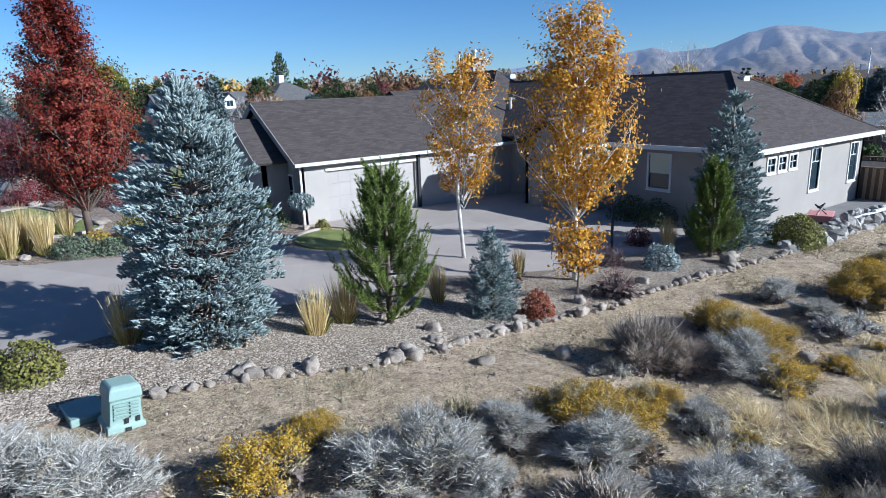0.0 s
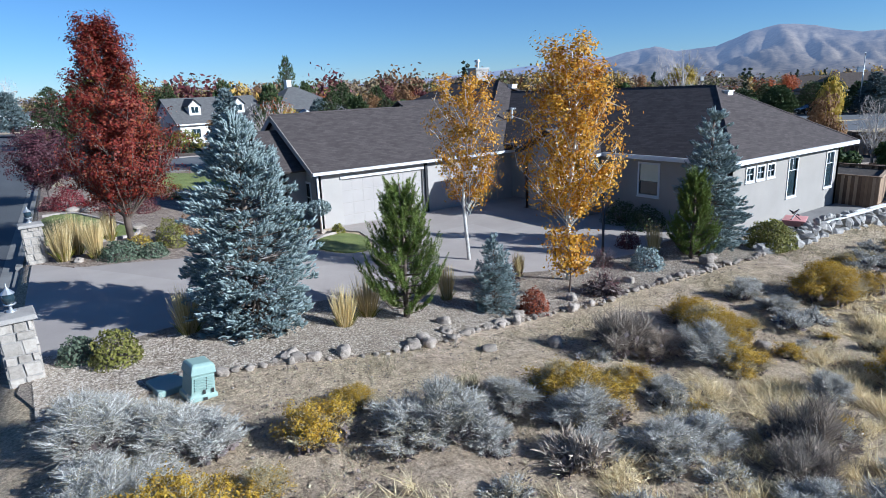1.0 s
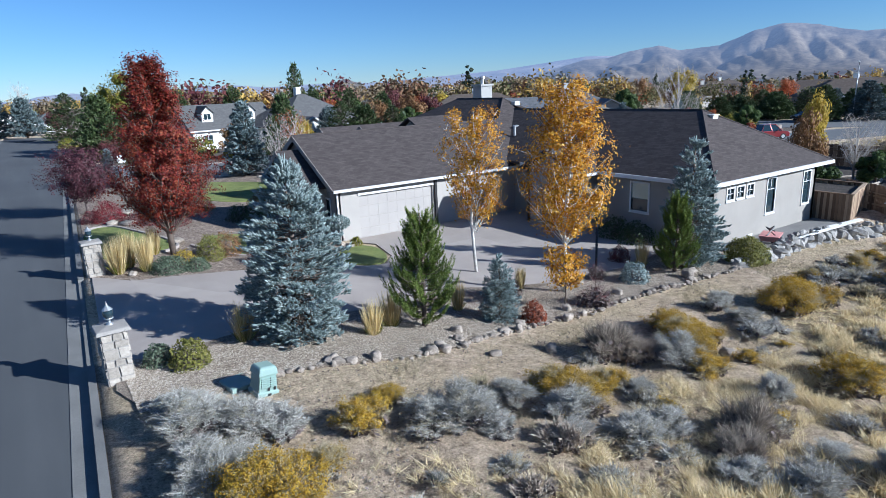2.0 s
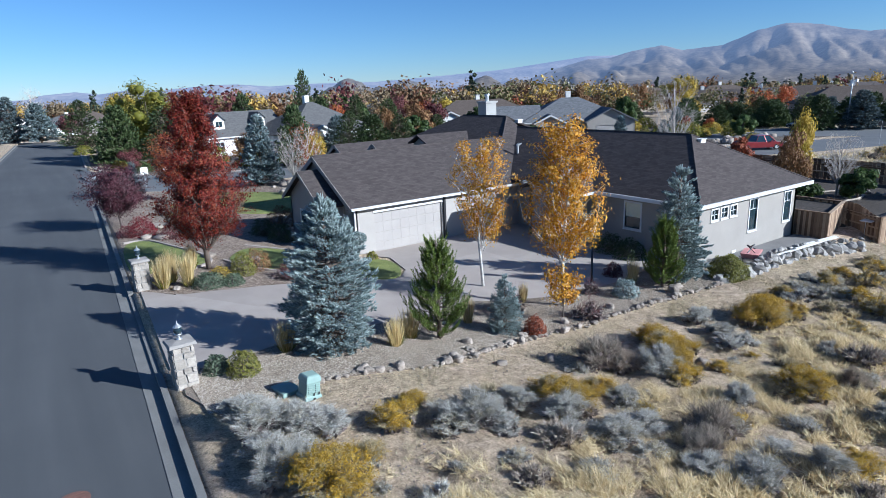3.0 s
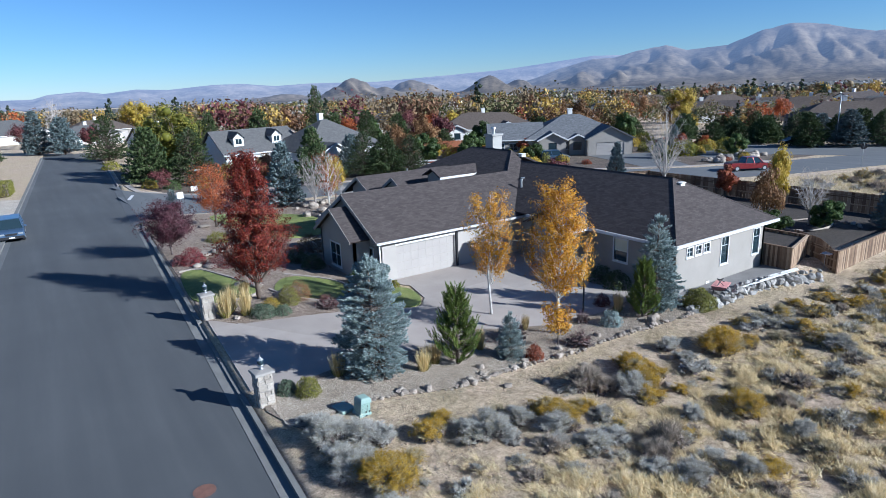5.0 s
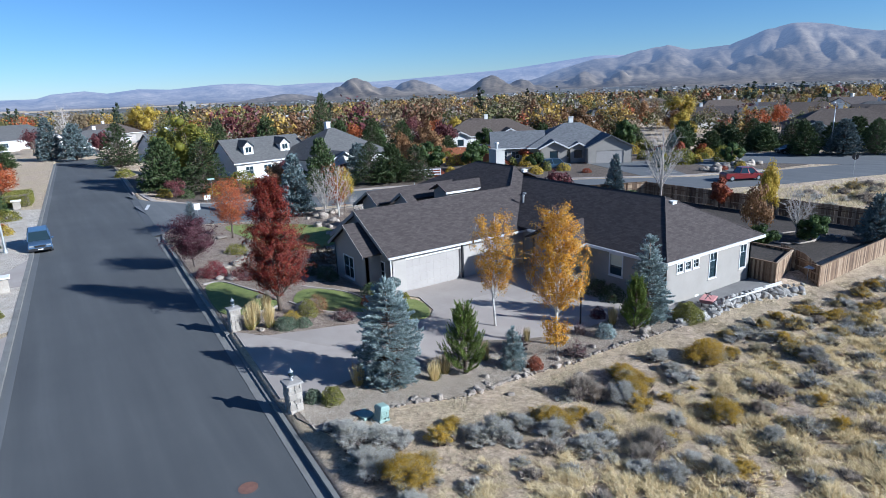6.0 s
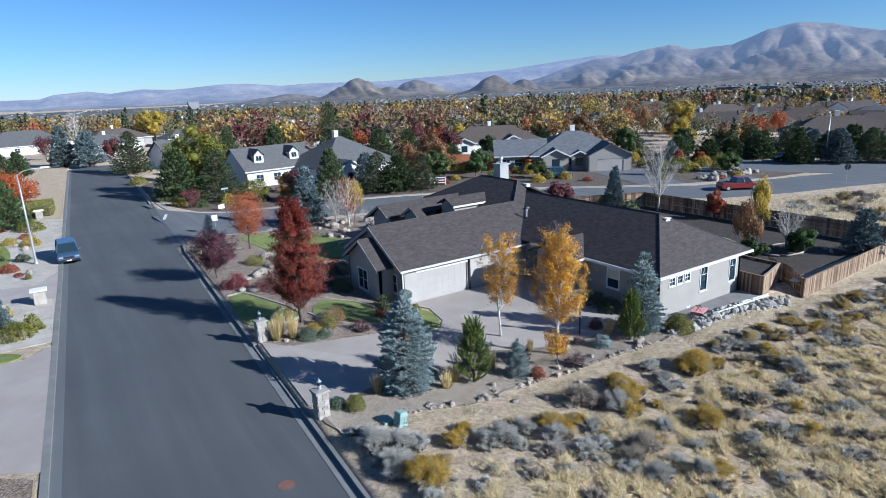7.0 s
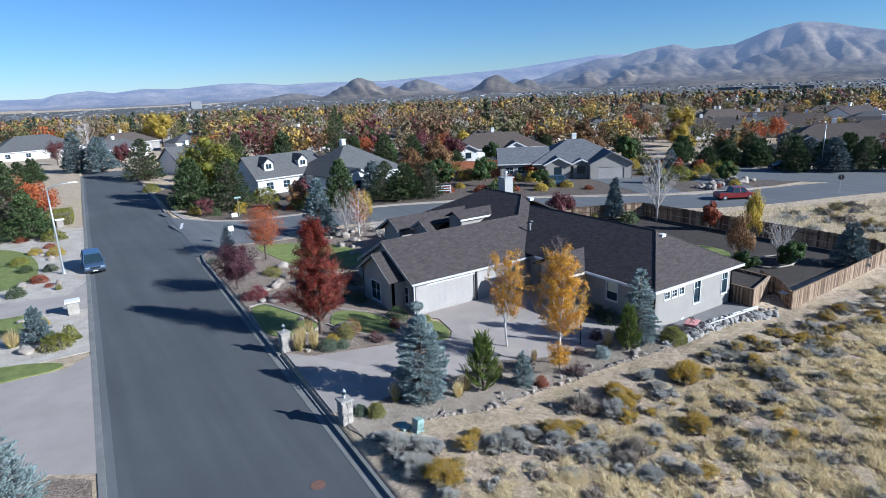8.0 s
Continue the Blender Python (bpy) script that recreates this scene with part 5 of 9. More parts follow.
def candle_pine(name, place, h, r, seed, label, tiers=13):
    """A young pine: whorls of branches that sweep up into long-needled candles."""
    rng = np.random.default_rng(seed)
    T = thing(name, place, label, "tree")
    zf = np.repeat(np.linspace(0.05, 0.86, tiers), 9) + rng.normal(0, 0.018, tiers * 9)
    nb = len(zf)
    az = np.arange(nb) * 2.399 + rng.normal(0, 0.25, nb)
    L = r * np.clip(1.02 - zf, 0, 1) ** 0.75 * np.clip(0.78 + 2 * zf, 0, 1) * rng.uniform(0.58, 1.08, nb)
    p0 = np.stack([0 * zf, 0 * zf, zf * h * 0.95], 1)
    rd = np.stack([np.cos(az), np.sin(az), 0 * az], 1)
    up = np.array([0, 0, 1.0])
    pm = p0 + rd * (0.6 * L)[:, None] + up * (0.16 * L)[:, None]
    p1 = p0 + rd * L[:, None] + up * (0.50 * L + 0.05)[:, None]
    part("trunk", mesh_list("trunk", [tube([(0, 0, -0.1), (0.02, 0, h * 0.5), (0, 0, h * 0.94)], [0.024 * h, 0.014 * h, 0.014], 8)], M["bark"], True), T)
    part("branchwork", mesh_np("branchwork", *merged(sticks(p0, pm, 0.016, 0.011), sticks(pm, p1, 0.011, 0.006)), M["bark"]), T, kind="stuff")
    k, per = np.repeat(np.arange(nb), 8), 8
    n = len(k)
    t = np.tile(np.linspace(0.28, 1.0, per), nb) + rng.normal(0, 0.03, n)
    q = np.clip(t, 0, 1)[:, None]
    c = (1 - q) ** 2 * p0[k] + 2 * q * (1 - q) * pm[k] + q * q * p1[k]
    lat = np.cross(rd[k], up) * rng.choice([-1, 1], n)[:, None]
    axis = unit(rd[k] * rng.uniform(0.2, 0.8, n)[:, None] + lat * rng.uniform(0.1, 0.9, n)[:, None] * (1.1 - q) + up * (0.45 + 1.0 * q))
    length = 0.095 * h * rng.uniform(0.55, 1.1, n) * np.where(t > 0.9, 1.4, 1.0)
    top = np.array([[0, 0, h * 0.86], [0.02, 0.05, h * 0.82], [-0.05, 0, h * 0.82], [0.05, -0.03, h * 0.82], [0, -0.06, h * 0.8]])
    c = np.concatenate([c, top])
    axis = np.concatenate([axis, unit(np.array([[0, 0, 1.0], [0.25, 0.45, 1], [-0.5, 0.1, 1], [0.5, -0.2, 1], [-0.1, -0.5, 1]]))])
    length = np.concatenate([length, np.array([0.14, 0.11, 0.11, 0.10, 0.11]) * h])
    part("crown", mesh_np("crown", *bottle_brush(c, axis, length, 64, 0.092, 0.016, rng, 0.8), M["pine"]), T, kind="stuff")
    return T


def broadleaf_parts(h, r, rng, limbs, leaves, leaf, crown_from=0.25, up=0.9, shape=lambda f: np.sin(np.pi * np.clip(f, 0, 1)) ** 0.6, spread=0.14, twigs=7, long=1.0, gap=0.35, girth=1.0):
    lean = rng.normal(0, 0.012 * h, (4, 2))
    zs = np.array([-0.1, 0.33, 0.66, 1.0]) * h
    pts = [(0, 0, zs[0])] + [(lean[k, 0], lean[k, 1], zs[k]) for k in (1, 2)] + [(0, 0, h * 0.96)]
    tr = (0.011 * h + 0.02) * girth
    trunk = tube(pts, [tr * 1.25, tr, tr * 0.55, 0.012], 9)
    n = limbs
    f = crown_from + (0.95 - crown_from) * (np.arange(n) + rng.uniform(0, 1, n)) / n
    az = np.arange(n) * 2.4 + rng.normal(0, 0.3, n)
    zc = (f - crown_from) / (1 - crown_from)
    L = r * shape(zc * 0.92 + 0.06) * rng.uniform(0.75, 1.1, n) + 0.08 * r
    z0 = np.maximum(f * h - up * L * 0.75, crown_from * h * 0.75)
    p0 = np.stack([0 * f, 0 * f, z0], 1)
    p1 = np.stack([np.cos(az) * L, np.sin(az) * L, np.minimum(z0 + up * L, h)], 1)
    tw = np.repeat(np.arange(n), twigs)
    t = rng.uniform(0.3, 1.0, n * twigs)
    q0 = p0[tw] + (p1 - p0)[tw] * t[:, None]
    q1 = q0 + unit(rng.normal(size=(n * twigs, 3)) + np.array([0, 0, 0.7]) + unit((p1 - p0)[tw]) * 0.6) * (L[tw] * rng.uniform(0.25, 0.5, n * twigs) + 0.05 * r)[:, None]
    wood = merged(sticks(p0, p1, 0.28 * tr + 0.004, 0.006), sticks(q0, q1, 0.012 + 0.04 * tr, 0.003))
    if leaves == 0:
        k = np.repeat(np.arange(len(q0)), 5)
        s0 = q0[k] + (q1 - q0)[k] * rng.uniform(0.3, 1, len(k))[:, None]
        s1 = s0 + unit(rng.normal(size=(len(k), 3)) + np.array([0, 0, 1.0])) * 0.12 * r
        return trunk, merged(wood, sticks(s0, s1, 0.006, 0.003)), None
    k = rng.integers(0, len(q0), leaves)
    k = k[rng.random(leaves) < (gap + (1 - gap) * (np.sin(k * 12.9898) * 43758.5 % 1) ** (0.35 / gap) ** 0.5)]
    leaves = len(k)
    P = q0[k] + (q1 - q0)[k] * rng.uniform(0.15, 1.15, leaves)[:, None] + rng.normal(0, spread * r, (leaves, 3)) * np.array([1, 1, 0.8])
    face = unit(P - q0[k]) * 0.6 + unit(P - np.array([0, 0, h * (0.4 + 0.5 * crown_from)])) * 0.7 + rng.normal(0, 0.45, P.shape)
    return trunk, wood, leaf_quads(P, leaf, rng, long=long, normal=face)


def ball_quads(C, R, rng, rough=0.12):
    """Small rough lumps of 24 faces at the points C."""
    g = np.linspace(-1, 1, 3)
    pts, faces = {}, []
    for ax in range(3):
        for sgn in (-1, 1):
            for i in range(2):
                for j in range(2):
                    q = []
                    for di, dj in ((0, 0), (1, 0), (1, 1), (0, 1)):
                        p = [0, 0, 0]
                        p[ax], p[(ax + 1) % 3], p[(ax + 2) % 3] = sgn, g[i + di], g[j + dj]
                        q.append(pts.setdefault(tuple(p), len(pts)))
                    faces.append(q if sgn > 0 else q[::-1])
    U = unit(np.array(list(pts), float))
    n, k = len(C), len(U)
    V = C[:, None] + U[None] * (R[:, None] * rng.uniform(1 - rough, 1 + rough, (n, k)))[..., None]
    return V.reshape(-1, 3), (np.array(faces)[None] + np.arange(n)[:, None, None] * k).reshape(-1, 4)


def clumped_parts(h, r, rng, clumps, leaves, leaf, crown_from=0.16, fill=0.72):
    """A trunk with limbs that bear rough clumps of leaves, with gaps between the clumps."""
    tr = 0.011 * h + 0.03
    trunk = tube([(0, 0, -0.1), (0.02 * h, 0.01 * h, h * 0.35), (0, 0.01 * h, h * 0.7)], [tr * 1.3, tr, tr * 0.4], 8)
    d = unit(rng.normal(size=(clumps, 3))) * rng.uniform(0.35, 0.8, (clumps, 1))
    cz = h * (crown_from + 1) / 2
    C = d * [r, r, h * (1 - crown_from) / 2] + [0, 0, cz]
    C[:, :2] *= (0.75 + 0.5 * np.clip((h - C[:, 2:]) / h, 0, 1))
    R = rng.uniform(0.26, 0.42, clumps) * min(r, h * 0.35)
    wood = sticks(np.stack([0 * R, 0 * R, np.maximum(C[:, 2] * 0.55, crown_from * h * 0.7)], 1), C, 0.4 * tr, 0.01)
    k = rng.choice(clumps, leaves, p=R ** 2 / (R ** 2).sum())
    u = unit(rng.normal(size=(leaves, 3)))
    P = C[k] + u * (R[k] * (0.72 + 0.55 * rng.random(leaves) ** 1.3))[:, None]
    crown = leaf_quads(P, leaf, rng, normal=u + 0.5 * unit(P - [0, 0, cz * 0.9]) + rng.normal(0, 0.5, P.shape))
    return trunk, wood, merged(crown, ball_quads(C, R * fill, rng)) if fill else crown


def clumped(name, place, h, r, seed, leaf_kind, bark, label, clumps=22, leaves=2600, leaf=0.26, fill=0.5):
    rng = np.random.default_rng(seed)
    T = thing(name, place, label, "tree")
    trunk, wood, crown = clumped_parts(h, r, rng, clumps, leaves, leaf, fill=fill)
    part("trunk", mesh_list("trunk", [trunk], M[bark], True), T)
    part("branchwork", mesh_np("branchwork", *wood, M[bark]), T, kind="stuff")
    part("crown", mesh_np("crown", *crown, M[leaf_kind]), T, kind="stuff")
    return T


def broadleaf(name, place, h, r, seed, leaf_kind, bark, label, category="tree", limbs=26, leaves=4000, leaf=0.09, group="", **kw):
    rng = np.random.default_rng(seed)
    T = thing(name, place, label, category, group)
    trunk, wood, crown = broadleaf_parts(h, r, rng, limbs, leaves, leaf, **kw)
    part("trunk", mesh_list("trunk", [trunk], M[bark], True), T)
    part("branchwork", mesh_np("branchwork", *wood, M[bark]), T, kind="stuff")
    if crown is not None:
        part("crown", mesh_np("crown", *crown, M[leaf_kind]), T, kind="stuff")
    return T


def bush_parts(r, h, rng, stems, leaves, leaf, droop=0.0, low=0.35):
    az, el = rng.uniform(0, 2 * np.pi, stems), np.arccos(rng.uniform(0.05, 1, stems))
    d = np.stack([np.cos(az) * np.sin(el) * r, np.sin(az) * np.sin(el) * r, np.cos(el) * h + 0.1 * h], 1) * rng.uniform(0.7, 1.08, stems)[:, None]
    b = d * 0.05
    b[:, 2] = -0.03
    wood = blades(b, d, 0.009, rng, 0.06)
    k = rng.integers(0, stems, leaves)
    t = low + (1.02 - low) * rng.random(leaves) ** 0.75
    P = d[k] * t[:, None] + rng.normal(0, 0.055 * r, (leaves, 3))
    P[:, 2] += 0.06 * h * np.sin(np.pi * t)
    return wood, P, d


def shrub(name, place, r, h, seed, kind, label, category="shrub", leaves=2200, leaf=0.05, stems=110, tips="", tip_share=0.5, wood="twig_grey", group="", long=1.0, low=0.35, wide=0.011, fuzz=0, reach=(0.07, 0.2)):
    """A wiry brush: many uneven tufts of slim upright shoots fan out from one root."""
    rng = np.random.default_rng(seed)
    T = thing(name, place, label, category, group)
    stem, P, d = bush_parts(r, h * 0.8, rng, stems, 10, leaf, low=low)
    part("stemwork", mesh_np("stemwork", *stem, M[wood]), T, kind="stuff")
    tufts = int(14 + 22 * r)
    ta, tq = rng.uniform(0, 2 * np.pi, tufts), rng.random(tufts) ** 0.6
    cx, cy = np.cos(ta) * tq * r * 0.85, np.sin(ta) * tq * r * 0.85
    th = h * (1 - 0.45 * tq ** 2) * rng.uniform(0.5, 1.12, tufts)
    tr = r * rng.uniform(0.09, 0.21, tufts)
    k = rng.choice(tufts, leaves, p=tr * th / (tr * th).sum())
    q, w = rng.random(leaves) ** 0.6, rng.uniform(0, 2 * np.pi, leaves)
    ox, oy = np.cos(w) * q * tr[k], np.sin(w) * q * tr[k]
    s0 = rng.random(leaves) ** 0.75 * (0.98 - reach[1])
    s1 = np.minimum(s0 + rng.uniform(*reach, leaves), 1.0 - 0.22 * q ** 2)
    lean = rng.normal(0, 0.10 * h, (2, leaves))

    def along(s, e):
        f = 0.5 + 0.5 * s
        return np.stack([cx[k] * f + ox * (0.3 + 0.8 * s) + lean[0] * e, cy[k] * f + oy * (0.3 + 0.8 * s) + lean[1] * e, th[k] * s], 1)

    base, tip = along(s0, 0), along(s1, 1)
    part("foliage", mesh_np("foliage", *blades(base, tip, wide, rng), M[kind]), T, kind="stuff")
    # dark twig quads added in the middle, to block light and deepen the shade
    m = 70 if wide > 0.02 else 240
    j = rng.integers(0, tufts, m)
    Q = np.stack([cx[j] * 0.72, cy[j] * 0.72, th[j] * rng.uniform(0.08, 0.5, m)], 1) + rng.normal(0, 0.06, (m, 3)) * [r, r, 0.3]
    Q[:, 2] = np.maximum(Q[:, 2], 0.05)
    part("core", mesh_np("core", *leaf_quads(Q, 0.26 * r if wide > 0.02 else 0.17 * r, rng, long=1.3), M["twig"]), T, "dark twig quads added inside to block light", kind="stuff")
    if fuzz:
        j = rng.integers(0, leaves, fuzz)
        Q = base[j] + (tip - base)[j] * rng.uniform(0.45, 1.05, (fuzz, 1)) + rng.normal(0, 0.02, (fuzz, 3))
        part("leaflet", mesh_np("leaflet", *leaf_quads(Q, leaf * (0.6 if wide > 0.02 else 0.42), rng, long=1.7), M[kind]), T, kind="stuff")
    if tips:
        heads = np.flatnonzero((s1 > 0.52) & (np.sin(k * 7.7 + seed) > (-0.5 if tip_share > 0.5 else 0.1)))
        m = int(leaves * tip_share / 3.4)
        c = np.repeat(tip[rng.choice(heads, m)], 10, 0)
        Q = c + rng.normal(0, 0.045, c.shape)
        part("bloom", mesh_np("bloom", *leaf_quads(Q, leaf * (0.68 if tips == "rabbit" else 0.45), rng, normal=unit(Q - c) + np.array([0, 0, 0.5])), M[tips]), T, kind="stuff")
    return T


def round_bush(name, place, r, h, seed, kind, label, category="shrub", leaves=2600, leaf=0.055, group="", wood="twig"):
    """A dense rounded bush: leaves fill an uneven shell."""
    rng = np.random.default_rng(seed)
    T = thing(name, place, label, category, group)
    d = unit(rng.normal(size=(leaves, 3)))
    d[:, 2] = np.abs(d[:, 2]) * 1.05 - 0.08
    lump = 1 + 0.09 * np.sin(5 * d[:, 0] + seed) * np.sin(6 * d[:, 1]) + 0.05 * np.sin(11 * d[:, 2] + 7 * d[:, 0])
    P = d * (lump * (0.62 + 0.4 * rng.random(leaves) ** 0.5))[:, None] * np.array([r, r, h])
    P[:, 2] = np.maximum(P[:, 2], 0.02)
    n = 60
    e = unit(rng.normal(size=(n, 3)))
    e[:, 2] = np.abs(e[:, 2])
    part("stemwork", mesh_np("stemwork", *sticks(e * 0.03, e * np.array([r, r, h]) * 0.85, 0.014, 0.004), M[wood]), T, kind="stuff")
    part("foliage", mesh_np("foliage", *leaf_quads(P, leaf * 1.25, rng, normal=d + rng.normal(0, 0.6, d.shape)), M[kind]), T, kind="stuff")
    return T


def tall_grass(name, place, r, h, seed, kind, label, n=260, group="", width=0.016):
    rng = np.random.default_rng(seed)
    T = thing(name, place, label, "ornamental grass", group)
    az, q = rng.uniform(0, 2 * np.pi, n), rng.random(n) ** 0.6
    b = np.stack([np.cos(az) * q * r * 0.35, np.sin(az) * q * r * 0.35, 0 * q - 0.02], 1)
    t = np.stack([np.cos(az) * q * r, np.sin(az) * q * r, h * rng.uniform(0.6, 1.05, n) * (1 - 0.18 * q * q)], 1)
    part("grass_tuft", mesh_np("grass_tuft", *blades(b, t, width, rng, 0.05), M[kind]), T, kind="stuff")
    m = n // 5
    low = np.stack([np.cos(az[:m]) * q[:m] * r * 1.1, np.sin(az[:m]) * q[:m] * r * 1.1, h * 0.33 * rng.uniform(0.6, 1, m)], 1)
    part("leaf_base", mesh_np("leaf_base", *blades(b[:m], low, width * 1.2, rng, 0.1), M["olive"]), T, "green lower leaves", kind="stuff")
    return T


def P3(x, y, dz=0.03):
    return (x, y, gz(x, y) + dz)


def scaled(x, y, turn, s, sz=None, dz=0.0):
    return pose(x, y, gz(x, y) + dz, 0, 0, turn) @ Matrix.Diagonal((s, s, sz or s, 1))


# trees along the driveway
full_spruce("blue_spruce", P3(4.75, 0.1), 5.05, 1.45, 11, "full blue-grey spruce beside the driveway", branches=560, shoots=30, needles=8, shoot_len=0.125, full=True)
candle_pine("pine_tree", P3(8.4, -0.55), 3.75, 1.22, 12, "green young pine with upright shoots")
full_spruce("dwarf_blue_spruce", P3(11.05, -0.95), 2.15, 0.74, 13, "small blue-grey spruce in the gravel bed", branches=230, shoots=19, needles=7, shoot_len=0.09)
candle_pine("pine_tree", P3(19.95, -1.15), 3.3, 0.9, 14, "green young pine by the house", tiers=12)
full_spruce("blue_spruce", P3(21.6, -0.65), 5.3, 1.5, 15, "slim blue-grey spruce against the house corner", branches=360, shoots=20, needles=6, shoot_len=0.16)
full_spruce("blue_spruce", P3(-13.9, 0.8), 4.4, 1.6, 16, "full blue-grey spruce across the road", branches=300, shoots=20, needles=6, shoot_len=0.15)
ov2 = lambda f: np.clip(1.25 - f, 0, 1) ** 0.8 * np.clip(0.55 + 2.2 * f, 0, 1)
ov = lambda f: np.sin(np.pi * np.clip(f * 0.9 + 0.08, 0, 1)) ** 0.7
broadleaf("aspen", P3(14.1, 4.2), 6.9, 1.22, 21, "aspen", "white_bark", "slender white-barked aspen with golden leaves", limbs=30, leaves=15000, leaf=0.10, crown_from=0.33, up=1.5, shape=ov, spread=0.10, twigs=6, gap=0.16, girth=0.62)
broadleaf("aspen", P3(15.0, 0.05), 7.7, 1.62, 22, "aspen", "white_bark", "white-barked aspen thick with golden leaves", limbs=44, leaves=27000, leaf=0.10, crown_from=0.31, up=1.15, shape=ov2, spread=0.085, twigs=6, gap=0.2, girth=0.66)
broadleaf("aspen_sapling", P3(13.7, -1.2), 2.1, 0.8, 23, "aspen", "bark", "young golden aspen sapling in the gravel", limbs=18, leaves=2300, leaf=0.105, crown_from=0.42, up=0.7, spread=0.15, girth=0.6)
col = lambda f: np.clip(1.04 - f, 0, 1) ** 0.9 * np.clip(0.5 + 3.0 * f, 0, 1)
broadleaf("maple", P3(3.9, 12.2), 8.3, 2.15, 24, "maple", "bark", "upright maple with deep crimson autumn leaves", limbs=130, leaves=76000, leaf=0.092, crown_from=0.13, up=1.15, shape=col, spread=0.05, gap=0.25)

# shrubs and grasses of the driveway bed
for x, y, r, h, sd in ((3.3, 0.5, 0.45, 1.25, 31), (6.6, -0.65, 0.42, 1.15, 32), (7.5, -0.1, 0.5, 1.3, 33), (10.4, 0.5, 0.32, 1.25, 34), (14.0, 1.4, 0.25, 1.0, 35), (19.5, 0.1, 0.36, 1.35, 36)):
    tall_grass("feather_grass", P3(x, y), r, h, sd, "straw_gold", "clump of tall golden feather reed grass", 260, "grasses along the driveway")
round_bush("juniper", P3(1.15, 0.35), 0.42, 0.55, 41, "juniper", "low grey-green juniper beside the stone pillar", leaves=1500, leaf=0.05)
round_bush("juniper", P3(1.75, -0.25), 0.5, 0.75, 42, "shrub", "small olive-green juniper beside the stone pillar", leaves=2000, leaf=0.05)
round_bush("clipped_bush", P3(23.5, -2.1), 0.9, 1.08, 43, "shrub", "rounded olive-green bush beside the house wall", leaves=5200, leaf=0.06)
round_bush("barberry", P3(11.95, -1.55), 0.42, 0.75, 44, "barberry", "low russet-red barberry in the gravel", leaves=1500, leaf=0.05)
round_bush("barberry", P3(19.7, 1.4), 0.48, 0.7, 45, "maroon", "dark red barberry by the driveway", leaves=1200, leaf=0.05)
round_bush("barberry", P3(21.0, -1.0), 0.25, 0.4, 46, "barberry", "tiny orange-red shrub in the gravel", leaves=400, leaf=0.05)
round_bush("dwarf_spruce", P3(17.9, -0.8), 0.6, 0.8, 47, "blue_spruce", "low spreading blue spruce in gravel", leaves=1800, leaf=0.06)
for x, y, r, h, sd in ((14.8, -1.6, 0.95, 1.3, 51), (12.9, 0.9, 0.9, 1.5, 52), (17.0, 0.3, 0.6, 0.9, 53)):
    shrub("bare_shrub", P3(x, y), r, h, sd, "maroon", "leafless dark purple-grey shrub in gravel", leaves=260, leaf=0.04, stems=330, wood="twig", group="bare shrubs")


# ---- sagebrush and rabbitbrush of the field ----
def scatter(sources, spots, group):
    for i, (x, y, s) in enumerate(spots):
        ob = copy_thing(sources[i % len(sources)], scaled(x, y, (i * 77) % 360, s, s * (0.8 + 0.08 * (i % 5))) @ Matrix.Diagonal((0.8 + 0.13 * (i % 4), 1.0, 1.0, 1)))
        tagged(ob, group=group)


GS, GR, GB = "sagebrush in the field", "rabbitbrush in the field", "dry brush in the field"
SAGE = [shrub("sagebrush", P3(1.1, -3.7), 1.15, 1.1, 61, "sage", "silver-grey sagebrush with dry seed heads", "sagebrush", leaves=15000, leaf=0.05, stems=160, tips="sage_pale", tip_share=0.05, group=GS, wide=0.0125, fuzz=2000),
        shrub("sagebrush", P3(2.3, -4.7), 0.8, 0.75, 62, "sage", "pale silver-grey sagebrush on dry earth", "sagebrush", leaves=9000, leaf=0.05, stems=110, group=GS, wide=0.0125, fuzz=1200),
        shrub("sagebrush", P3(5.0, -6.1), 0.85, 0.85, 63, "sage", "grey-green sagebrush with straw tips", "sagebrush", leaves=8200, leaf=0.05, stems=110, tips="sage_pale", tip_share=0.10, group=GS, wide=0.0125, fuzz=1200)]
RABBIT = [shrub("rabbitbrush", P3(1.5, -6.8), 1.2, 1.0, 64, "sage_pale", "rabbitbrush covered in bright yellow flowers", "rabbitbrush", leaves=6500, leaf=0.05, stems=120, tips="rabbit", tip_share=0.75, group=GR, wide=0.0125),
          shrub("rabbitbrush", P3(3.9, -5.4), 0.75, 0.7, 65, "sage_pale", "small rabbitbrush with yellow flowers", "rabbitbrush", leaves=2600, leaf=0.045, stems=80, tips="rabbit", tip_share=0.9, group=GR, wide=0.0125),
          shrub("rabbitbrush", P3(8.3, -6.0), 0.75, 0.85, 66, "sage_pale", "grey-green rabbitbrush with fading yellow tips", "rabbitbrush", leaves=4600, leaf=0.045, stems=100, tips="rabbit", tip_share=0.3, group=GR, wide=0.0125, fuzz=1200)]
BROWN = [shrub("bitterbrush", P3(11.6, -4.9), 1.0, 1.5, 67, "twig_leaf", "tall dry grey-brown brush in the field", "brush", leaves=4200, leaf=0.05, stems=200, group=GB, wide=0.012, reach=(0.15, 0.34)),
         shrub("bitterbrush", P3(10.6, -9.5), 0.95, 1.3, 68, "twig_leaf", "tall wiry brown brush in the field", "brush", leaves=3600, leaf=0.05, stems=200, group=GB, wide=0.012, reach=(0.15, 0.34), tips="sage_pale", tip_share=0.15)]
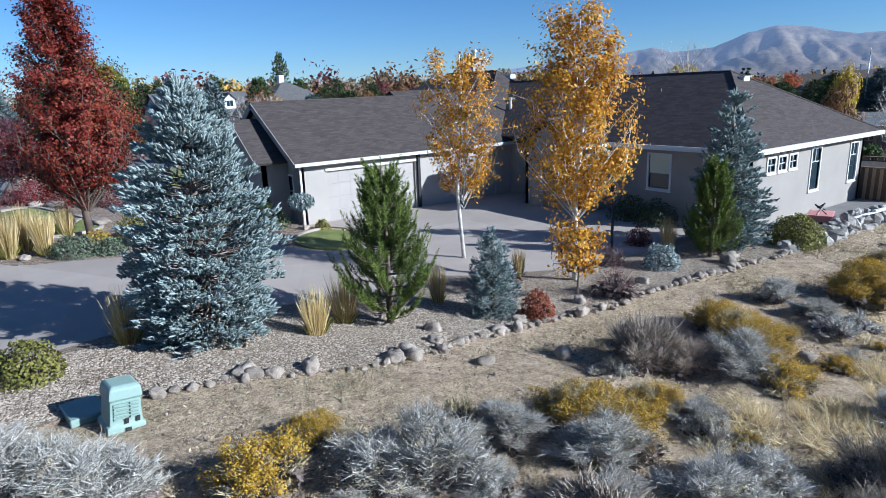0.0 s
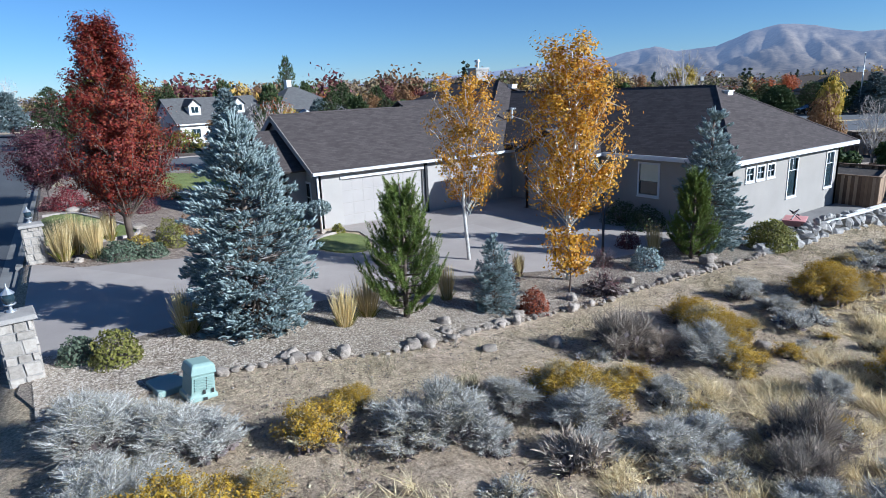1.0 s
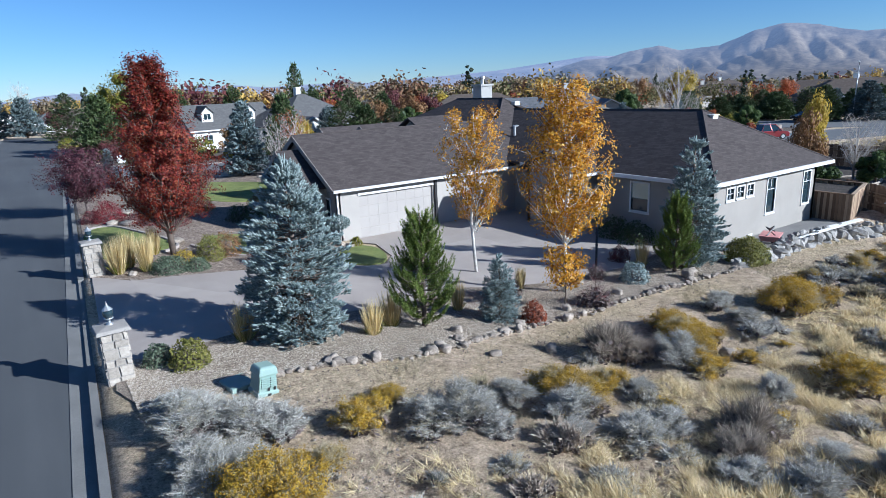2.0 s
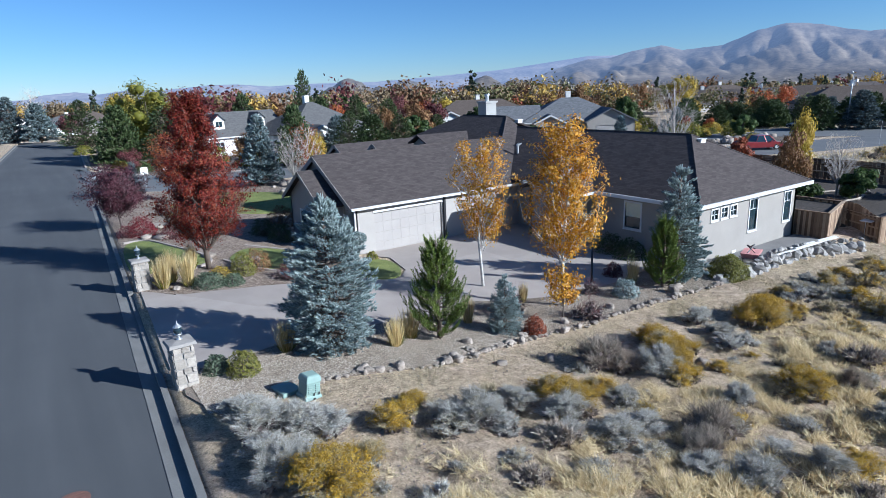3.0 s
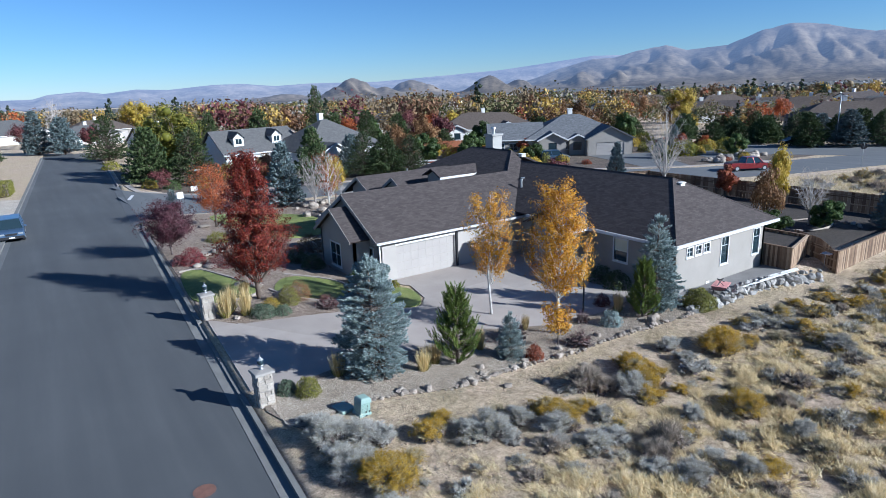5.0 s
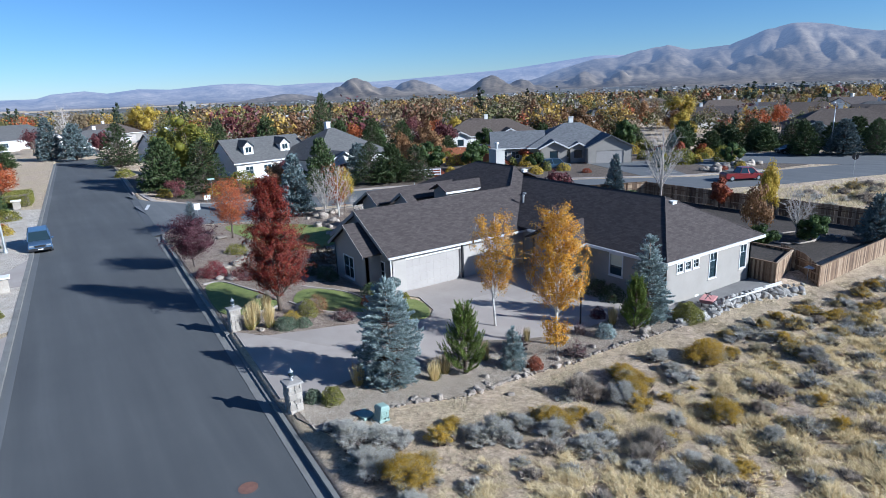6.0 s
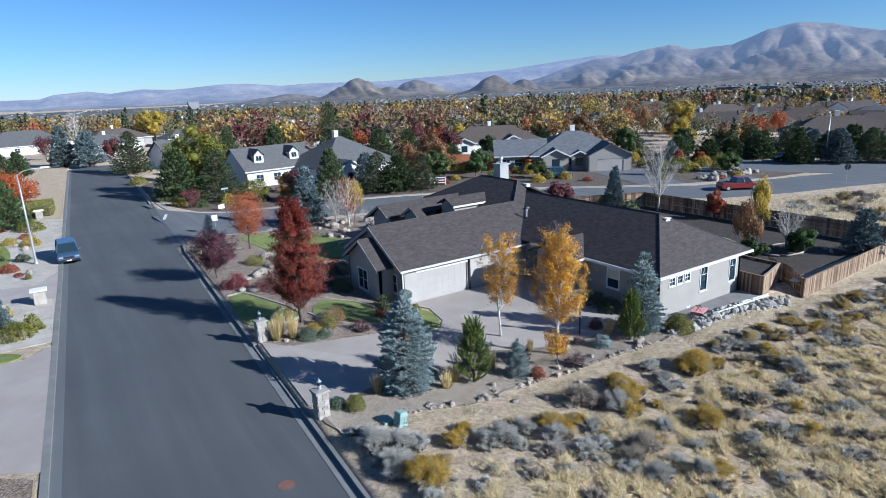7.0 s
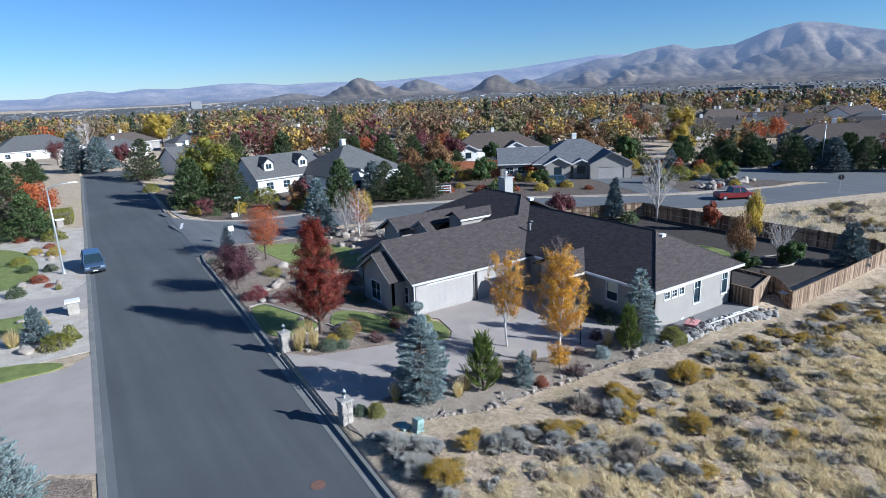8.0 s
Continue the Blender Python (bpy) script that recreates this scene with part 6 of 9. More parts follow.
# plainer brush for the farther field
FAR_SAGE = [shrub("sagebrush", P3(21.4, -10.2), 0.85, 0.7, 161, "sage", "silver-grey sagebrush among dry grass", "sagebrush", leaves=1300, leaf=0.075, stems=50, group=GS, wide=0.036, reach=(0.14, 0.34), fuzz=900),
            shrub("sagebrush", P3(17.3, -12.0), 0.9, 0.65, 162, "sage", "low pale sagebrush among dry grass", "sagebrush", leaves=1200, leaf=0.075, stems=50, group=GS, wide=0.036, reach=(0.14, 0.34), fuzz=900, tips="sage_pale", tip_share=0.4)]
FAR_RABBIT = [shrub("rabbitbrush", P3(24.8, -7.0), 0.85, 0.8, 163, "sage_pale", "rabbitbrush with clusters of yellow flowers", "rabbitbrush", leaves=1000, leaf=0.075, stems=40, tips="rabbit", tip_share=0.75, group=GR, wide=0.036, reach=(0.14, 0.34)),
              shrub("rabbitbrush", P3(27.2, -6.4), 0.8, 0.8, 164, "sage_pale", "rabbitbrush with fading yellow tips", "rabbitbrush", leaves=1100, leaf=0.075, stems=40, tips="rabbit", tip_share=0.3, group=GR, wide=0.036, reach=(0.14, 0.34), fuzz=2400)]
FAR_BROWN = [shrub("bitterbrush", P3(19.0, -9.6), 0.9, 0.8, 165, "twig_leaf", "dry grey-brown brush among grass", "brush", leaves=1300, leaf=0.06, stems=90, group=GB, wide=0.036, reach=(0.14, 0.34)),
             shrub("bitterbrush", P3(14.6, -12.6), 0.8, 0.65, 166, "sage_pale", "low tan brush among grass", "brush", leaves=1200, leaf=0.06, stems=90, group=GB, wide=0.034, reach=(0.14, 0.34), fuzz=400)]
scatter(SAGE, [(7.3, -5.9, 0.75), (7.2, -7.8, 0.8), (8.3, -8.4, 0.95), (12.9, -6.2, 0.9), (13.2, -8.7, 0.85), (11.2, -10.8, 0.75), (9.5, -11.2, 0.8), (8.8, -10.4, 0.8), (15.3, -11.6, 0.9), (11.5, -11.9, 0.65),
               (24.6, -6.6, 0.95), (17.3, -5.6, 0.8), (23.8, -9.0, 0.9), (6.0, -6.9, 0.7), (1.0, -7.9, 0.7)], "sagebrush in the field")
scatter(FAR_SAGE, [(6.6, -9.3, 0.7), (5.4, -8.0, 0.55), (16.6, -6.3, 0.8), (9.9, -7.4, 0.65), (18.8, -8.6, 0.7), (19.6, -11.0, 0.8), (22, -12.5, 0.9), (26.5, -8.2, 0.8), (28.4, -6.4, 0.8), (30.6, -9.3, 0.9), (14.0, -13.9, 0.8), (17.8, -14.5, 0.9),
               (7.6, -12.7, 0.7), (33.5, -6.8, 0.7), (34, -11, 0.9), (25, -15, 0.9), (12.6, -16, 0.9), (29, -13, 0.9), (38, -8, 0.9), (42, -6.4, 0.8)], "sagebrush in the field")
scatter(RABBIT, [(14.8, -4.7, 0.95), (15.0, -5.7, 0.9), (9.9, -6.2, 0.7), (20.0, -5.8, 0.95), (20.9, -6.5, 0.9), (22.9, -4.9, 0.85), (15.3, -9.5, 0.95), (12.2, -12.2, 0.8), (25.5, -5.5, 1.0), (13.9, -5.9, 0.8)], "rabbitbrush in the field")
scatter(FAR_RABBIT, [(28.0, -5.0, 0.9), (31.0, -5.6, 0.8), (36.5, -6.0, 0.9), (27.4, -11.2, 0.8), (18.5, -12.8, 0.85), (21.5, -8.2, 0.7), (40, -7.5, 0.9), (46, -5.6, 0.9), (32.5, -8.0, 0.8), (23.0, -14.6, 0.8)], "rabbitbrush in the field")
scatter(SAGE, [(2.0, -4.3, 1.0), (0.9, -2.3, 0.7), (0.95, -4.9, 0.9), (0.8, -5.8, 0.75), (1.3, -2.6, 0.6), (1.4, -5.3, 0.85), (8.0, -6.9, 0.8), (9.0, -8.5, 1.0), (17.7, -4.4, 0.9), (5.7, -6.4, 0.95), (10.3, -6.9, 0.8)], "sagebrush in the field")
scatter(RABBIT, [(8.6, -6.3, 1.0), (13.1, -6.9, 1.05), (14.3, -5.3, 1.1), (19.5, -5.8, 1.0), (10.2, -6.4, 0.7), (2.6, -6.3, 0.8), (4.8, -4.6, 0.45)], "rabbitbrush in the field")
_r = np.random.default_rng(91)
for _src, _n, _g in ((FAR_RABBIT, 30, GR), (FAR_SAGE, 30, GS), (FAR_BROWN, 16, GB)):
    scatter(_src, [(float(x), float(-5.0 - 0.03 * (x - 24) - 3.2 * q ** 1.6), float(z)) for x, q, z in zip(_r.uniform(22, 53, _n), _r.random(_n), _r.uniform(0.55, 1.05, _n))], _g)
scatter(BROWN, [(12.2, -5.4, 0.8), (12.5, -4.2, 0.6), (9.6, -9.9, 0.7), (16.9, -10.2, 0.6)], "dry brush in the field")


# ---- field grass, one spread of stuff ----
def build_grass():
    rng = np.random.default_rng(5)
    n = 120000
    x, y = rng.uniform(-0.2, 60, n), rng.uniform(-34, -2.6, n)
    patch = 0.5 + 0.5 * np.sin(0.55 * x + 1.3) * np.sin(0.5 * y + 0.4 * x) + 0.35 * np.sin(1.7 * x - 1.1 * y)
    bunch = np.sin(2.3 * x + 1.1 * np.sin(1.4 * y)) * np.sin(2.6 * y + 1.3 * np.sin(1.2 * x)) + 0.5 * np.sin(4.7 * x + 2.0 * y) * np.sin(4.1 * y - 1.7 * x)
    dens = (0.98 * smooth(-5.6, -8.4, y - 0.12 * (x - 14) * (x < 14) + 0.04 * (x - 14) * (x > 14) - 0.6 * np.sin(x * 0.7))) * np.clip(patch + 0.35, 0.05, 1) * (0.2 + 0.8 * smooth(-0.4, 0.4, bunch))
    keep = (rng.random(n) < dens) & (x > kerb_x(y) + 0.5) & ~((y > -4.6) & (x > 34))
    x, y, bunch = x[keep], y[keep], bunch[keep]
    m = len(x)
    k = 17
    near = 0.4 + 0.6 * smooth(-5, -9, y)
    hh = 0.36 * near * rng.uniform(0.5, 1.25, m) * (0.55 + 0.45 * smooth(-0.2, 0.9, bunch))
    B = np.stack([x, y, ground_z(x, y)], 1)
    base = np.repeat(B, k, 0) + rng.normal(0, 0.05, (m * k, 3)) * [1, 1, 0]
    lean = rng.normal(0, 0.13, (m * k, 3)) * [1, 1, 0] + np.repeat(rng.normal(0, 0.08, (m, 3)) * [1, 1, 0], k, 0) + [-0.05, 0.03, 0]
    tip = base + lean + np.repeat(hh, k)[:, None] * rng.uniform(0.6, 1.2, (m * k, 1)) * [0, 0, 1]
    ob = new("field_grass", mesh_np("field_grass", *blades(base, tip, np.repeat(np.where((y > -10.5) & (x < 18), 0.015, 0.036), k), rng), M["cheat"]))
    tagged(ob, "dry straw-coloured wild grass across the field", "grass", kind="stuff")
    # short dead tufts and litter on the bare earth
    n = 14000
    x, y = rng.uniform(0.2, 34, n), rng.uniform(-9.5, -2.4, n)
    B = np.stack([x, y, ground_z(x, y)], 1)
    base = np.repeat(B, 5, 0) + rng.normal(0, 0.05, (n * 5, 3)) * [1, 1, 0]
    tip = base + rng.normal(0, 0.035, (n * 5, 3)) * [1, 1, 0] + rng.uniform(0.005, 0.035, (n * 5, 1)) * [0, 0, 1]
    ob = new("ground_litter", mesh_np("ground_litter", *blades(base, tip, 0.008, rng), M["sage_pale"]))
    tagged(ob, "short dead grass and litter on bare earth", "grass", kind="stuff")


build_grass()


def build_bare_earth():
    """Clods, small stones and low dead tufts on the trodden strip beside the bed."""
    rng = np.random.default_rng(15)
    n = 2600
    x, y = rng.uniform(0.6, 34, n), -2.5 - 5.5 * rng.random(n) ** 0.9
    r = 0.008 + 0.022 * rng.random(n) ** 3
    C = np.stack([x, y, ground_z(x, y) + 0.01], 1)
    tagged(new("earth_clods", mesh_np("earth_clods", *ball_quads(C, r, rng, 0.3), M["rock"])), "small stones and clods on bare earth", "stones", kind="stuff")
    for n, size, tone, label in ((9000, 0.045, "twig", "dark bark flakes and droppings of brush on bare earth"), (7000, 0.05, "sage_pale", "pale dry leaf litter on bare earth")):
        x, y = rng.uniform(0.6, 40, n), -2.4 - 6.5 * rng.random(n)
        keep = np.sin(1.7 * x + 1.1 * np.sin(2.1 * y)) * np.sin(1.9 * y + 1.3 * np.sin(1.1 * x)) + rng.normal(0, 0.45, n) > 0
        x, y = x[keep], y[keep]
        C = np.stack([x, y, ground_z(x, y) + 0.03], 1)
        tagged(new("ground_flakes", mesh_np("ground_flakes", *leaf_quads(C, size, rng, long=1.5, normal=np.array([0, 0, 1.0]) + rng.normal(0, 0.5, C.shape)), M[tone])), label, "litter", kind="stuff")
    n = 16000
    x, y = rng.uniform(0.6, 40, n), rng.uniform(-9, -2.5, n)
    patch = np.sin(1.1 * x + 0.8 * np.sin(1.3 * y)) * np.sin(1.5 * y + 0.9 * np.sin(0.8 * x)) + 0.4 * np.sin(3.1 * x - 2.3 * y)
    k = rng.random(n) < smooth(0.0, 0.7, patch)
    x, y = x[k], y[k]
    m = len(x)
    base = np.repeat(np.stack([x, y, ground_z(x, y)], 1), 8, 0) + rng.normal(0, 0.05, (m * 8, 3)) * [1, 1, 0]
    tip = base + rng.normal(0, 0.05, (m * 8, 3)) * [1, 1, 0] + rng.uniform(0.02, 0.13, (m * 8, 1)) * [0, 0, 1]
    tagged(new("low_dead_grass", mesh_np("low_dead_grass", *blades(base, tip, 0.009, rng), M["sage_pale"])), "low dead grass in patches on bare earth", "grass", kind="stuff")


build_bare_earth()


def scatter_brush():
    """Smaller brush strewn between the larger."""
    rng = np.random.default_rng(77)
    for src, n, grp in ((FAR_SAGE, 130, GS), (FAR_RABBIT, 60, GR), (FAR_BROWN, 150, GB)):
        spots = []
        while len(spots) < n:
            x, y = rng.uniform(1.5, 50), rng.uniform(-30, -4.6)
            if rng.random() < 0.25 + 0.75 * float(smooth(-5, -9, y)) and not (x < 8 and y < -13) and not (y > -6 and x > 33):
                spots.append((float(x), float(y), float(rng.uniform(0.3, 0.85))))
        scatter(src, spots, grp)


scatter_brush()


# ---- rocks ----
def rock_mesh(seed, material, flat=0.75, detail=3, rounded=True):
    bm = bmesh.new()
    bmesh.ops.create_icosphere(bm, subdivisions=detail, radius=0.5)
    off = Vector((seed * 3.7, seed * 1.9, seed * 5.3))
    for v in bm.verts:
        d = v.co.normalized()
        k = 1 + 0.42 * noise.noise(d * 1.2 + off) + 0.22 * noise.noise(d * 2.6 + off) + 0.08 * noise.noise(d * 6 + off)
        c = d * 0.5 * k
        c.x = max(-0.43, min(0.43, c.x))
        v.co = Vector((c.x, c.y * 0.85, c.z * flat))
    for f in bm.faces:
        f.smooth = rounded
    me = bpy.data.meshes.new("boulder")
    bm.to_mesh(me)
    bm.free()
    me.materials.append(material)
    return me


ROCKS = [rock_mesh(k, M["rock"], 0.6 + 0.1 * (k % 4)) for k in range(6)]
GREYS = [rock_mesh(k + 9, M["rock_grey"], 0.75 + 0.08 * (k % 3), 1, False) for k in range(7)]
rr = random.Random(4)


def boulder(x, y, size, meshes, label, group, dz=0.0, tall=1.0, z=None):
    ob = new("boulder", meshes[rr.randrange(len(meshes))])
    base = gz(x, y) if z is None else z
    ob.matrix_basis = pose(x, y, base + size * 0.22 * tall + dz, rr.uniform(-12, 12), rr.uniform(-12, 12), rr.uniform(0, 360)) @ Matrix.Diagonal((size * rr.uniform(0.9, 1.25), size * rr.uniform(0.8, 1.05), size * tall * rr.uniform(0.8, 1.1), 1))
    return tagged(ob, label, "rock", group)


def along(path, spacing):
    out = []
    for (x0, y0), (x1, y1) in zip(path, path[1:]):
        n = max(1, int(math.hypot(x1 - x0, y1 - y0) / spacing))
        out += [(x0 + (x1 - x0) * k / n, y0 + (y1 - y0) * k / n) for k in range(n)]
    return out


BORDER = [(3.35, -2.05), (4.6, -2.15), (5.7, -2.5), (6.6, -2.65), (7.4, -2.62), (8.5, -2.4), (9.8, -2.15), (11.1, -1.95), (12.7, -1.85), (14, -2.1), (15.7, -2.0), (17.6, -2.2), (20, -2.35), (22.5, -2.5)]
for x, y in along(BORDER, 0.24):
    boulder(x + rr.uniform(-0.07, 0.07), y + rr.uniform(-0.09, 0.09), rr.choice((0.13, 0.16, 0.20, 0.23, 0.27, 0.34)), ROCKS, "rounded tan and grey river boulder edging the gravel bed", "boulders edging the bed")
for x, y, s in ((4.7, -2.0, 0.58), (5.75, -2.35, 0.5), (7.3, -2.5, 0.6), (7.75, -2.35, 0.6), (8.6, -2.0, 0.5), (9.0, -1.35, 0.6), (10.4, -1.9, 0.5), (11.3, -1.6, 0.5), (13.0, -2.0, 0.6), (13.6, -1.4, 0.5), (16.2, -1.4, 0.55), (19.7, -1.9, 0.75), (20.4, -1.6, 0.6), (16.0, 0.3, 0.5), (2.6, -1.85, 0.35)):
    boulder(x, y, s * 0.72, ROCKS, "large rounded boulder in the gravel bed", "boulders edging the bed")
for x, y, s in ((8.9, -3.3, 0.4), (10.6, -3.7, 0.5), (13.4, -3.2, 0.3), (14.6, -6.6, 0.45), (16.2, -4.3, 0.25), (11.4, -6.9, 0.3)):
    boulder(x, y, s, ROCKS, "weathered stone half sunk in the field", "stones in the field", -0.06)
# the front garden's boulders
for x, y, s, t in ((4.5, 14.6, 0.9, 0.6), (3.6, 15.4, 0.7, 0.6), (5.2, 11.9, 0.9, 0.9), (4.7, 11.4, 0.7, 0.8), (5.5, 12.6, 0.8, 0.9), (3.7, 24.0, 1.1, 0.6), (4.8, 24.6, 1.2, 0.6), (7.8, 31.4, 1.3, 0.8), (2.6, 21.2, 0.6, 0.6), (3.3, 20.6, 0.9, 0.5),
                   (2.8, 36.6, 0.8, 0.8), (6.8, 27.5, 0.9, 0.7), (5.6, 26.0, 1.0, 0.6), (6.4, 35.6, 1.0, 0.6), (11.6, 12.1, 0.5, 0.8), (2.2, 31.8, 0.6, 0.8), (6.2, 12.9, 0.7, 0.8), (2.9, 10.4, 0.4, 0.8), (1.9, 9.6, 0.4, 0.8), (1.2, 0.95, 0.55, 0.7)):
    boulder(x, y, s, ROCKS, "pale tan landscape boulder in the front garden", "garden boulders", 0.0, t)
for x, y, s in ((-13.8, 39.5, 0.9), (-10.9, 38.5, 0.6), (-12.6, 21.6, 0.8), (-13.4, 21.4, 0.9), (-10.9, 21.2, 0.5), (-11.2, 49.5, 0.7), (-12.0, 52.0, 0.6), (-10.6, 57.0, 0.8), (-12.7, 28.4, 0.9), (-13.8, 28.6, 0.6)):
    boulder(x, y, s, ROCKS, "pale boulder in the garden across the road", "boulders across the road")
for k in range(30):
    boulder(rr.uniform(74, 88), rr.uniform(29.5, 33), rr.uniform(0.7, 1.3), ROCKS, "pale boulder of a planted bank", "bank boulders")
for k in range(26):
    boulder(rr.uniform(16, 24), rr.uniform(33, 44), rr.uniform(0.5, 1.1), ROCKS, "pale boulder on the stony bank", "stony bank boulders")

# dry-stacked wall below the patio
WALL = [(22.6, -2.35), (24.2, -2.75), (26.4, -2.55), (28.4, -2.5), (30.4, -2.6), (32.2, -2.9), (33.6, -3.3), (34.5, -3.7)]
stack = thing("retaining_wall", (28.4, -2.6, gz(28.4, -2.6)), "dry-stacked retaining wall of rounded grey boulders", "stone wall", kind="structure")
for k, (x, y) in enumerate(along(WALL, 0.36)):
    rise = 0.35 + 0.75 * float(smooth(22.6, 27, x))
    for lv in range(3):
        ob = new("stone", GREYS[rr.randrange(len(GREYS))])
        ob.parent = stack
        sz = rr.uniform(0.5, 0.78) if lv < 2 else rr.uniform(0.25, 0.45)
        z0 = float(ground_z(x, -6.0))
        ob.matrix_basis = stack.matrix_basis.inverted() @ (pose(x + rr.uniform(-0.15, 0.15), y + 0.12 * lv + rr.uniform(-0.1, 0.1), z0 + 0.08 + rise * 0.3 * lv, rr.uniform(-40, 40), rr.uniform(-40, 40), rr.uniform(0, 360)) @ Matrix.Diagonal((sz * rr.uniform(0.9, 1.3), sz * 0.8, sz * rr.uniform(0.7, 1.1), 1)))
sheet("patio", [(24.0, -0.16), (33.3, -0.16), (33.3, -2.2), (34.0, -3.2), (32.2, -2.65), (30.4, -2.35), (28.4, -2.2), (26.4, -2.2), (24.4, -2.3)], 0.06, M["patio"], "grey patio along the house wall", "patio", 1.0)

# white boards lying on the wall, and a pink wheelbarrow
for k, (x0, y0, x1, y1, z) in enumerate(((27.2, -2.3, 31.6, -2.55, 0.14), (28.2, -2.05, 33.0, -2.5, 0.17), (28.8, -2.45, 32.6, -2.75, 0.22))):
    d = Vector((x1 - x0, y1 - y0, 0))
    ln = d.length
    me = bevelled(mesh_list("plank", [box((0, -0.07, 0), (ln, 0.07, 0.05))], M["board"]), 0.008)
    ob = new("plank", me)
    ob.matrix_basis = pose(x0, y0, gz(28, -1.0) + z + 0.2, 0, 0, math.degrees(math.atan2(d.y, d.x)))
    tagged(ob, "long white board lying on the stone wall", "plank", "boards on the stone wall")


def build_wheelbarrow():
    W = thing("wheelbarrow", (26.0, -1.75, gz(26, -1.0) + 0.07), "faded pink wheelbarrow with dark handles on the patio", "wheelbarrow", turn=20)
    tray = [(-0.45, -0.32, 0.35), (0.5, -0.32, 0.30), (0.5, 0.32, 0.30), (-0.45, 0.32, 0.35), (-0.6, -0.42, 0.62), (0.75, -0.42, 0.58), (0.75, 0.42, 0.58), (-0.6, 0.42, 0.62)]
    part("tray", bevelled(mesh_list("tray", [(tray, [(0, 3, 2, 1), (0, 1, 5, 4), (1, 2, 6, 5), (2, 3, 7, 6), (3, 0, 4, 7), (4, 5, 6, 7)])], M["pink"]), 0.03, 2), W)
    part("wheel", mesh_list("wheel", [tube([(0.85, -0.05, 0.2), (0.85, 0.05, 0.2)], [0.2, 0.2], 16)], M["rubber"]), W)
    for s in (-1, 1):
        part("handle", mesh_list("handle", [tube([(0.85, s * 0.1, 0.2), (-0.4, s * 0.3, 0.33), (-1.15, s * 0.34, 0.62)], [0.02, 0.02, 0.02], 8)], M["dark_metal"]), W)
        part("leg", mesh_list("leg", [tube([(-0.35, s * 0.28, 0.34), (-0.45, s * 0.3, 0.0)], [0.018, 0.018], 8)], M["dark_metal"]), W)
    part("load", mesh_list("load", [tube([(-0.4, 0.1, 0.62), (0.1, -0.1, 0.95), (0.5, 0.15, 0.7)], [0.03, 0.03, 0.03], 6), tube([(-0.2, -0.2, 0.6), (0.0, 0.2, 0.9), (0.4, -0.1, 0.66)], [0.025, 0.03, 0.025], 6)], M["dark_metal"]), W, "dark garden tools in the tray")


build_wheelbarrow()


# ---- pebbles of the gravel bed ----
def build_pebbles():
    rng = np.random.default_rng(8)
    n = 60000
    x, y = 0.3 + 23.7 * rng.random(n) ** 1.3, rng.uniform(-2.6, 1.0, n)
    edge = np.interp(x, [p[0] for p in BORDER], [p[1] for p in BORDER], left=-2.1)
    far = np.interp(x, [0.3, 1.2, 6.3, 8.7, 12, 13.8, 18.9, 24], [1.4, 0.5, 0.8, 1.4, 2.7, 1.7, 0.5, 0.2])
    keep = (y > edge) & (y < far)
    x, y = x[keep], y[keep]
    m = len(x)
    r = rng.uniform(0.012, 0.025, m)[:, None]
    a = rng.uniform(0, np.pi, m)
    ux = np.stack([np.cos(a), np.sin(a), 0 * a], 1) * r * rng.uniform(0.9, 1.5, (m, 1))
    uy = np.stack([-np.sin(a), np.cos(a), 0 * a], 1) * r
    uz = np.array([0, 0, 1.0]) * r * 0.5
    c = np.stack([x, y, ground_z(x, y) + 0.055 + r[:, 0] * 0.3], 1)
    V = np.stack([c + ux, c + uy, c - ux, c - uy, c + uz + 0.3 * ux, c + uz - 0.3 * ux], 1).reshape(-1, 3)
    o = np.arange(m)[:, None] * 6
    tri = [(0, 1, 4), (3, 0, 4), (1, 2, 5), (2, 3, 5), (1, 5, 4), (3, 4, 5)]
    F = np.concatenate([o + list(t) for t in tri])
    ob = new("pebble_cover", mesh_np("pebble_cover", V, F, pebble_mat, True))
    tagged(ob, "loose tan, cream and grey river pebbles", "gravel", kind="stuff")


pebble_mat = leaf_mat("river_pebbles", [(0.16, 0.125, 0.095), (0.34, 0.275, 0.21), (0.47, 0.395, 0.315), (0.66, 0.59, 0.50)], 0.0, 0.75, 0)
build_pebbles()


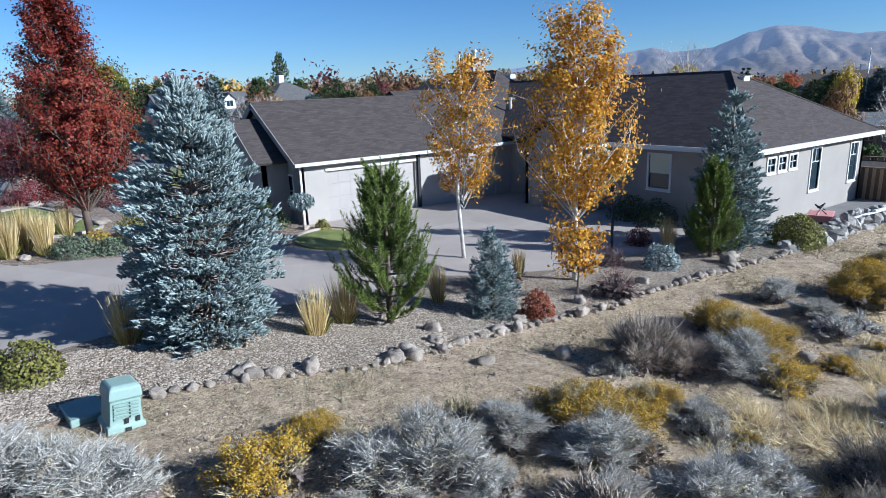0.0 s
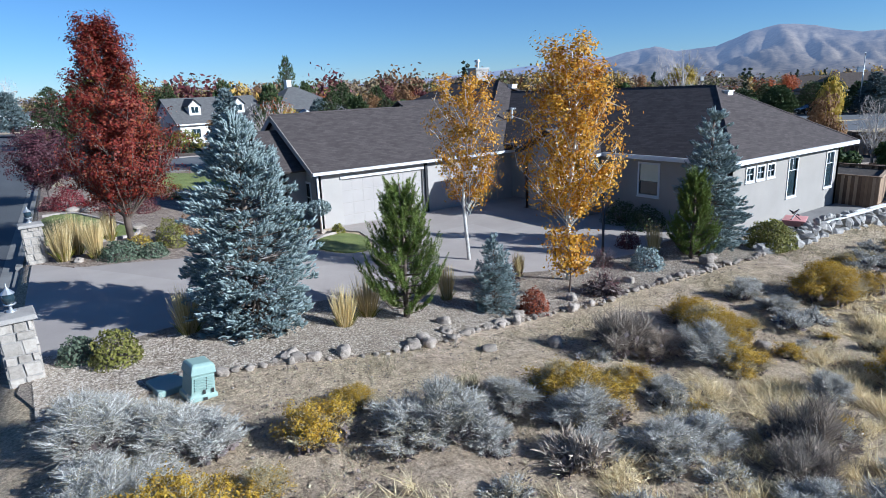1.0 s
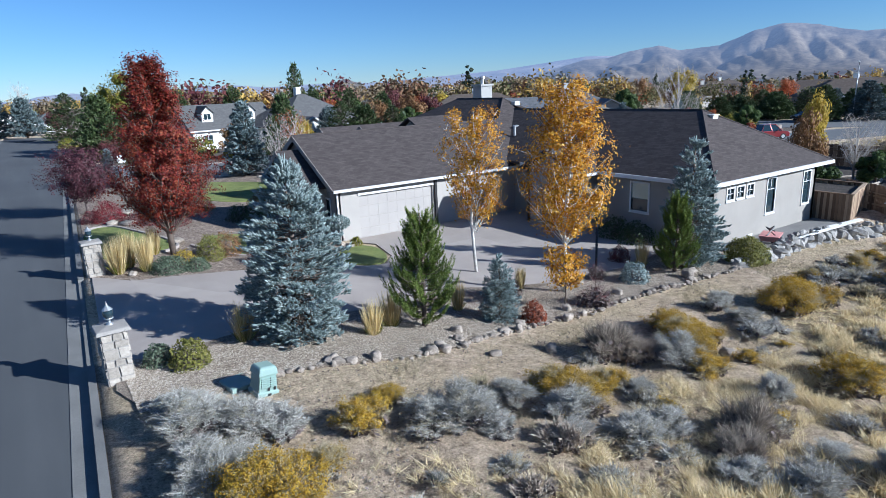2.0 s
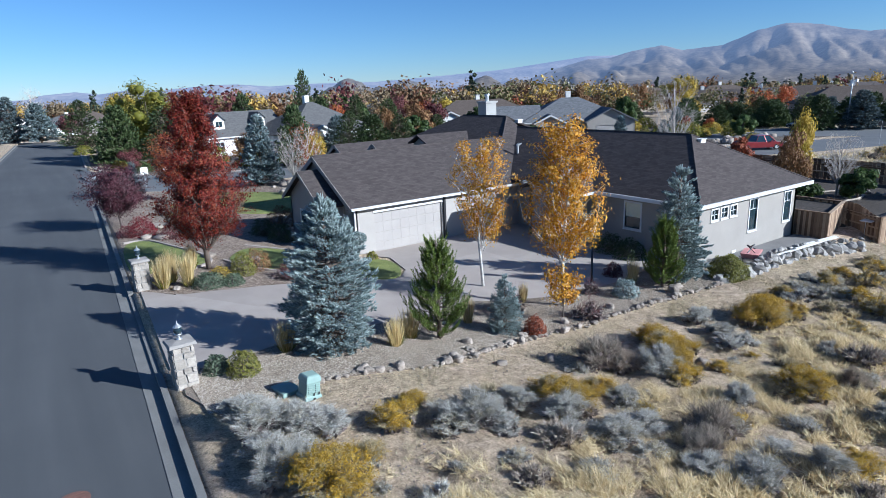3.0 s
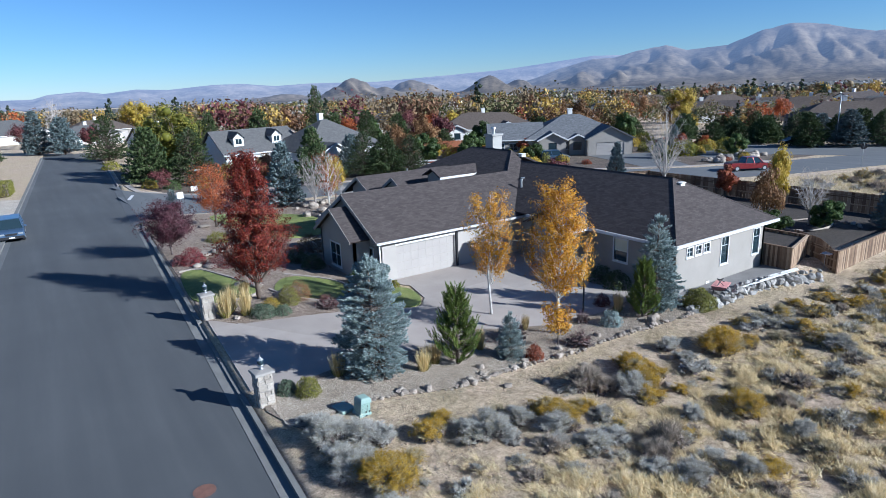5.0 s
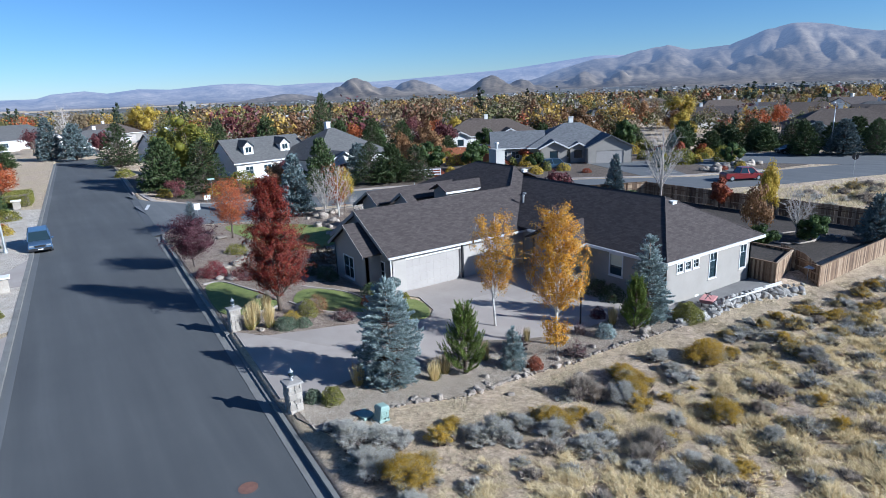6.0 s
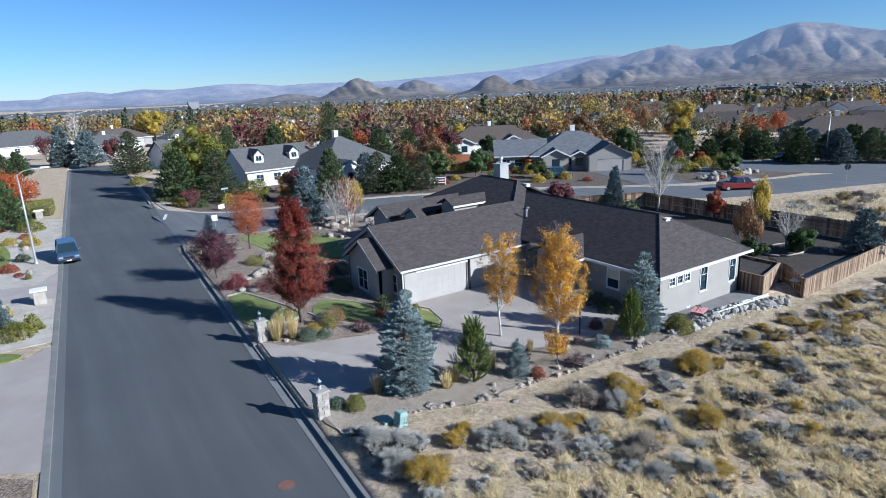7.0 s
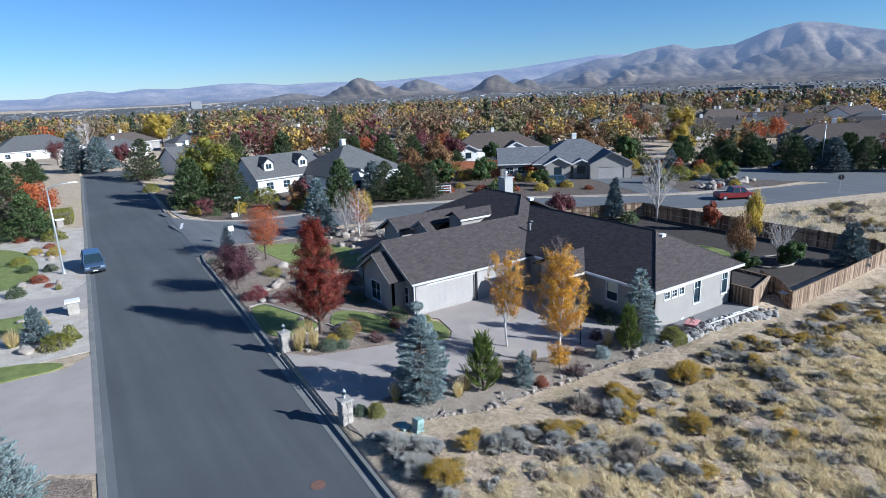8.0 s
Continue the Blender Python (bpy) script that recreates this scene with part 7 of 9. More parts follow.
# ---- stone gate pillars with lanterns ----
def build_pillar(x, y, turn, label):
    P = thing("gate_pillar", P3(x, y, -0.05), label, "pillar", "gate pillars at the driveway", turn=turn)
    part("core", mesh_list("core", [box((-0.27, -0.27, 0), (0.27, 0.27, 1.32))], M["mortar"]), P)
    r2 = random.Random(int(x * 10 + y * 7))
    for face in range(4):
        z = 0.02
        while z < 1.25:
            hgt = min(r2.uniform(0.16, 0.30), 1.31 - z)
            u = -0.29
            while u < 0.28:
                w = min(r2.uniform(0.16, 0.33), 0.29 - u)
                if 0.29 - u - w < 0.1:
                    w = 0.29 - u
                out = 0.285 + r2.uniform(0, 0.03)
                j = 0.007
                q = [(u + j + r2.uniform(0, 0.03), z + j + r2.uniform(0, 0.03)), (u + w - j - r2.uniform(0, 0.03), z + j + r2.uniform(0, 0.02)), (u + w - j - r2.uniform(0, 0.02), z + hgt - j - r2.uniform(0, 0.03)), (u + j + r2.uniform(0, 0.03), z + hgt - j)]
                V = [(a, -0.26, b) for a, b in q] + [(a * 0.96, -out, b) for a, b in q]
                me = mesh_list("stone", [(V, [(0, 1, 2, 3), (4, 5, 6, 7), (0, 1, 5, 4), (1, 2, 6, 5), (2, 3, 7, 6), (3, 0, 4, 7)])], M["stone"])
                part("stone", me, P, at=pose(0, 0, 0, 0, 0, 90 * face))
                u += w
            z += hgt
    part("cap", bevelled(mesh_list("cap", [([(-0.37, -0.37, 1.31), (0.37, -0.37, 1.31), (0.37, 0.37, 1.31), (-0.37, 0.37, 1.31), (-0.35, -0.35, 1.40), (0.35, -0.35, 1.40), (0.35, 0.35, 1.40), (-0.35, 0.35, 1.40), (0, 0, 1.46)],
                                            [(0, 3, 2, 1), (0, 1, 5, 4), (1, 2, 6, 5), (2, 3, 7, 6), (3, 0, 4, 7), (4, 5, 8), (5, 6, 8), (6, 7, 8), (7, 4, 8)])], M["mortar"]), 0.012), P, "grey concrete cap slab")
    lamp = part("lantern", mesh_list("lantern", [tube([(0, 0, 1.43), (0, 0, 1.47), (0, 0, 1.49), (0, 0, 1.58)], [0.09, 0.08, 0.03, 0.03], 12), tube([(0, 0, 1.58), (0, 0, 1.61)], [0.10, 0.11], 8)], M["steel"], True), P, "grey metal post lantern")
    part("globe", mesh_list("globe", [tube([(0, 0, 1.61), (0, 0, 1.70), (0, 0, 1.80)], [0.085, 0.115, 0.095], 8)], M["glass"], True), lamp, "glass lantern globe")
    part("roof", mesh_list("roof", [tube([(0, 0, 1.80), (0, 0, 1.88), (0, 0, 1.92), (0, 0, 2.0)], [0.125, 0.05, 0.02, 0.008], 8)], M["steel"]), lamp)
    return P


build_pillar(0.22, 0.13, 3, "cream ledge-stone gate pillar with a grey lantern")
build_pillar(0.78, 10.65, 3, "cream ledge-stone gate pillar beside ornamental grasses")


# ---- green utility pedestal on its pad ----
def build_pedestal():
    U = thing("utility_pedestal", (2.72, -2.72, gz(2.72, -2.72)), "pale green fibreglass utility pedestal on the verge", "utility box", turn=8)
    U.matrix_basis = U.matrix_basis @ pose(0, 0, 0, 2, 7, 0)
    V = []
    for z, w, d in ((0.0, 0.255, 0.26), (0.10, 0.25, 0.25), (0.115, 0.215, 0.225), (0.47, 0.20, 0.205), (0.48, 0.225, 0.235), (0.63, 0.20, 0.21), (0.67, 0.16, 0.16)):
        V += [(-w, -d, z), (w, -d, z), (w, d, z), (-w, d, z)]
    F = [(0, 3, 2, 1), (24, 25, 26, 27)] + [(4 * k + i, 4 * k + (i + 1) % 4, 4 * k + 4 + (i + 1) % 4, 4 * k + 4 + i) for k in range(6) for i in range(4)]
    part("housing", bevelled(mesh_list("housing", [(V, F)], M["green_box"]), 0.02, 2), U)
    for k in range(5):
        z = 0.2 + 0.05 * k
        part("louvre", mesh_list("louvre", [box((-0.16, -0.25 + 0.003 * k, z), (0.16, -0.22 + 0.003 * k, z + 0.025))], M["green_box"]), U)
        part("mark", mesh_list("mark", [box((0.03, -0.258 + 0.003 * k, z + 0.005), (0.05, -0.249 + 0.003 * k, z + 0.03))], M["ink"]), U, "dark screw slot")
    for x in (-0.02, 0.13):
        part("number_mark", mesh_list("number_mark", [box((x, -0.262, 0.13), (x + 0.04, -0.25, 0.21))], M["ink"]), U, "dark stencilled mark")
    part("lock", mesh_list("lock", [box((-0.02, -0.285, 0.02), (0.05, -0.265, 0.07))], M["ink"]), U)
    pad = thing("ground_box", (2.35, -2.05, gz(2.3, -2.05)), "flat pale green utility lid beside the pedestal", "utility box", turn=8)
    part("lid", bevelled(mesh_list("lid", [box((-0.28, -0.35, 0.0), (0.28, 0.35, 0.12))], M["green_box"]), 0.015), pad)


build_pedestal()

manhole = thing("manhole_cover", (-2.85, -3.6, -0.14), "rusty round iron manhole cover in the road", "manhole cover")
part("ring", mesh_list("ring", [tube([(0, 0, -0.05), (0, 0, 0.006)], [0.40, 0.40], 24)], M["asphalt"]), manhole)
part("lid", mesh_list("lid", [tube([(0, 0, -0.04), (0, 0, 0.012)], [0.33, 0.33], 24)] + [box((-0.22, -0.2 + 0.1 * k, 0.01), (0.22, -0.17 + 0.1 * k, 0.018)) for k in range(5)], M["rust"]), manhole, "rusty iron lid")


# ---- fences ----
def fence(name, a, b, height, label, top=None, drop=0.0, board=0.15, style="wood"):
    ax, ay, bx, by = *a, *b
    L = math.hypot(bx - ax, by - ay)
    F = thing(name, (ax, ay, gz(ax, ay)), label, "fence", kind="structure", turn=math.degrees(math.atan2(by - ay, bx - ax)))
    n = int(L / board)
    mesh = [bevelled(mesh_list("board", [box((0, -0.01, 0.03), (board - 0.012, 0.01, height + dz))], M[style]), 0.004) for dz in (0, 0.02, -0.02, 0.01)]
    posts = mesh_list("post", [box((-0.05, 0.0, -0.2), (0.05, 0.1, height + 0.08))], M[style])
    rails = [mesh_list("rail", [box((0, 0.01, z), (L, 0.05, z + 0.09))], M[style]) for z in (0.25, height * 0.55, height - 0.2)]
    for k in range(n):
        x = k * board
        z = gz(ax + (bx - ax) * x / L, ay + (by - ay) * x / L) - gz(ax, ay)
        part("board", mesh[(k * 7) % 4], F, at=pose(x, 0, z))
    for k in range(int(L / 2.4) + 1):
        part("post", posts, F, at=pose(min(k * 2.4, L), 0, 0))
    for m in rails:
        part("rail", m, F)
    part("cap_rail", mesh_list("cap_rail", [box((0, -0.05, height), (L, 0.09, height + 0.04))], M[style]), F)
    return F


fence("fence", (36.4, -3.35), (54.3, -2.7), 1.45, "weathered cedar board fence along the field")
fence("fence_back", (54.3, -2.7), (54.0, 25.0), 1.75, "shaded brown board fence behind the yard", board=0.3)
fence("fence_return", (36.4, -3.35), (38.6, 0.6), 1.45, "shaded cedar board fence beside the planter")
fence("fence_north", (54.0, 25.0), (36.2, 33.0), 1.75, "shaded brown board fence behind the house", board=0.3)
# raised timber planter at the house corner
planter = thing("planter", (35.4, 0.2, gz(35.4, 0.2)), "raised cedar-board planter holding dark soil", "planter")
for (x0, y0), (x1, y1) in (((33.4, -1.9), (37.4, -0.9)), ((33.4, 2.6), (33.4, -1.9)), ((37.4, -0.9), (37.4, 2.6))):
    L = math.hypot(x1 - x0, y1 - y0)
    for k in range(int(L / 0.15)):
        m = planter.matrix_basis.inverted() @ pose(x0 + (x1 - x0) * k * 0.15 / L, y0 + (y1 - y0) * k * 0.15 / L, gz(35, 0) - 0.3, 0, 0, math.degrees(math.atan2(y1 - y0, x1 - x0)))
        part("board", bevelled(mesh_list("board", [box((0, -0.012, 0), (0.138, 0.012, 1.75))], M["wood"]), 0.004), planter, at=m)
    m = planter.matrix_basis.inverted() @ pose(x0, y0, gz(35, 0) + 1.45, 0, 0, math.degrees(math.atan2(y1 - y0, x1 - x0)))
    part("cap_rail", mesh_list("cap_rail", [box((0, -0.08, 0), (L, 0.1, 0.05))], M["wood"]), planter, at=m)
part("soil", mesh_list("soil", [prism([(33.45, -1.8), (37.35, -0.85), (37.35, 2.6), (33.45, 2.6)], gz(35, 0) - 0.3, gz(35, 0) + 1.3)], M["dark_mulch"]), planter, at=planter.matrix_basis.inverted())
table = thing("side_table", (36.7, -2.6, gz(36.7, -2.6)), "small pale garden table by the fence", "table")
part("tabletop", bevelled(mesh_list("tabletop", [box((-0.45, -0.3, 0.95), (0.45, 0.3, 1.0))], M["trim"]), 0.01), table)
for x in (-0.38, 0.38):
    part("leg", mesh_list("leg", [tube([(x, 0, 0), (x, 0, 0.95)], [0.02, 0.02], 8)], M["steel"]), table)


# ---- garden edging: pale concrete kerbs round the lawns ----
def edging(path, label="pale concrete garden edging beside the lawn"):
    pieces = []
    path = rounded_outline(path, False)
    for (x0, y0), (x1, y1) in zip(path, path[1:]):
        d = Vector((x1 - x0, y1 - y0)).normalized() * 0.06
        pieces.append(([(x0 - d.y, y0 + d.x, gz(x0, y0) + 0.13), (x0 + d.y, y0 - d.x, gz(x0, y0) + 0.13), (x1 + d.y, y1 - d.x, gz(x1, y1) + 0.13), (x1 - d.y, y1 + d.x, gz(x1, y1) + 0.13),
                        (x0 - d.y, y0 + d.x, gz(x0, y0) - 0.02), (x0 + d.y, y0 - d.x, gz(x0, y0) - 0.02), (x1 + d.y, y1 - d.x, gz(x1, y1) - 0.02), (x1 - d.y, y1 + d.x, gz(x1, y1) - 0.02)],
                       [(0, 1, 2, 3), (4, 5, 6, 7), (0, 1, 5, 4), (1, 2, 6, 5), (2, 3, 7, 6), (3, 0, 4, 7)]))
    tagged(new("garden_edging", mesh_list("garden_edging", pieces, M["concrete"])), label, "edging", kind="structure")


edging([(10.0, 9.6), (10.9, 10.8), (11.7, 11.5), (12.5, 11.75)])
edging([(1.3, 20.5), (2.5, 20.6), (3.3, 18.3), (4.3, 15.5), (4.5, 13.6), (3.4, 12.5), (2.0, 12.7)])
edging([(4.9, 13.6), (5.3, 12.2), (6.3, 10.5), (8.2, 9.8)])
edging([(7.0, 16.9), (9.7, 14.6), (9.7, 11.2), (9.2, 10.4)])

# front garden plants
round_bush("mound_shrub", P3(9.2, 11.3), 0.45, 0.8, 71, "barberry", "small rounded red shrub by the lawn", leaves=1000)
topiary = thing("topiary_spruce", P3(11.5, 11.9), "small blue spruce grown as a ball on a stem", "tree")
part("trunk", mesh_list("trunk", [tube([(0, 0, -0.05), (0.03, 0, 0.5), (0, 0, 0.95)], [0.045, 0.04, 0.03], 8)], M["bark"], True), topiary)
_r = np.random.default_rng(72)
_d = unit(_r.normal(size=(1700, 3))) * (_r.uniform(0.6, 1.05, 1700) ** 0.5)[:, None] * np.array([0.55, 0.55, 0.36]) + [0, 0, 1.2]
part("crown", mesh_np("crown", *leaf_quads(_d, 0.07, _r, long=1.4), M["blue_spruce"]), topiary, kind="stuff")
round_bush("mound_shrub", P3(12.3, 11.8), 0.35, 0.45, 73, "olive", "low yellow-green shrub by the garage", leaves=700)
shrub("brown_shrub", P3(6.6, 9.2), 0.95, 0.85, 74, "maroon", "wide russet-brown shrub beside the driveway", leaves=1500, leaf=0.05, stems=260, wood="twig")
for x, y, r, h, sd in ((1.5, 10.15, 0.5, 1.55, 75), (1.95, 10.9, 0.5, 1.6, 76), (2.45, 9.85, 0.45, 1.5, 77), (3.2, 12.6, 0.4, 1.35, 78)):
    tall_grass("feather_grass", P3(x, y), r, h, sd, "straw_gold", "tall straw-yellow reed grass by the gate pillar", 420, "grasses by the far pillar", 0.02)
round_bush("juniper", P3(3.2, 9.35), 0.75, 0.6, 79, "juniper", "low spreading grey-green juniper", leaves=2200)
round_bush("juniper", P3(4.1, 9.05), 0.5, 0.5, 80, "juniper", "small grey-green juniper mound", leaves=1400)
round_bush("mound_shrub", P3(3.9, 10.3), 0.5, 0.6, 81, "gold", "small golden-yellow shrub in the bed", leaves=900)
round_bush("mound_shrub", P3(5.0, 10.6), 0.6, 1.1, 82, "shrub", "upright olive-green shrub in the bed", leaves=1800)
round_bush("mound_shrub", P3(5.9, 11.4), 0.7, 1.1, 83, "rusty", "russet and green garden shrub", leaves=1500)
broadleaf("plum_tree", P3(1.95, 25.9), 3.7, 1.6, 84, "plum", "twig", "small dark purple-leaved plum tree", limbs=50, leaves=22000, leaf=0.10, crown_from=0.24, up=0.9, spread=0.10)
round_bush("barberry", P3(2.6, 22.3), 0.85, 1.2, 86, "crimson", "rounded crimson barberry in the front garden", leaves=2400)
round_bush("barberry", P3(1.8, 22.6), 0.6, 0.7, 87, "maroon", "low dark-red barberry in the front garden", leaves=1200)
round_bush("barberry", P3(4.1, 20.6), 1.0, 0.9, 88, "maroon", "wide purple-red barberry mass in rock mulch", leaves=2200)
round_bush("barberry", P3(5.4, 19.8), 0.9, 0.9, 89, "maroon", "purple-red barberry mound in rock mulch", leaves=1800)
round_bush("mound_shrub", P3(5.9, 28.9), 1.0, 0.85, 90, "olive", "low yellow-green mugo shrub", leaves=2200)
round_bush("mound_shrub", P3(7.4, 27.2), 0.8, 0.9, 91, "rusty", "russet shrub in the rock garden", leaves=1500)
round_bush("mound_shrub", P3(8.2, 25.2), 0.8, 1.0, 92, "shrub", "olive-green shrub in the rock garden", leaves=1500)
broadleaf("orange_maple", P3(7.5, 35.8), 5.6, 1.7, 93, "orange", "bark", "small round-headed maple with orange-red leaves", limbs=40, leaves=10000, leaf=0.12, crown_from=0.3, up=0.8, spread=0.16)
conifer("blue_spruce", P3(4.9, 40.4), 2.8, 0.8, 94, "blue_spruce", "small blue spruce at the street corner", sprigs=700, needles=12, needle_len=0.09, sprig_len=0.2, width=0.03)
round_bush("mound_shrub", P3(11.7, 24.0), 1.2, 1.4, 95, "rusty", "rounded brown shrub beside the lawn", leaves=2200, leaf=0.07)
round_bush("mound_shrub", P3(2.4, 33.4), 0.6, 0.7, 96, "sage_pale", "pale straw-coloured shrub by the kerb", leaves=900)
round_bush("mound_shrub", P3(2.3, 35.8), 0.6, 0.7, 97, "juniper", "grey-green shrub by the kerb", leaves=900)
for x, y, sd in ((9.6, 18.4, 98), (9.2, 20.5, 99), (10.4, 13.0, 100), (24.9 - 2.2, 2.9, 101), (22.9, 4.4, 102)):
    round_bush("dark_shrub", P3(x, y), 0.85, 1.1, sd, "conifer", "dark evergreen shrub in the house's shade", leaves=1400, leaf=0.07, group="shrubs against the house")


def build_lamp_post(x, y, h):
    L = thing("garden_lamp", P3(x, y), "dark garden lamp post by the driveway", "lamp")
    part("pole", mesh_list("pole", [tube([(0, 0, -0.1), (0, 0, 0.3), (0, 0, h)], [0.07, 0.05, 0.045], 10)], M["dark_metal"], True), L)
    part("head", mesh_list("head", [tube([(0, 0, h), (0, 0, h + 0.1), (0, 0, h + 0.35), (0, 0, h + 0.45)], [0.06, 0.12, 0.15, 0.02], 8)], M["dark_metal"]), L)


build_lamp_post(18.1, 1.3, 2.0)

# a ring of pale stones round a dry pond in the yard
for x, y, q in ((46.9, 3.4, 0.5), (47.4, 3.6, 0.4), (47.9, 3.6, 0.45), (48.4, 3.3, 0.4), (48.8, 2.8, 0.45), (49.1, 2.3, 0.5), (49.2, 1.7, 0.4), (49.0, 1.1, 0.5), (48.7, 0.5, 0.4), (48.2, 0.2, 0.35), (46.3, 2.6, 0.35), (46.2, 1.8, 0.3)):
    boulder(x, y, q, ROCKS, "pale stone edging a dry pond", "stones round the dry pond")


# ---- hills round the valley, the far backdrop ----
def build_hills():
    """Dry folded mountains: a far low range, a near massif with spurs, and round buttes before it."""
    far_az = [-60, -20, -1.7, 1, 2, 4.3, 5.9, 8.2, 10.6, 14.2, 16.5, 19.3, 22.3, 28.3, 34.4, 39.5, 42.5, 47.4, 50.7, 58, 110]
    far_el = [0.3, 0.3, 0.18, 0.18, 0.47, 0.64, 0.4, 0.66, 0.53, 0.81, 0.81, 0.52, 0.64, 0.56, 0.86, 1.14, 1.45, 1.98, 1.9, 1.5, 1.0]
    near_az = [-60, 38, 42.5, 44.5, 47.4, 49.3, 51.1, 53.4, 55.1, 58.1, 60.5, 62.7, 65, 66.8, 68.1, 74, 84, 110]
    near_el = [-0.75, -0.6, 0.3, 1.0, 1.7, 1.75, 2.2, 2.53, 2.07, 2.25, 3.21, 3.65, 3.35, 2.88, 2.62, 2.9, 2.0, 1.0]
    buttes = [(25.9, 0.94, 2.0, 3300, 220), (31.5, 0.6, 2.2, 3500, 220), (38.6, 0.70, 1.8, 3200, 200), (41.0, 0.25, 1.6, 3300, 160), (29, 0.1, 1.6, 3300, 150), (46.5, 0.7, 1.3, 3500, 200), (20, -0.2, 3, 3400, 150), (49.5, 0.6, 1.2, 3450, 200)]
    az, rr_ = np.radians(np.linspace(-40, 100, 800)), np.linspace(2700, 5400, 120)
    A, R = np.meshgrid(az, rr_)
    X, Y = -10 + R * np.sin(A), -26 + R * np.cos(A)
    floor = ground_z(X, Y)
    D = np.degrees(A)

    def rise(table_az, table_el, dist, warp):
        return 16.4 - floor + dist * np.tan(np.radians(np.interp(D + warp, table_az, table_el)))

    def folds(scale, seed):
        """Spurs and gullies that run down from the ridge."""
        out = np.zeros_like(R)
        for k, (f, a) in enumerate(((0.33, 1.0), (0.8, 0.5), (1.9, 0.17), (4.0, 0.07))):
            u = D * f * scale + 0.9 * np.sin(R * (0.0021 + 0.0011 * k) + seed + k) + 0.5 * np.sin(R * 0.0063 * (k + 1) + D * 0.7)
            out += a * (np.abs(np.sin(u * 1.7 + 0.6 * np.sin(u * 0.9 + seed))) - 0.6)
        return out

    wob = 0.35 * np.sin(R * 0.004 + D) + 0.2 * np.sin(R * 0.011)
    up = np.clip((R - 2950) / (4100 - 2950), 0, 1)
    back = 1 - smooth(4150, 5000, R)
    prof = (0.35 * up + 0.65 * up ** 2.2) * back
    H = np.maximum(rise(near_az, near_el, 4100, wob * (1 - up) * 2.5), 0)
    mass = H * prof * (1 + 0.55 * folds(1.0, 1.0) * (1 - prof) * smooth(0.2, 0.7, up)) + H * 0.012 * folds(2.2, 4.0) * back
    far = np.maximum(rise(far_az, far_el, 5000, 0), 0) * np.exp(-np.abs((R - 5000) / 420) ** 2) * (1 + 0.10 * folds(1.6, 2.0) * smooth(30, 400, np.abs(R - 5000)))
    rel = np.maximum(mass, far)
    for b, e, w, d, s in buttes:
        top = 16.4 - floor + d * math.tan(math.radians(e))
        q = np.sqrt(((D - b + 0.25 * np.sin(R * 0.02 + b)) / w) ** 2 + ((R - d) / s) ** 2)
        rel = np.maximum(rel, top * np.exp(-0.9 * q ** 1.6) * (1 + 0.25 * folds(2.2, b) * smooth(0.15, 0.7, q)))
    Z = floor - 2 + rel
    n, m = Z.shape
    idx = np.arange(n * m).reshape(n, m)
    F = np.stack([idx[:-1, :-1], idx[:-1, 1:], idx[1:, 1:], idx[1:, :-1]], -1).reshape(-1, 4)
    tagged(new("backdrop_hills", mesh_np("backdrop_hills", np.stack([X, Y, Z], -1).reshape(-1, 3), F, M["hills"], True)), "dry brown mountains beyond the valley with blue haze painted in", "mountains", kind="structure")


build_hills()


def build_city():
    rng = np.random.default_rng(17)
    pieces = []
    for k in range(900):
        a, d = math.radians(72 - 74 * rng.random() ** 1.35), 1900 + 1300 * rng.random()
        x, y = -10 + d * math.sin(a), -26 + d * math.cos(a)
        w, l, h = rng.uniform(4, 16), rng.uniform(5, 12), rng.uniform(2.0, 4.5)
        z = gz(x, y)
        pieces.append(box((x - w / 2, y - l / 2, z - 2), (x + w / 2, y + l / 2, z + h)))
    x, y = -10 + 2400 * math.sin(math.radians(12.0)), -26 + 2400 * math.cos(math.radians(12.0))
    pieces.append(box((x - 18, y - 8, gz(x, y)), (x + 18, y + 8, gz(x, y) + 27)))
    for a, w, d in ((44.5, 230, 2800), (50, 190, 2950), (39.5, 60, 2300), (36, 70, 2300), (58, 60, 1900), (61, 40, 1800), (63.5, 30, 1700)):
        x, y = -10 + d * math.sin(math.radians(a)), -26 + d * math.cos(math.radians(a))
        pieces.append(moved(box((-w / 2, -20, -2), (w / 2, 20, 9)), Matrix.Translation((x, y, gz(x, y))) @ Matrix.Rotation(-math.radians(a), 4, "Z")))
    tagged(new("distant_city", mesh_list("distant_city", pieces, M["city"])), "scattered pale haze-tinted buildings of a distant city", "city", kind="stuff")


build_city()


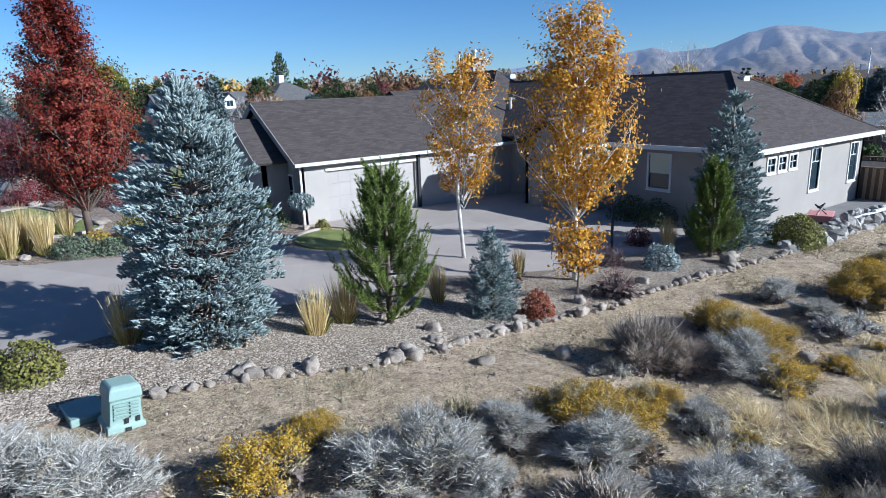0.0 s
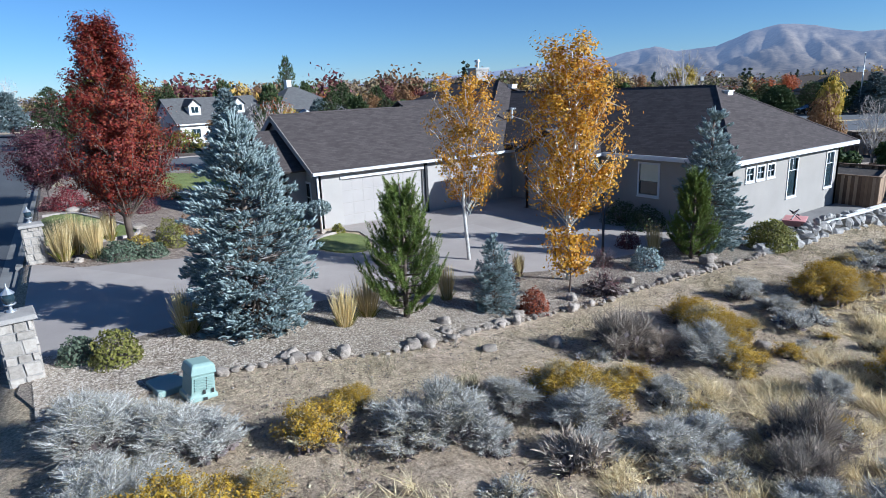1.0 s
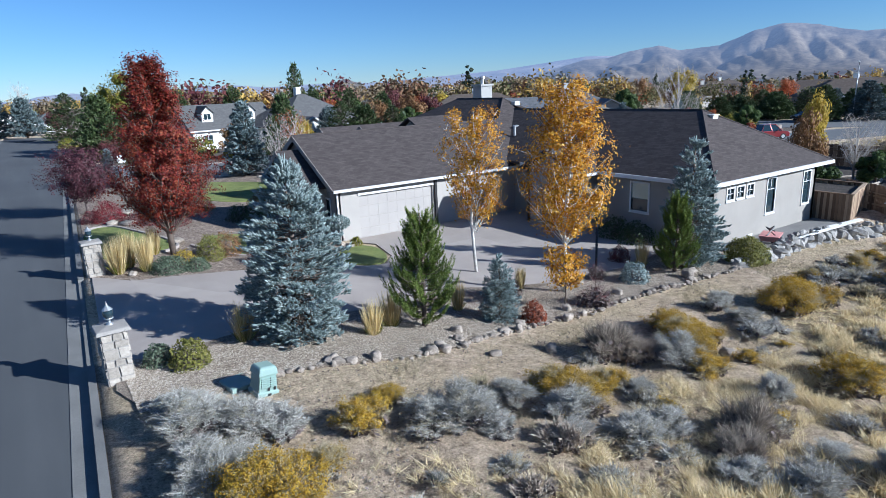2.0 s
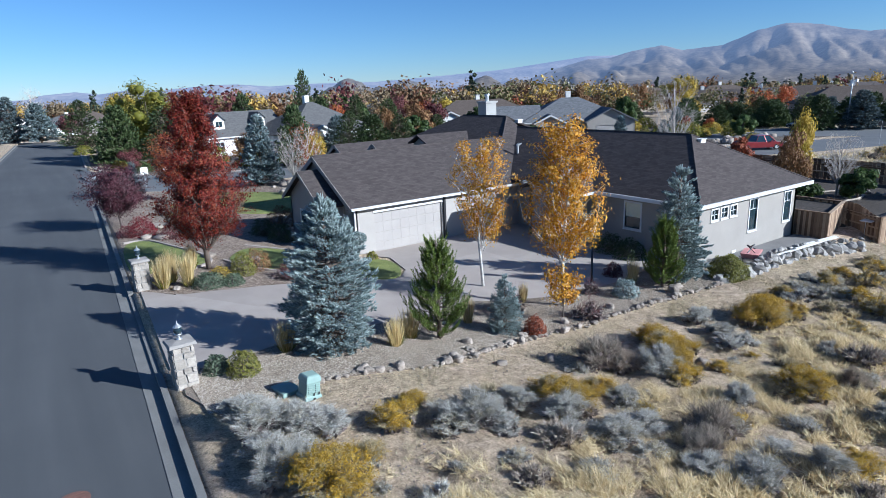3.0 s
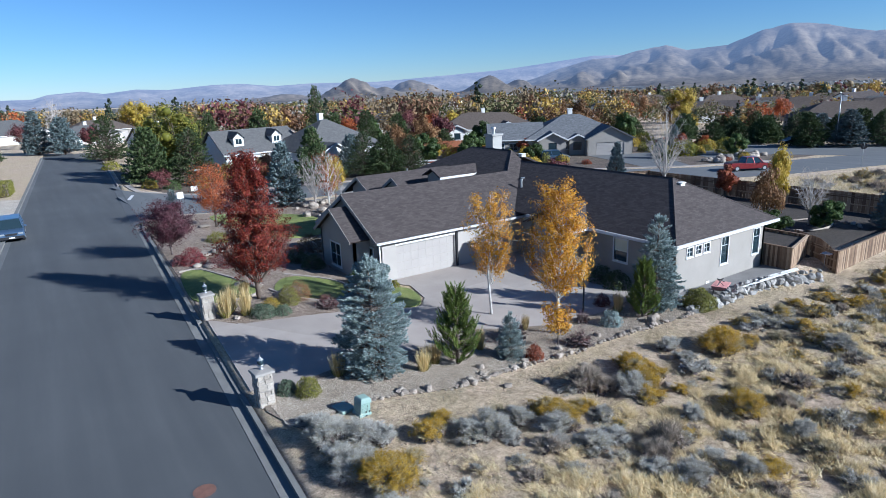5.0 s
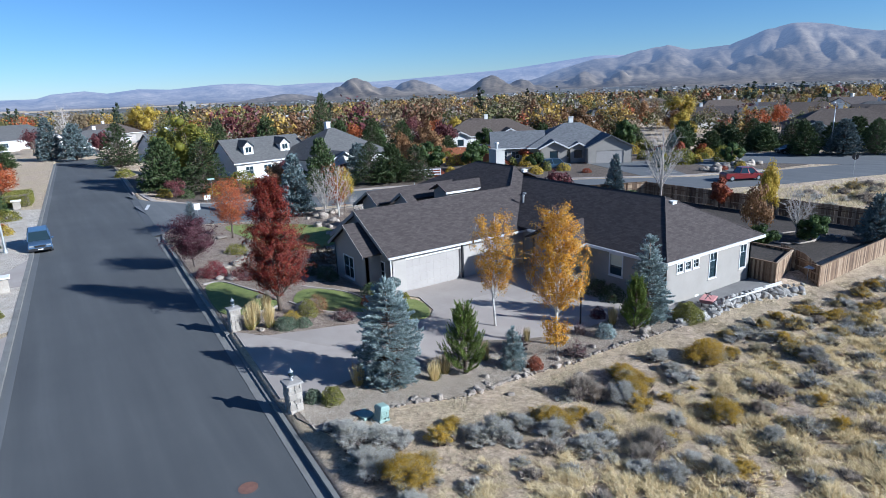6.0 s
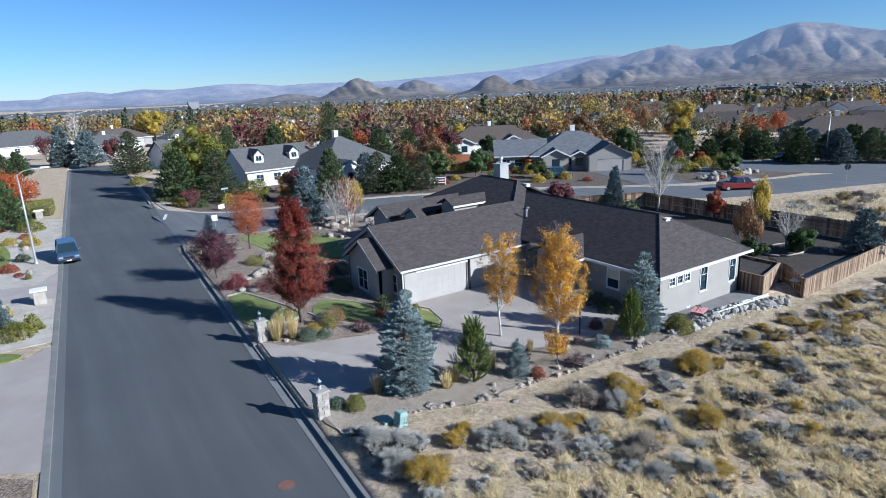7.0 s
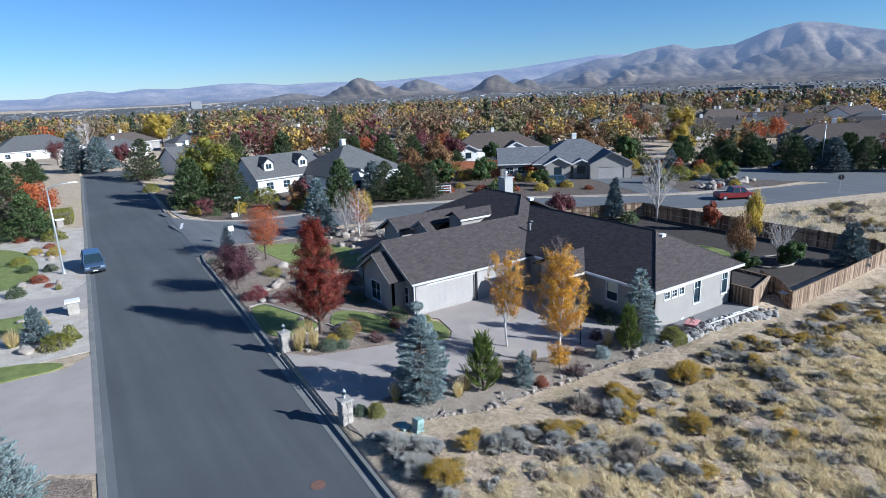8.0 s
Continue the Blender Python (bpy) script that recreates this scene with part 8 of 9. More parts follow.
# ---- wooded suburb, far off: one spread of stuff in a few tones ----
def build_woods():
    rng = np.random.default_rng(23)
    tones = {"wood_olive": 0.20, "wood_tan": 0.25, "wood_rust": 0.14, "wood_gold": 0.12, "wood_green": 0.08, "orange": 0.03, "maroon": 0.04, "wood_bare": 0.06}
    n = 4400
    a = np.radians(rng.uniform(-16, 80, n))
    d = 150 + np.where(rng.random(n) < 0.72, 850 * rng.random(n) ** 1.15, 2000 * rng.random(n) ** 0.9)
    d = np.where((a < math.radians(11)) & (d < 245), d + 110, d)
    x, y = -10 + d * np.sin(a), -26 + d * np.cos(a)
    h = rng.uniform(4.5, 12.0, n) * (1 - 0.2 * smooth(300, 900, d)) * (1 - 0.42 * smooth(0.75, 0.95, a) * smooth(330, 260, d))
    names = list(tones)
    kind = rng.choice(len(names), n, p=np.array(list(tones.values())) / sum(tones.values()))
    for k, nm in enumerate(names):
        parts = []
        for near, far, per, rel, lobes in ((0, 330, 330, 0.082, 14), (330, 650, 80, 0.13, 6), (650, 5000, 12, 0.2, 4)):
            s = (kind == k) & (d >= near) & (d < far)
            m = int(s.sum())
            if not m:
                continue
            H = h[s][:, None]
            if nm == "wood_green":
                t = np.tile((np.arange(lobes) + 0.4) / lobes, (m, 1))
                C = rng.normal(0, 0.03, (m, lobes, 3)) * H[..., None]
                C[..., 2] = (0.1 + t) * H * 1.05
                R = 0.26 * H * (1.05 - t) * rng.uniform(0.8, 1.2, (m, lobes))
            else:
                C = unit(rng.normal(size=(m, lobes, 3))) * rng.uniform(0.18, 0.42, (m, lobes, 1)) * H[..., None]
                C[..., 2] = C[..., 2] * 0.8 + 0.55 * H
                R = rng.uniform(0.11, 0.24, (m, lobes)) * H
            C = C + np.stack([x[s], y[s], ground_z(x[s], y[s])], -1)[:, None]
            if near:
                parts.append(ball_quads(C.reshape(-1, 3), R.reshape(-1) * (0.6 if near < 600 else 0.85), rng, 0.25))
            i, g = rng.integers(0, lobes, (m, per)), np.arange(m)[:, None]
            dirs = unit(rng.normal(size=(m, per, 3)))
            P = C[g, i] + dirs * (R[g, i] * rng.uniform(0.45, 1.2, (m, per)))[..., None]
            V, F = leaf_quads(P.reshape(-1, 3), 1.0, rng, normal=(dirs + rng.normal(0, 0.45, dirs.shape)).reshape(-1, 3))
            c = np.repeat(P.reshape(-1, 3), 4, 0)
            parts.append((c + (V - c) * np.repeat(np.repeat(h[s] * rel, per), 4)[:, None], F))
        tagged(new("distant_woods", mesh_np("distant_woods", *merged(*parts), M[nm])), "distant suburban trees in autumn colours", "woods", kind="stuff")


build_woods()


# ---- neighbouring houses ----
def hip_roof(w, d, z, rise, over=0.5, gable=False, thick=0.14):
    W, D = w / 2 + over, d / 2 + over
    run = D if w >= d else W
    e = [(-W, -D, z), (W, -D, z), (W, D, z), (-W, D, z)]
    if w >= d:
        r = W if gable else W - run
        a, b = (-r, 0, z + rise), (r, 0, z + rise)
        return [slab([e[0], e[1], b, a], thick), slab([e[2], e[3], a, b], thick)] + ([] if gable else [slab([e[1], e[2], b], thick), slab([e[3], e[0], a], thick)])
    r = D if gable else D - run
    a, b = (0, -r, z + rise), (0, r, z + rise)
    return [slab([e[1], e[2], b, a], thick), slab([e[3], e[0], a, b], thick)] + ([] if gable else [slab([e[0], e[1], a], thick), slab([e[2], e[3], b], thick)])


def gable_end(x0, x1, y, z, rise, depth):
    xm = (x0 + x1) / 2
    return [(x0, y, z), (x1, y, z), (xm, y, z + rise), (x0, y + depth, z), (x1, y + depth, z), (xm, y + depth, z + rise)], [(0, 1, 2), (3, 4, 5), (0, 1, 4, 3), (1, 2, 5, 4), (2, 0, 3, 5)]


def neighbour(place, turn, w, d, wall, roof, label, rise=2.4, gable=False, garage=True, wing=0.0, chimney=True, h=2.8, dormers=0, group="", gables=()):
    H = thing("neighbour_house", place, label, "house", group, turn=turn)
    f = ((-w / 2, -d / 2), (w / 2, -d / 2))
    opens = [(w * t, w * t + 1.3, 0.9, 2.1) for t in ((0.12, 0.34) if garage else (0.12, 0.36, 0.6, 0.82))]
    if garage:
        opens.append((w * 0.62, w * 0.62 + min(4.8, w * 0.32), 0.0, 2.15))
    part("wall", mesh_list("wall", [wall_piece(*f, -1.5, h, 0.2, opens), wall_piece((w / 2, -d / 2), (w / 2, d / 2), -1.5, h, 0.2), wall_piece((w / 2, d / 2), (-w / 2, d / 2), -1.5, h, 0.2), wall_piece((-w / 2, d / 2), (-w / 2, -d / 2), -1.5, h, 0.2)], M[wall]), H)
    if gable:
        for s in (-1, 1):
            g = moved(gable_end(-d / 2, d / 2, 0, h, rise * 0.9, 0.2), pose(s * (w / 2 - (0.2 if s > 0 else 0.0)), 0, 0, 0, 0, 90))
            part("gable", mesh_list("gable", [g], M[wall]), H)
    part("roof", mesh_list("roof", hip_roof(w, d, h, rise, 0.5, gable), M[roof]), H)
    part("fascia", mesh_list("fascia", [box((-w / 2 - 0.52, -d / 2 - 0.54, h - 0.22), (w / 2 + 0.52, -d / 2 - 0.48, h - 0.02))], M["trim"]), H, "white fascia board")
    for o in opens:
        m = pose(-w / 2 + o[0], -d / 2, o[2])
        if o[3] > 2.12:
            part("garage_door", mesh_list("garage_door", [box((0, 0.08, 0), (o[1] - o[0], 0.12, 2.15))] + [box((0.1, 0.06, 0.12 + 0.53 * k), (o[1] - o[0] - 0.1, 0.08, 0.5 + 0.53 * k)) for k in range(4)], M["door_paint"]), H, at=m)
        else:
            win = part("window", mesh_list("window", [box((-0.08, -0.03, -0.08), (0, 0.05, 1.28)), box((1.3, -0.03, -0.08), (1.38, 0.05, 1.28)), box((0, -0.03, 1.2), (1.3, 0.05, 1.28)), box((0, -0.03, -0.08), (1.3, 0.05, 0)), box((0.63, 0, 0), (0.67, 0.03, 1.2)), box((0, 0, 0.58), (1.3, 0.03, 0.62))], M["trim"]), H, at=m)
            part("pane", mesh_list("pane", [box((0, 0.035, 0), (1.3, 0.045, 1.2))], M["glass"]), win)
    if wing:
        x0 = w / 2 - wing
        y0, y1 = -d / 2 - 3.2, -d / 2
        part("wing_wall", mesh_list("wing_wall", [wall_piece((x0, y0), (w / 2, y0), -1.5, h, 0.2, [(wing / 2 - 2.3, wing / 2 + 2.3, 0.0, 2.15)]), wall_piece((w / 2, y0), (w / 2, y1), -1.5, h, 0.2), wall_piece((x0, y1), (x0, y0), -1.5, h, 0.2), gable_end(x0, w / 2, y0, h, wing * 0.24, 0.2)], M[wall]), H, "projecting garage wing")
        part("wing_door", mesh_list("wing_door", [box((x0 + wing / 2 - 2.3, y0 + 0.1, 0), (x0 + wing / 2 + 2.3, y0 + 0.14, 2.15))] + [box((x0 + wing / 2 - 2.2, y0 + 0.08, 0.1 + 0.53 * k), (x0 + wing / 2 + 2.2, y0 + 0.1, 0.5 + 0.53 * k)) for k in range(4)], M["door_paint"]), H, "pale garage door")
        xm, rz = x0 + wing / 2, h + wing * 0.25 + 0.15
        part("wing_roof", mesh_list("wing_roof", [slab([(x0 - 0.4, y0 - 0.5, h - 0.05), (xm, y0 - 0.5, rz), (xm, 0.0, rz), (x0 - 0.4, 0.0, h - 0.05)], 0.14), slab([(xm, y0 - 0.5, rz), (w / 2 + 0.4, y0 - 0.5, h - 0.05), (w / 2 + 0.4, 0.0, h - 0.05), (xm, 0.0, rz)], 0.14)], M[roof]), H)
    for x0, x1, out in gables:
        y0, y1, xm, rz = -d / 2 - out, 0.0, (x0 + x1) / 2, h + (x1 - x0) * 0.27
        part("wing_wall", mesh_list("wing_wall", [wall_piece((x0, y0), (x1, y0), -1.5, h, 0.2, [((x1 - x0) / 2 - 0.7, (x1 - x0) / 2 + 0.7, 0.8, 2.2)]), wall_piece((x1, y0), (x1, -d / 2), -1.5, h, 0.2), wall_piece((x0, -d / 2), (x0, y0), -1.5, h, 0.2), gable_end(x0, x1, y0, h, (x1 - x0) * 0.25, 0.2)], M[wall]), H, "projecting gabled bay")
        part("wing_pane", mesh_list("wing_pane", [box((xm - 0.68, y0 + 0.06, 0.82), (xm + 0.68, y0 + 0.1, 2.18))], M["glass"]), H, "dark window glass")
        part("wing_roof", mesh_list("wing_roof", [slab([(x0 - 0.4, y0 - 0.45, h - 0.1), (xm, y0 - 0.45, rz), (xm, y1, rz), (x0 - 0.4, y1, h - 0.1)], 0.14), slab([(xm, y0 - 0.45, rz), (x1 + 0.4, y0 - 0.45, h - 0.1), (x1 + 0.4, y1, h - 0.1), (xm, y1, rz)], 0.14)], M[roof]), H)
        part("bargeboard", mesh_list("bargeboard", [slab([(x0 - 0.4, y0 - 0.5, h - 0.1), (xm, y0 - 0.5, rz), (xm, y0 - 0.44, rz), (x0 - 0.4, y0 - 0.44, h - 0.1)], 0.24), slab([(xm, y0 - 0.5, rz), (x1 + 0.4, y0 - 0.5, h - 0.1), (x1 + 0.4, y0 - 0.44, h - 0.1), (xm, y0 - 0.44, rz)], 0.24)], M["trim"]), H, "white gable bargeboard")
    if chimney:
        part("chimney", mesh_list("chimney", [box((-0.5, 0.6, h), (0.3, 1.4, h + rise + 0.9)), box((-0.57, 0.53, h + rise + 0.9), (0.37, 1.47, h + rise + 1.02))], M["stucco_white"]), H, "pale chimney")
    for k in range(dormers):
        x = -w * 0.28 + k * w * 0.5
        y = -d / 2 + 1.2
        z = h + rise * 0.36
        dm = part("dormer", mesh_list("dormer", [box((x - 0.85, y, h), (x + 0.85, y + 3.2, z + 1.25)), gable_end(x - 0.85, x + 0.85, y, z + 1.25, 0.75, 3.2)], M[wall]), H, "white dormer with a small window")
        part("dormer_roof", mesh_list("dormer_roof", [slab([(x - 1.1, y - 0.3, z + 1.12), (x, y - 0.3, z + 2.15), (x, y + 3.6, z + 2.15), (x - 1.1, y + 3.6, z + 1.12)], 0.1), slab([(x, y - 0.3, z + 2.15), (x + 1.1, y - 0.3, z + 1.12), (x + 1.1, y + 3.6, z + 1.12), (x, y + 3.6, z + 2.15)], 0.1)], M[roof]), dm)
        part("dormer_pane", mesh_list("dormer_pane", [box((x - 0.5, y - 0.02, z + 0.15), (x - 0.03, y + 0.02, z + 1.0)), box((x + 0.03, y - 0.02, z + 0.15), (x + 0.5, y + 0.02, z + 1.0))], M["glass"]), dm)
    return H


neighbour(P3(26.5, 86, 0), 8, 13.5, 10, "stucco_white", "shingle_grey", "white house with grey roof and two dormers", 3.6, True, False, dormers=2, h=2.9, chimney=False)
neighbour(P3(37.5, 79.5, 0), 8, 15, 14, "stucco_white", "shingle_grey", "white house with a tall grey hip roof", 4.6, False, False, h=2.9, gables=((-6.6, -1.4, 2.4),))
neighbour(P3(76.7, 59.7, 0), -36, 17, 14, "stucco", "tile_roof", "grey stone house with slate-grey tile roofs and garage wing", 3.6, False, False, wing=7.5, gables=((-6.8, -2.2, 1.6), (-1.6, 1.2, 0.9)))
neighbour(P3(67.2, 64.2, 0), -36, 9, 8, "stucco", "tile_roof", "grey house wing with slate-grey tiles", 2.6, True, False, chimney=False)
neighbour(P3(82, 92, 0), -28, 22, 12, "stucco_white", "shingle_brown", "low white house with a broad brown roof", 3.2, False, False, gables=((-9.5, -5.0, 1.2), (1.0, 6.5, 2.0)))
neighbour(P3(90, 104, 0), -28, 16, 9, "stucco_white", "shingle_brown", "low white house with a brown roof", 2.8, False, False, chimney=False, gables=((-5, 0.5, 1.5),))
neighbour(P3(-11, 206, 0), 10, 24, 15, "stucco_white", "shingle_grey", "white house with pale grey roofs", 4.2, False, True, wing=8.0, chimney=False)
neighbour(P3(19.5, 128, 0), 18, 11, 9, "stucco_white", "shingle_grey", "white gabled house behind dark pines", 3.4, True, False)
G2 = "houses of the far suburb"
far_a = neighbour(P3(36, 205, 0), 12, 16, 10, "stucco_white", "shingle_grey", "white suburban house with a grey roof", 2.6, False, True, group=G2)
far_b = neighbour(P3(136, 40, 0), -52, 20, 12, "stucco", "shingle_brown", "tan house with a broad brown roof", 3.2, False, True, group=G2, gables=((-8.5, -4.0, 1.5),))
far_c = neighbour(P3(150, 82, 0), -40, 17, 10, "stucco_white", "shingle", "white house with a charcoal roof", 2.8, True, True, group=G2)
for k, (x, y, t) in enumerate(((160, 72, -55), (176, 66, -60), (190, 88, -40), (84, 140, -20), (128, 156, -30), (184, 172, -30), (168, 132, -35), (154, 164, -25), (54, 216, 5), (10, 190, 10), (150, 36, -60), (172, 44, -60), (205, 60, -60), (110, 190, -20), (70, 190, -10), (215, 120, -45), (240, 90, -50), (230, 160, -40), (140, 230, -20), (30, 260, 0), (90, 260, -10), (-30, 160, 80), (198, 30, -65), (185, 15, -70))):
    copy_thing((far_a, far_b, far_c)[k % 3], pose(x, y, gz(x, y), 0, 0, t))


_f = np.random.default_rng(512)
for k in range(34):
    a, d = math.radians(float(_f.uniform(4, 68))), float(_f.uniform(190, 520))
    x, y = -10 + d * math.sin(a), -26 + d * math.cos(a)
    copy_thing((far_a, far_b, far_c)[k % 3], pose(x, y, gz(x, y) + 0.8, 0, 0, float(_f.uniform(-60, 30))))


# ---- trees of the neighbourhood ----
def template(kind, seed):
    """One tree of its kind, to be placed and scaled."""
    if kind in ("conifer", "blue_spruce_dull"):
        return lambda nm, place, label, h, r: conifer(nm, place, h, r, seed, kind, label, sprigs=1300, needles=7, needle_len=0.26, sprig_len=0.4, width=0.15, fullness=0.75, base=0.03)
    airy = kind in ("rusty", "maroon", "orange")
    return lambda nm, place, label, h, r: clumped(nm, place, h, r, seed, kind, "bark", label, clumps=26 if airy else 22, leaves=3400 if airy else 4200, leaf=0.24 if airy else 0.27, fill=0 if airy else 0.5)


def grove(kind, name, label, spots, seed, group):
    """Trees of one kind: x, y, height, radius each. Two differ; the others copy them in other sizes."""
    made = []
    for i, (x, y, h, r) in enumerate(spots):
        if i < 2:
            ob = template(kind, seed + i)(name, P3(x, y, -0.05), label, h, r)
            tagged(ob, group=group)
            made.append((ob, h, r))
        else:
            src, h0, r0 = made[i % 2]
            copy_thing(src, pose(x, y, gz(x, y) - 0.05, 0, 0, (i * 83) % 360) @ Matrix.Diagonal((r / r0, r / r0, h / h0, 1)))


grove("conifer", "pine", "dark green pine by the street", [(-15.1, 68.6, 9.4, 3.6), (-12.9, 63, 5.4, 2.6), (-18, 63, 8, 3), (-21, 72, 9, 3.2), (7.3, 114.1, 8.4, 4.2), (8.0, 72.0, 7.5, 3.2), (13.4, 70.8, 7.8, 3.8), (26.0, 57.4, 7.3, 2.6), (34.6, 59.5, 6.2, 3.0), (37.5, 58.4, 5.6, 3.0), (41, 57, 5.4, 2.6), (102.2, 30.5, 5.3, 2.6), (109.5, 22.6, 5.9, 2.2), (107.7, 41, 4.3, 3.4), (110.8, 37, 4.6, 3.3), (95.1, 43.4, 4.0, 2.7), (46, 103, 13, 3.2), (113, 19, 5.3, 2.8)], 301, "pines of the neighbourhood")
grove("conifer", "dark_pine", "dense dark pine behind the cross street", [(101.6, 43, 3.6, 3.0), (104.6, 38.8, 3.4, 3.0), (116, 32, 4.2, 2.9), (119, 26, 4.5, 3.0), (122, 20, 4.2, 2.7), (117, 14, 4.6, 2.7), (125, 10, 4.5, 2.7), (114, 44, 3.9, 3.1), (120, 40, 4.2, 3.1), (127, 33, 4.5, 2.9), (130, 22, 4.5, 2.9), (60, 106, 5.6, 2.7), (98, 52, 3.9, 2.7), (105, 56, 4.5, 2.9)], 311, "pines behind the cross street")
grove("blue_spruce_dull", "blue_spruce", "blue-grey spruce in a neighbour's garden", [(17.3, 44.9, 6.9, 2.0), (36.0, 66.5, 5.4, 2.3), (-3.5, 140, 9, 2.9), (1.2, 136, 7.6, 3.4), (50.0, 26.4, 5.2, 1.2), (49.9, -1.4, 3.9, 1.5), (106.4, 26.2, 5.8, 2.8), (-12.7, 23.4, 2.5, 0.95), (118, 36, 4.5, 2.2), (89, 47, 4, 1.5), (76, 40, 3, 1.2)], 321, "blue spruces of the neighbourhood")
grove("olive", "cottonwood", "large cottonwood with yellow-green autumn leaves", [(12.2, 74.5, 12.6, 4.8), (10, 79, 10, 4.5), (58, 135, 9, 4), (66, 165, 10, 5), (30, 150, 9, 4), (-24, 95, 8, 3.6), (96, 118, 8, 4), (120, 128, 9, 4), (45, 180, 10, 5), (20, 104, 8, 3.5)], 331, "yellow-green trees of the neighbourhood")
grove("conifer", "roadside_pine", "green pine beside the road", [(-16, 92, 6, 2.6), (-20, 86, 7, 3), (-24, 100, 7, 3), (-14, 106, 6, 2.6), (-18, 118, 7, 3), (-26, 128, 7, 3), (-12, 126, 5, 2.4), (-32, 84, 8, 3), (-30, 108, 8, 3), (-40, 96, 8, 3.2), (-36, 120, 8, 3)], 338, "pines beside the road")
grove("rusty", "roadside_tree", "russet tree beside the road", [(-15, 99, 5, 2.2), (-22, 110, 6, 2.8), (-28, 94, 6, 2.6), (-20, 132, 6, 3)], 339, "russet trees beside the road")
grove("orange", "orange_maple", "orange-red maple in a front garden", [(-11.2, 74.5, 6.4, 3.3), (-13.5, 80, 6, 3), (91.0, 42.4, 2.8, 1.1), (91.5, 47.7, 2.8, 1.1), (67, 92, 6, 2.8), (72, 100, 7, 3), (57, 112, 7, 3), (150, 60, 7, 3), (140, 100, 8, 3.5)], 341, "orange trees of the neighbourhood")
grove("maroon", "purple_plum", "dark purple-leaved plum tree in a garden", [(44.9, 30.4, 4.1, 2.5), (-6.5, 165, 6.7, 3.4), (6.9, 148, 6.4, 3.2), (64, 96, 8, 4), (69, 90, 7, 3.6), (76, 118, 10, 4.5), (24.5, 71, 4, 2.2), (8, 64.5, 3, 1.8), (62, 205, 12, 5), (67, 210, 11, 5), (100, 150, 9, 4.5)], 351, "purple trees of the neighbourhood")
grove("conifer", "garden_pine", "bushy green pine in a garden", [(52, 92, 8, 3.4), (58, 90, 7, 3), (64, 82, 4.0, 2.7), (44, 90, 8, 3), (20, 92, 8, 3.5), (14, 96, 8, 3.4), (72, 74, 3.3, 2.2), (92, 84, 4.6, 2.7), (98, 92, 5.3, 2.9), (88, 118, 5.9, 3.1), (70, 112, 5.9, 3.1), (34, 104, 9, 3.4), (26, 112, 9, 3), (104, 68, 3.9, 2.7), (110, 76, 5.3, 2.7), (118, 84, 5.3, 2.9), (124, 52, 4.5, 2.7), (132, 58, 4.5, 2.9), (140, 50, 4.5, 2.7), (112, 50, 3.9, 2.7), (118, 56, 3.9, 2.7)], 355, "garden pines of the neighbourhood")
grove("rusty", "autumn_tree", "russet-brown autumn tree in a garden", [(21.5, 64, 4.2, 2.2), (47, 66, 5, 3.5), (54, 72, 6, 3.2), (50, 78, 6, 3.4), (60, 84, 7, 3), (42.8, 4.9, 5.2, 1.8), (86, 66, 6, 3), (95, 72, 5.2, 3.4), (104, 84, 8, 4), (112, 96, 8, 4), (125, 72, 6.0, 4), (136, 92, 8, 4), (-28, 120, 8, 4), (-20, 110, 7, 3.4), (38, 118, 8, 4), (48, 128, 9, 4)], 361, "russet trees of the neighbourhood")
grove("gold", "golden_tree", "bright yellow autumn tree", [(76.7, 97, 7.4, 3.0), (136.9, 80.1, 10.4, 4.6), (48.6, 7.2, 6.8, 1.15), (30, 230, 14, 7), (14.4, 69.2, 1.6, 1.2), (22.2, 42.4, 5.8, 1.3), (118, 66, 7, 3), (62, 124, 8, 3), (83, 152, 8, 4), (112, 60, 5, 2.4)], 371, "golden trees of the neighbourhood")
grove("barberry", "red_tree", "small deep-red columnar tree", [(53.0, 14.7, 3.4, 1.05), (87, 44, 3, 1.2), (63, 88, 5, 2), (115, 118, 6, 2.6), (66, 60, 3, 1.5)], 381, "small red trees")
grove("green", "green_tree", "green leafy tree in a garden", [(85.9, 33.6, 3.4, 2.2), (53.5, 59.7, 4, 2.4), (48.6, 65, 5, 3.4), (60.9, 52.4, 3, 1.9), (66, 128, 8, 4.5), (58, 64, 4.5, 2.6), (-26, 70, 6, 3), (74, 82.7, 5, 2.6), (46, 1.8, 2.4, 1.7), (40.6, 3.0, 2.2, 1.5), (92, 60, 6, 3), (56, 98, 6, 3)], 391, "green trees of the neighbourhood")
for x, y, h, r, sd, bark, lab in ((52.6, 21.9, 8.6, 2.4, 401, "pale_bark", "bare white-barked birch by the fence"), (20.4, 34.0, 3.0, 1.3, 402, "pale_bark", "small bare pale tree behind the house"), (19.4, 41.4, 5.4, 1.6, 403, "pale_bark", "bare pale aspen by the side street"),
                                  (46.6, 3.4, 4.5, 1.3, 404, "pale_bark", "bare twiggy tree in the back yard"), (1.5, 168, 12, 2.5, 405, "pale_bark", "tall bare dead pale tree"), (108, 98, 8, 3, 406, "pale_bark", "bare grey tree among the houses"), (24.2, 9.6, 5.2, 1.1, 407, "twig", "bare dark twiggy tree by the entry")):
    broadleaf("bare_tree", P3(x, y), h, r, sd, "rusty", bark, lab, limbs=34, leaves=0, crown_from=0.22, up=1.8)
broadleaf("aspen", P3(20.8, 40.8), 5.9, 1.6, 408, "orange", "white_bark", "orange-leaved aspen by the side street", limbs=26, leaves=2000, leaf=0.14, crown_from=0.2, up=1.4)
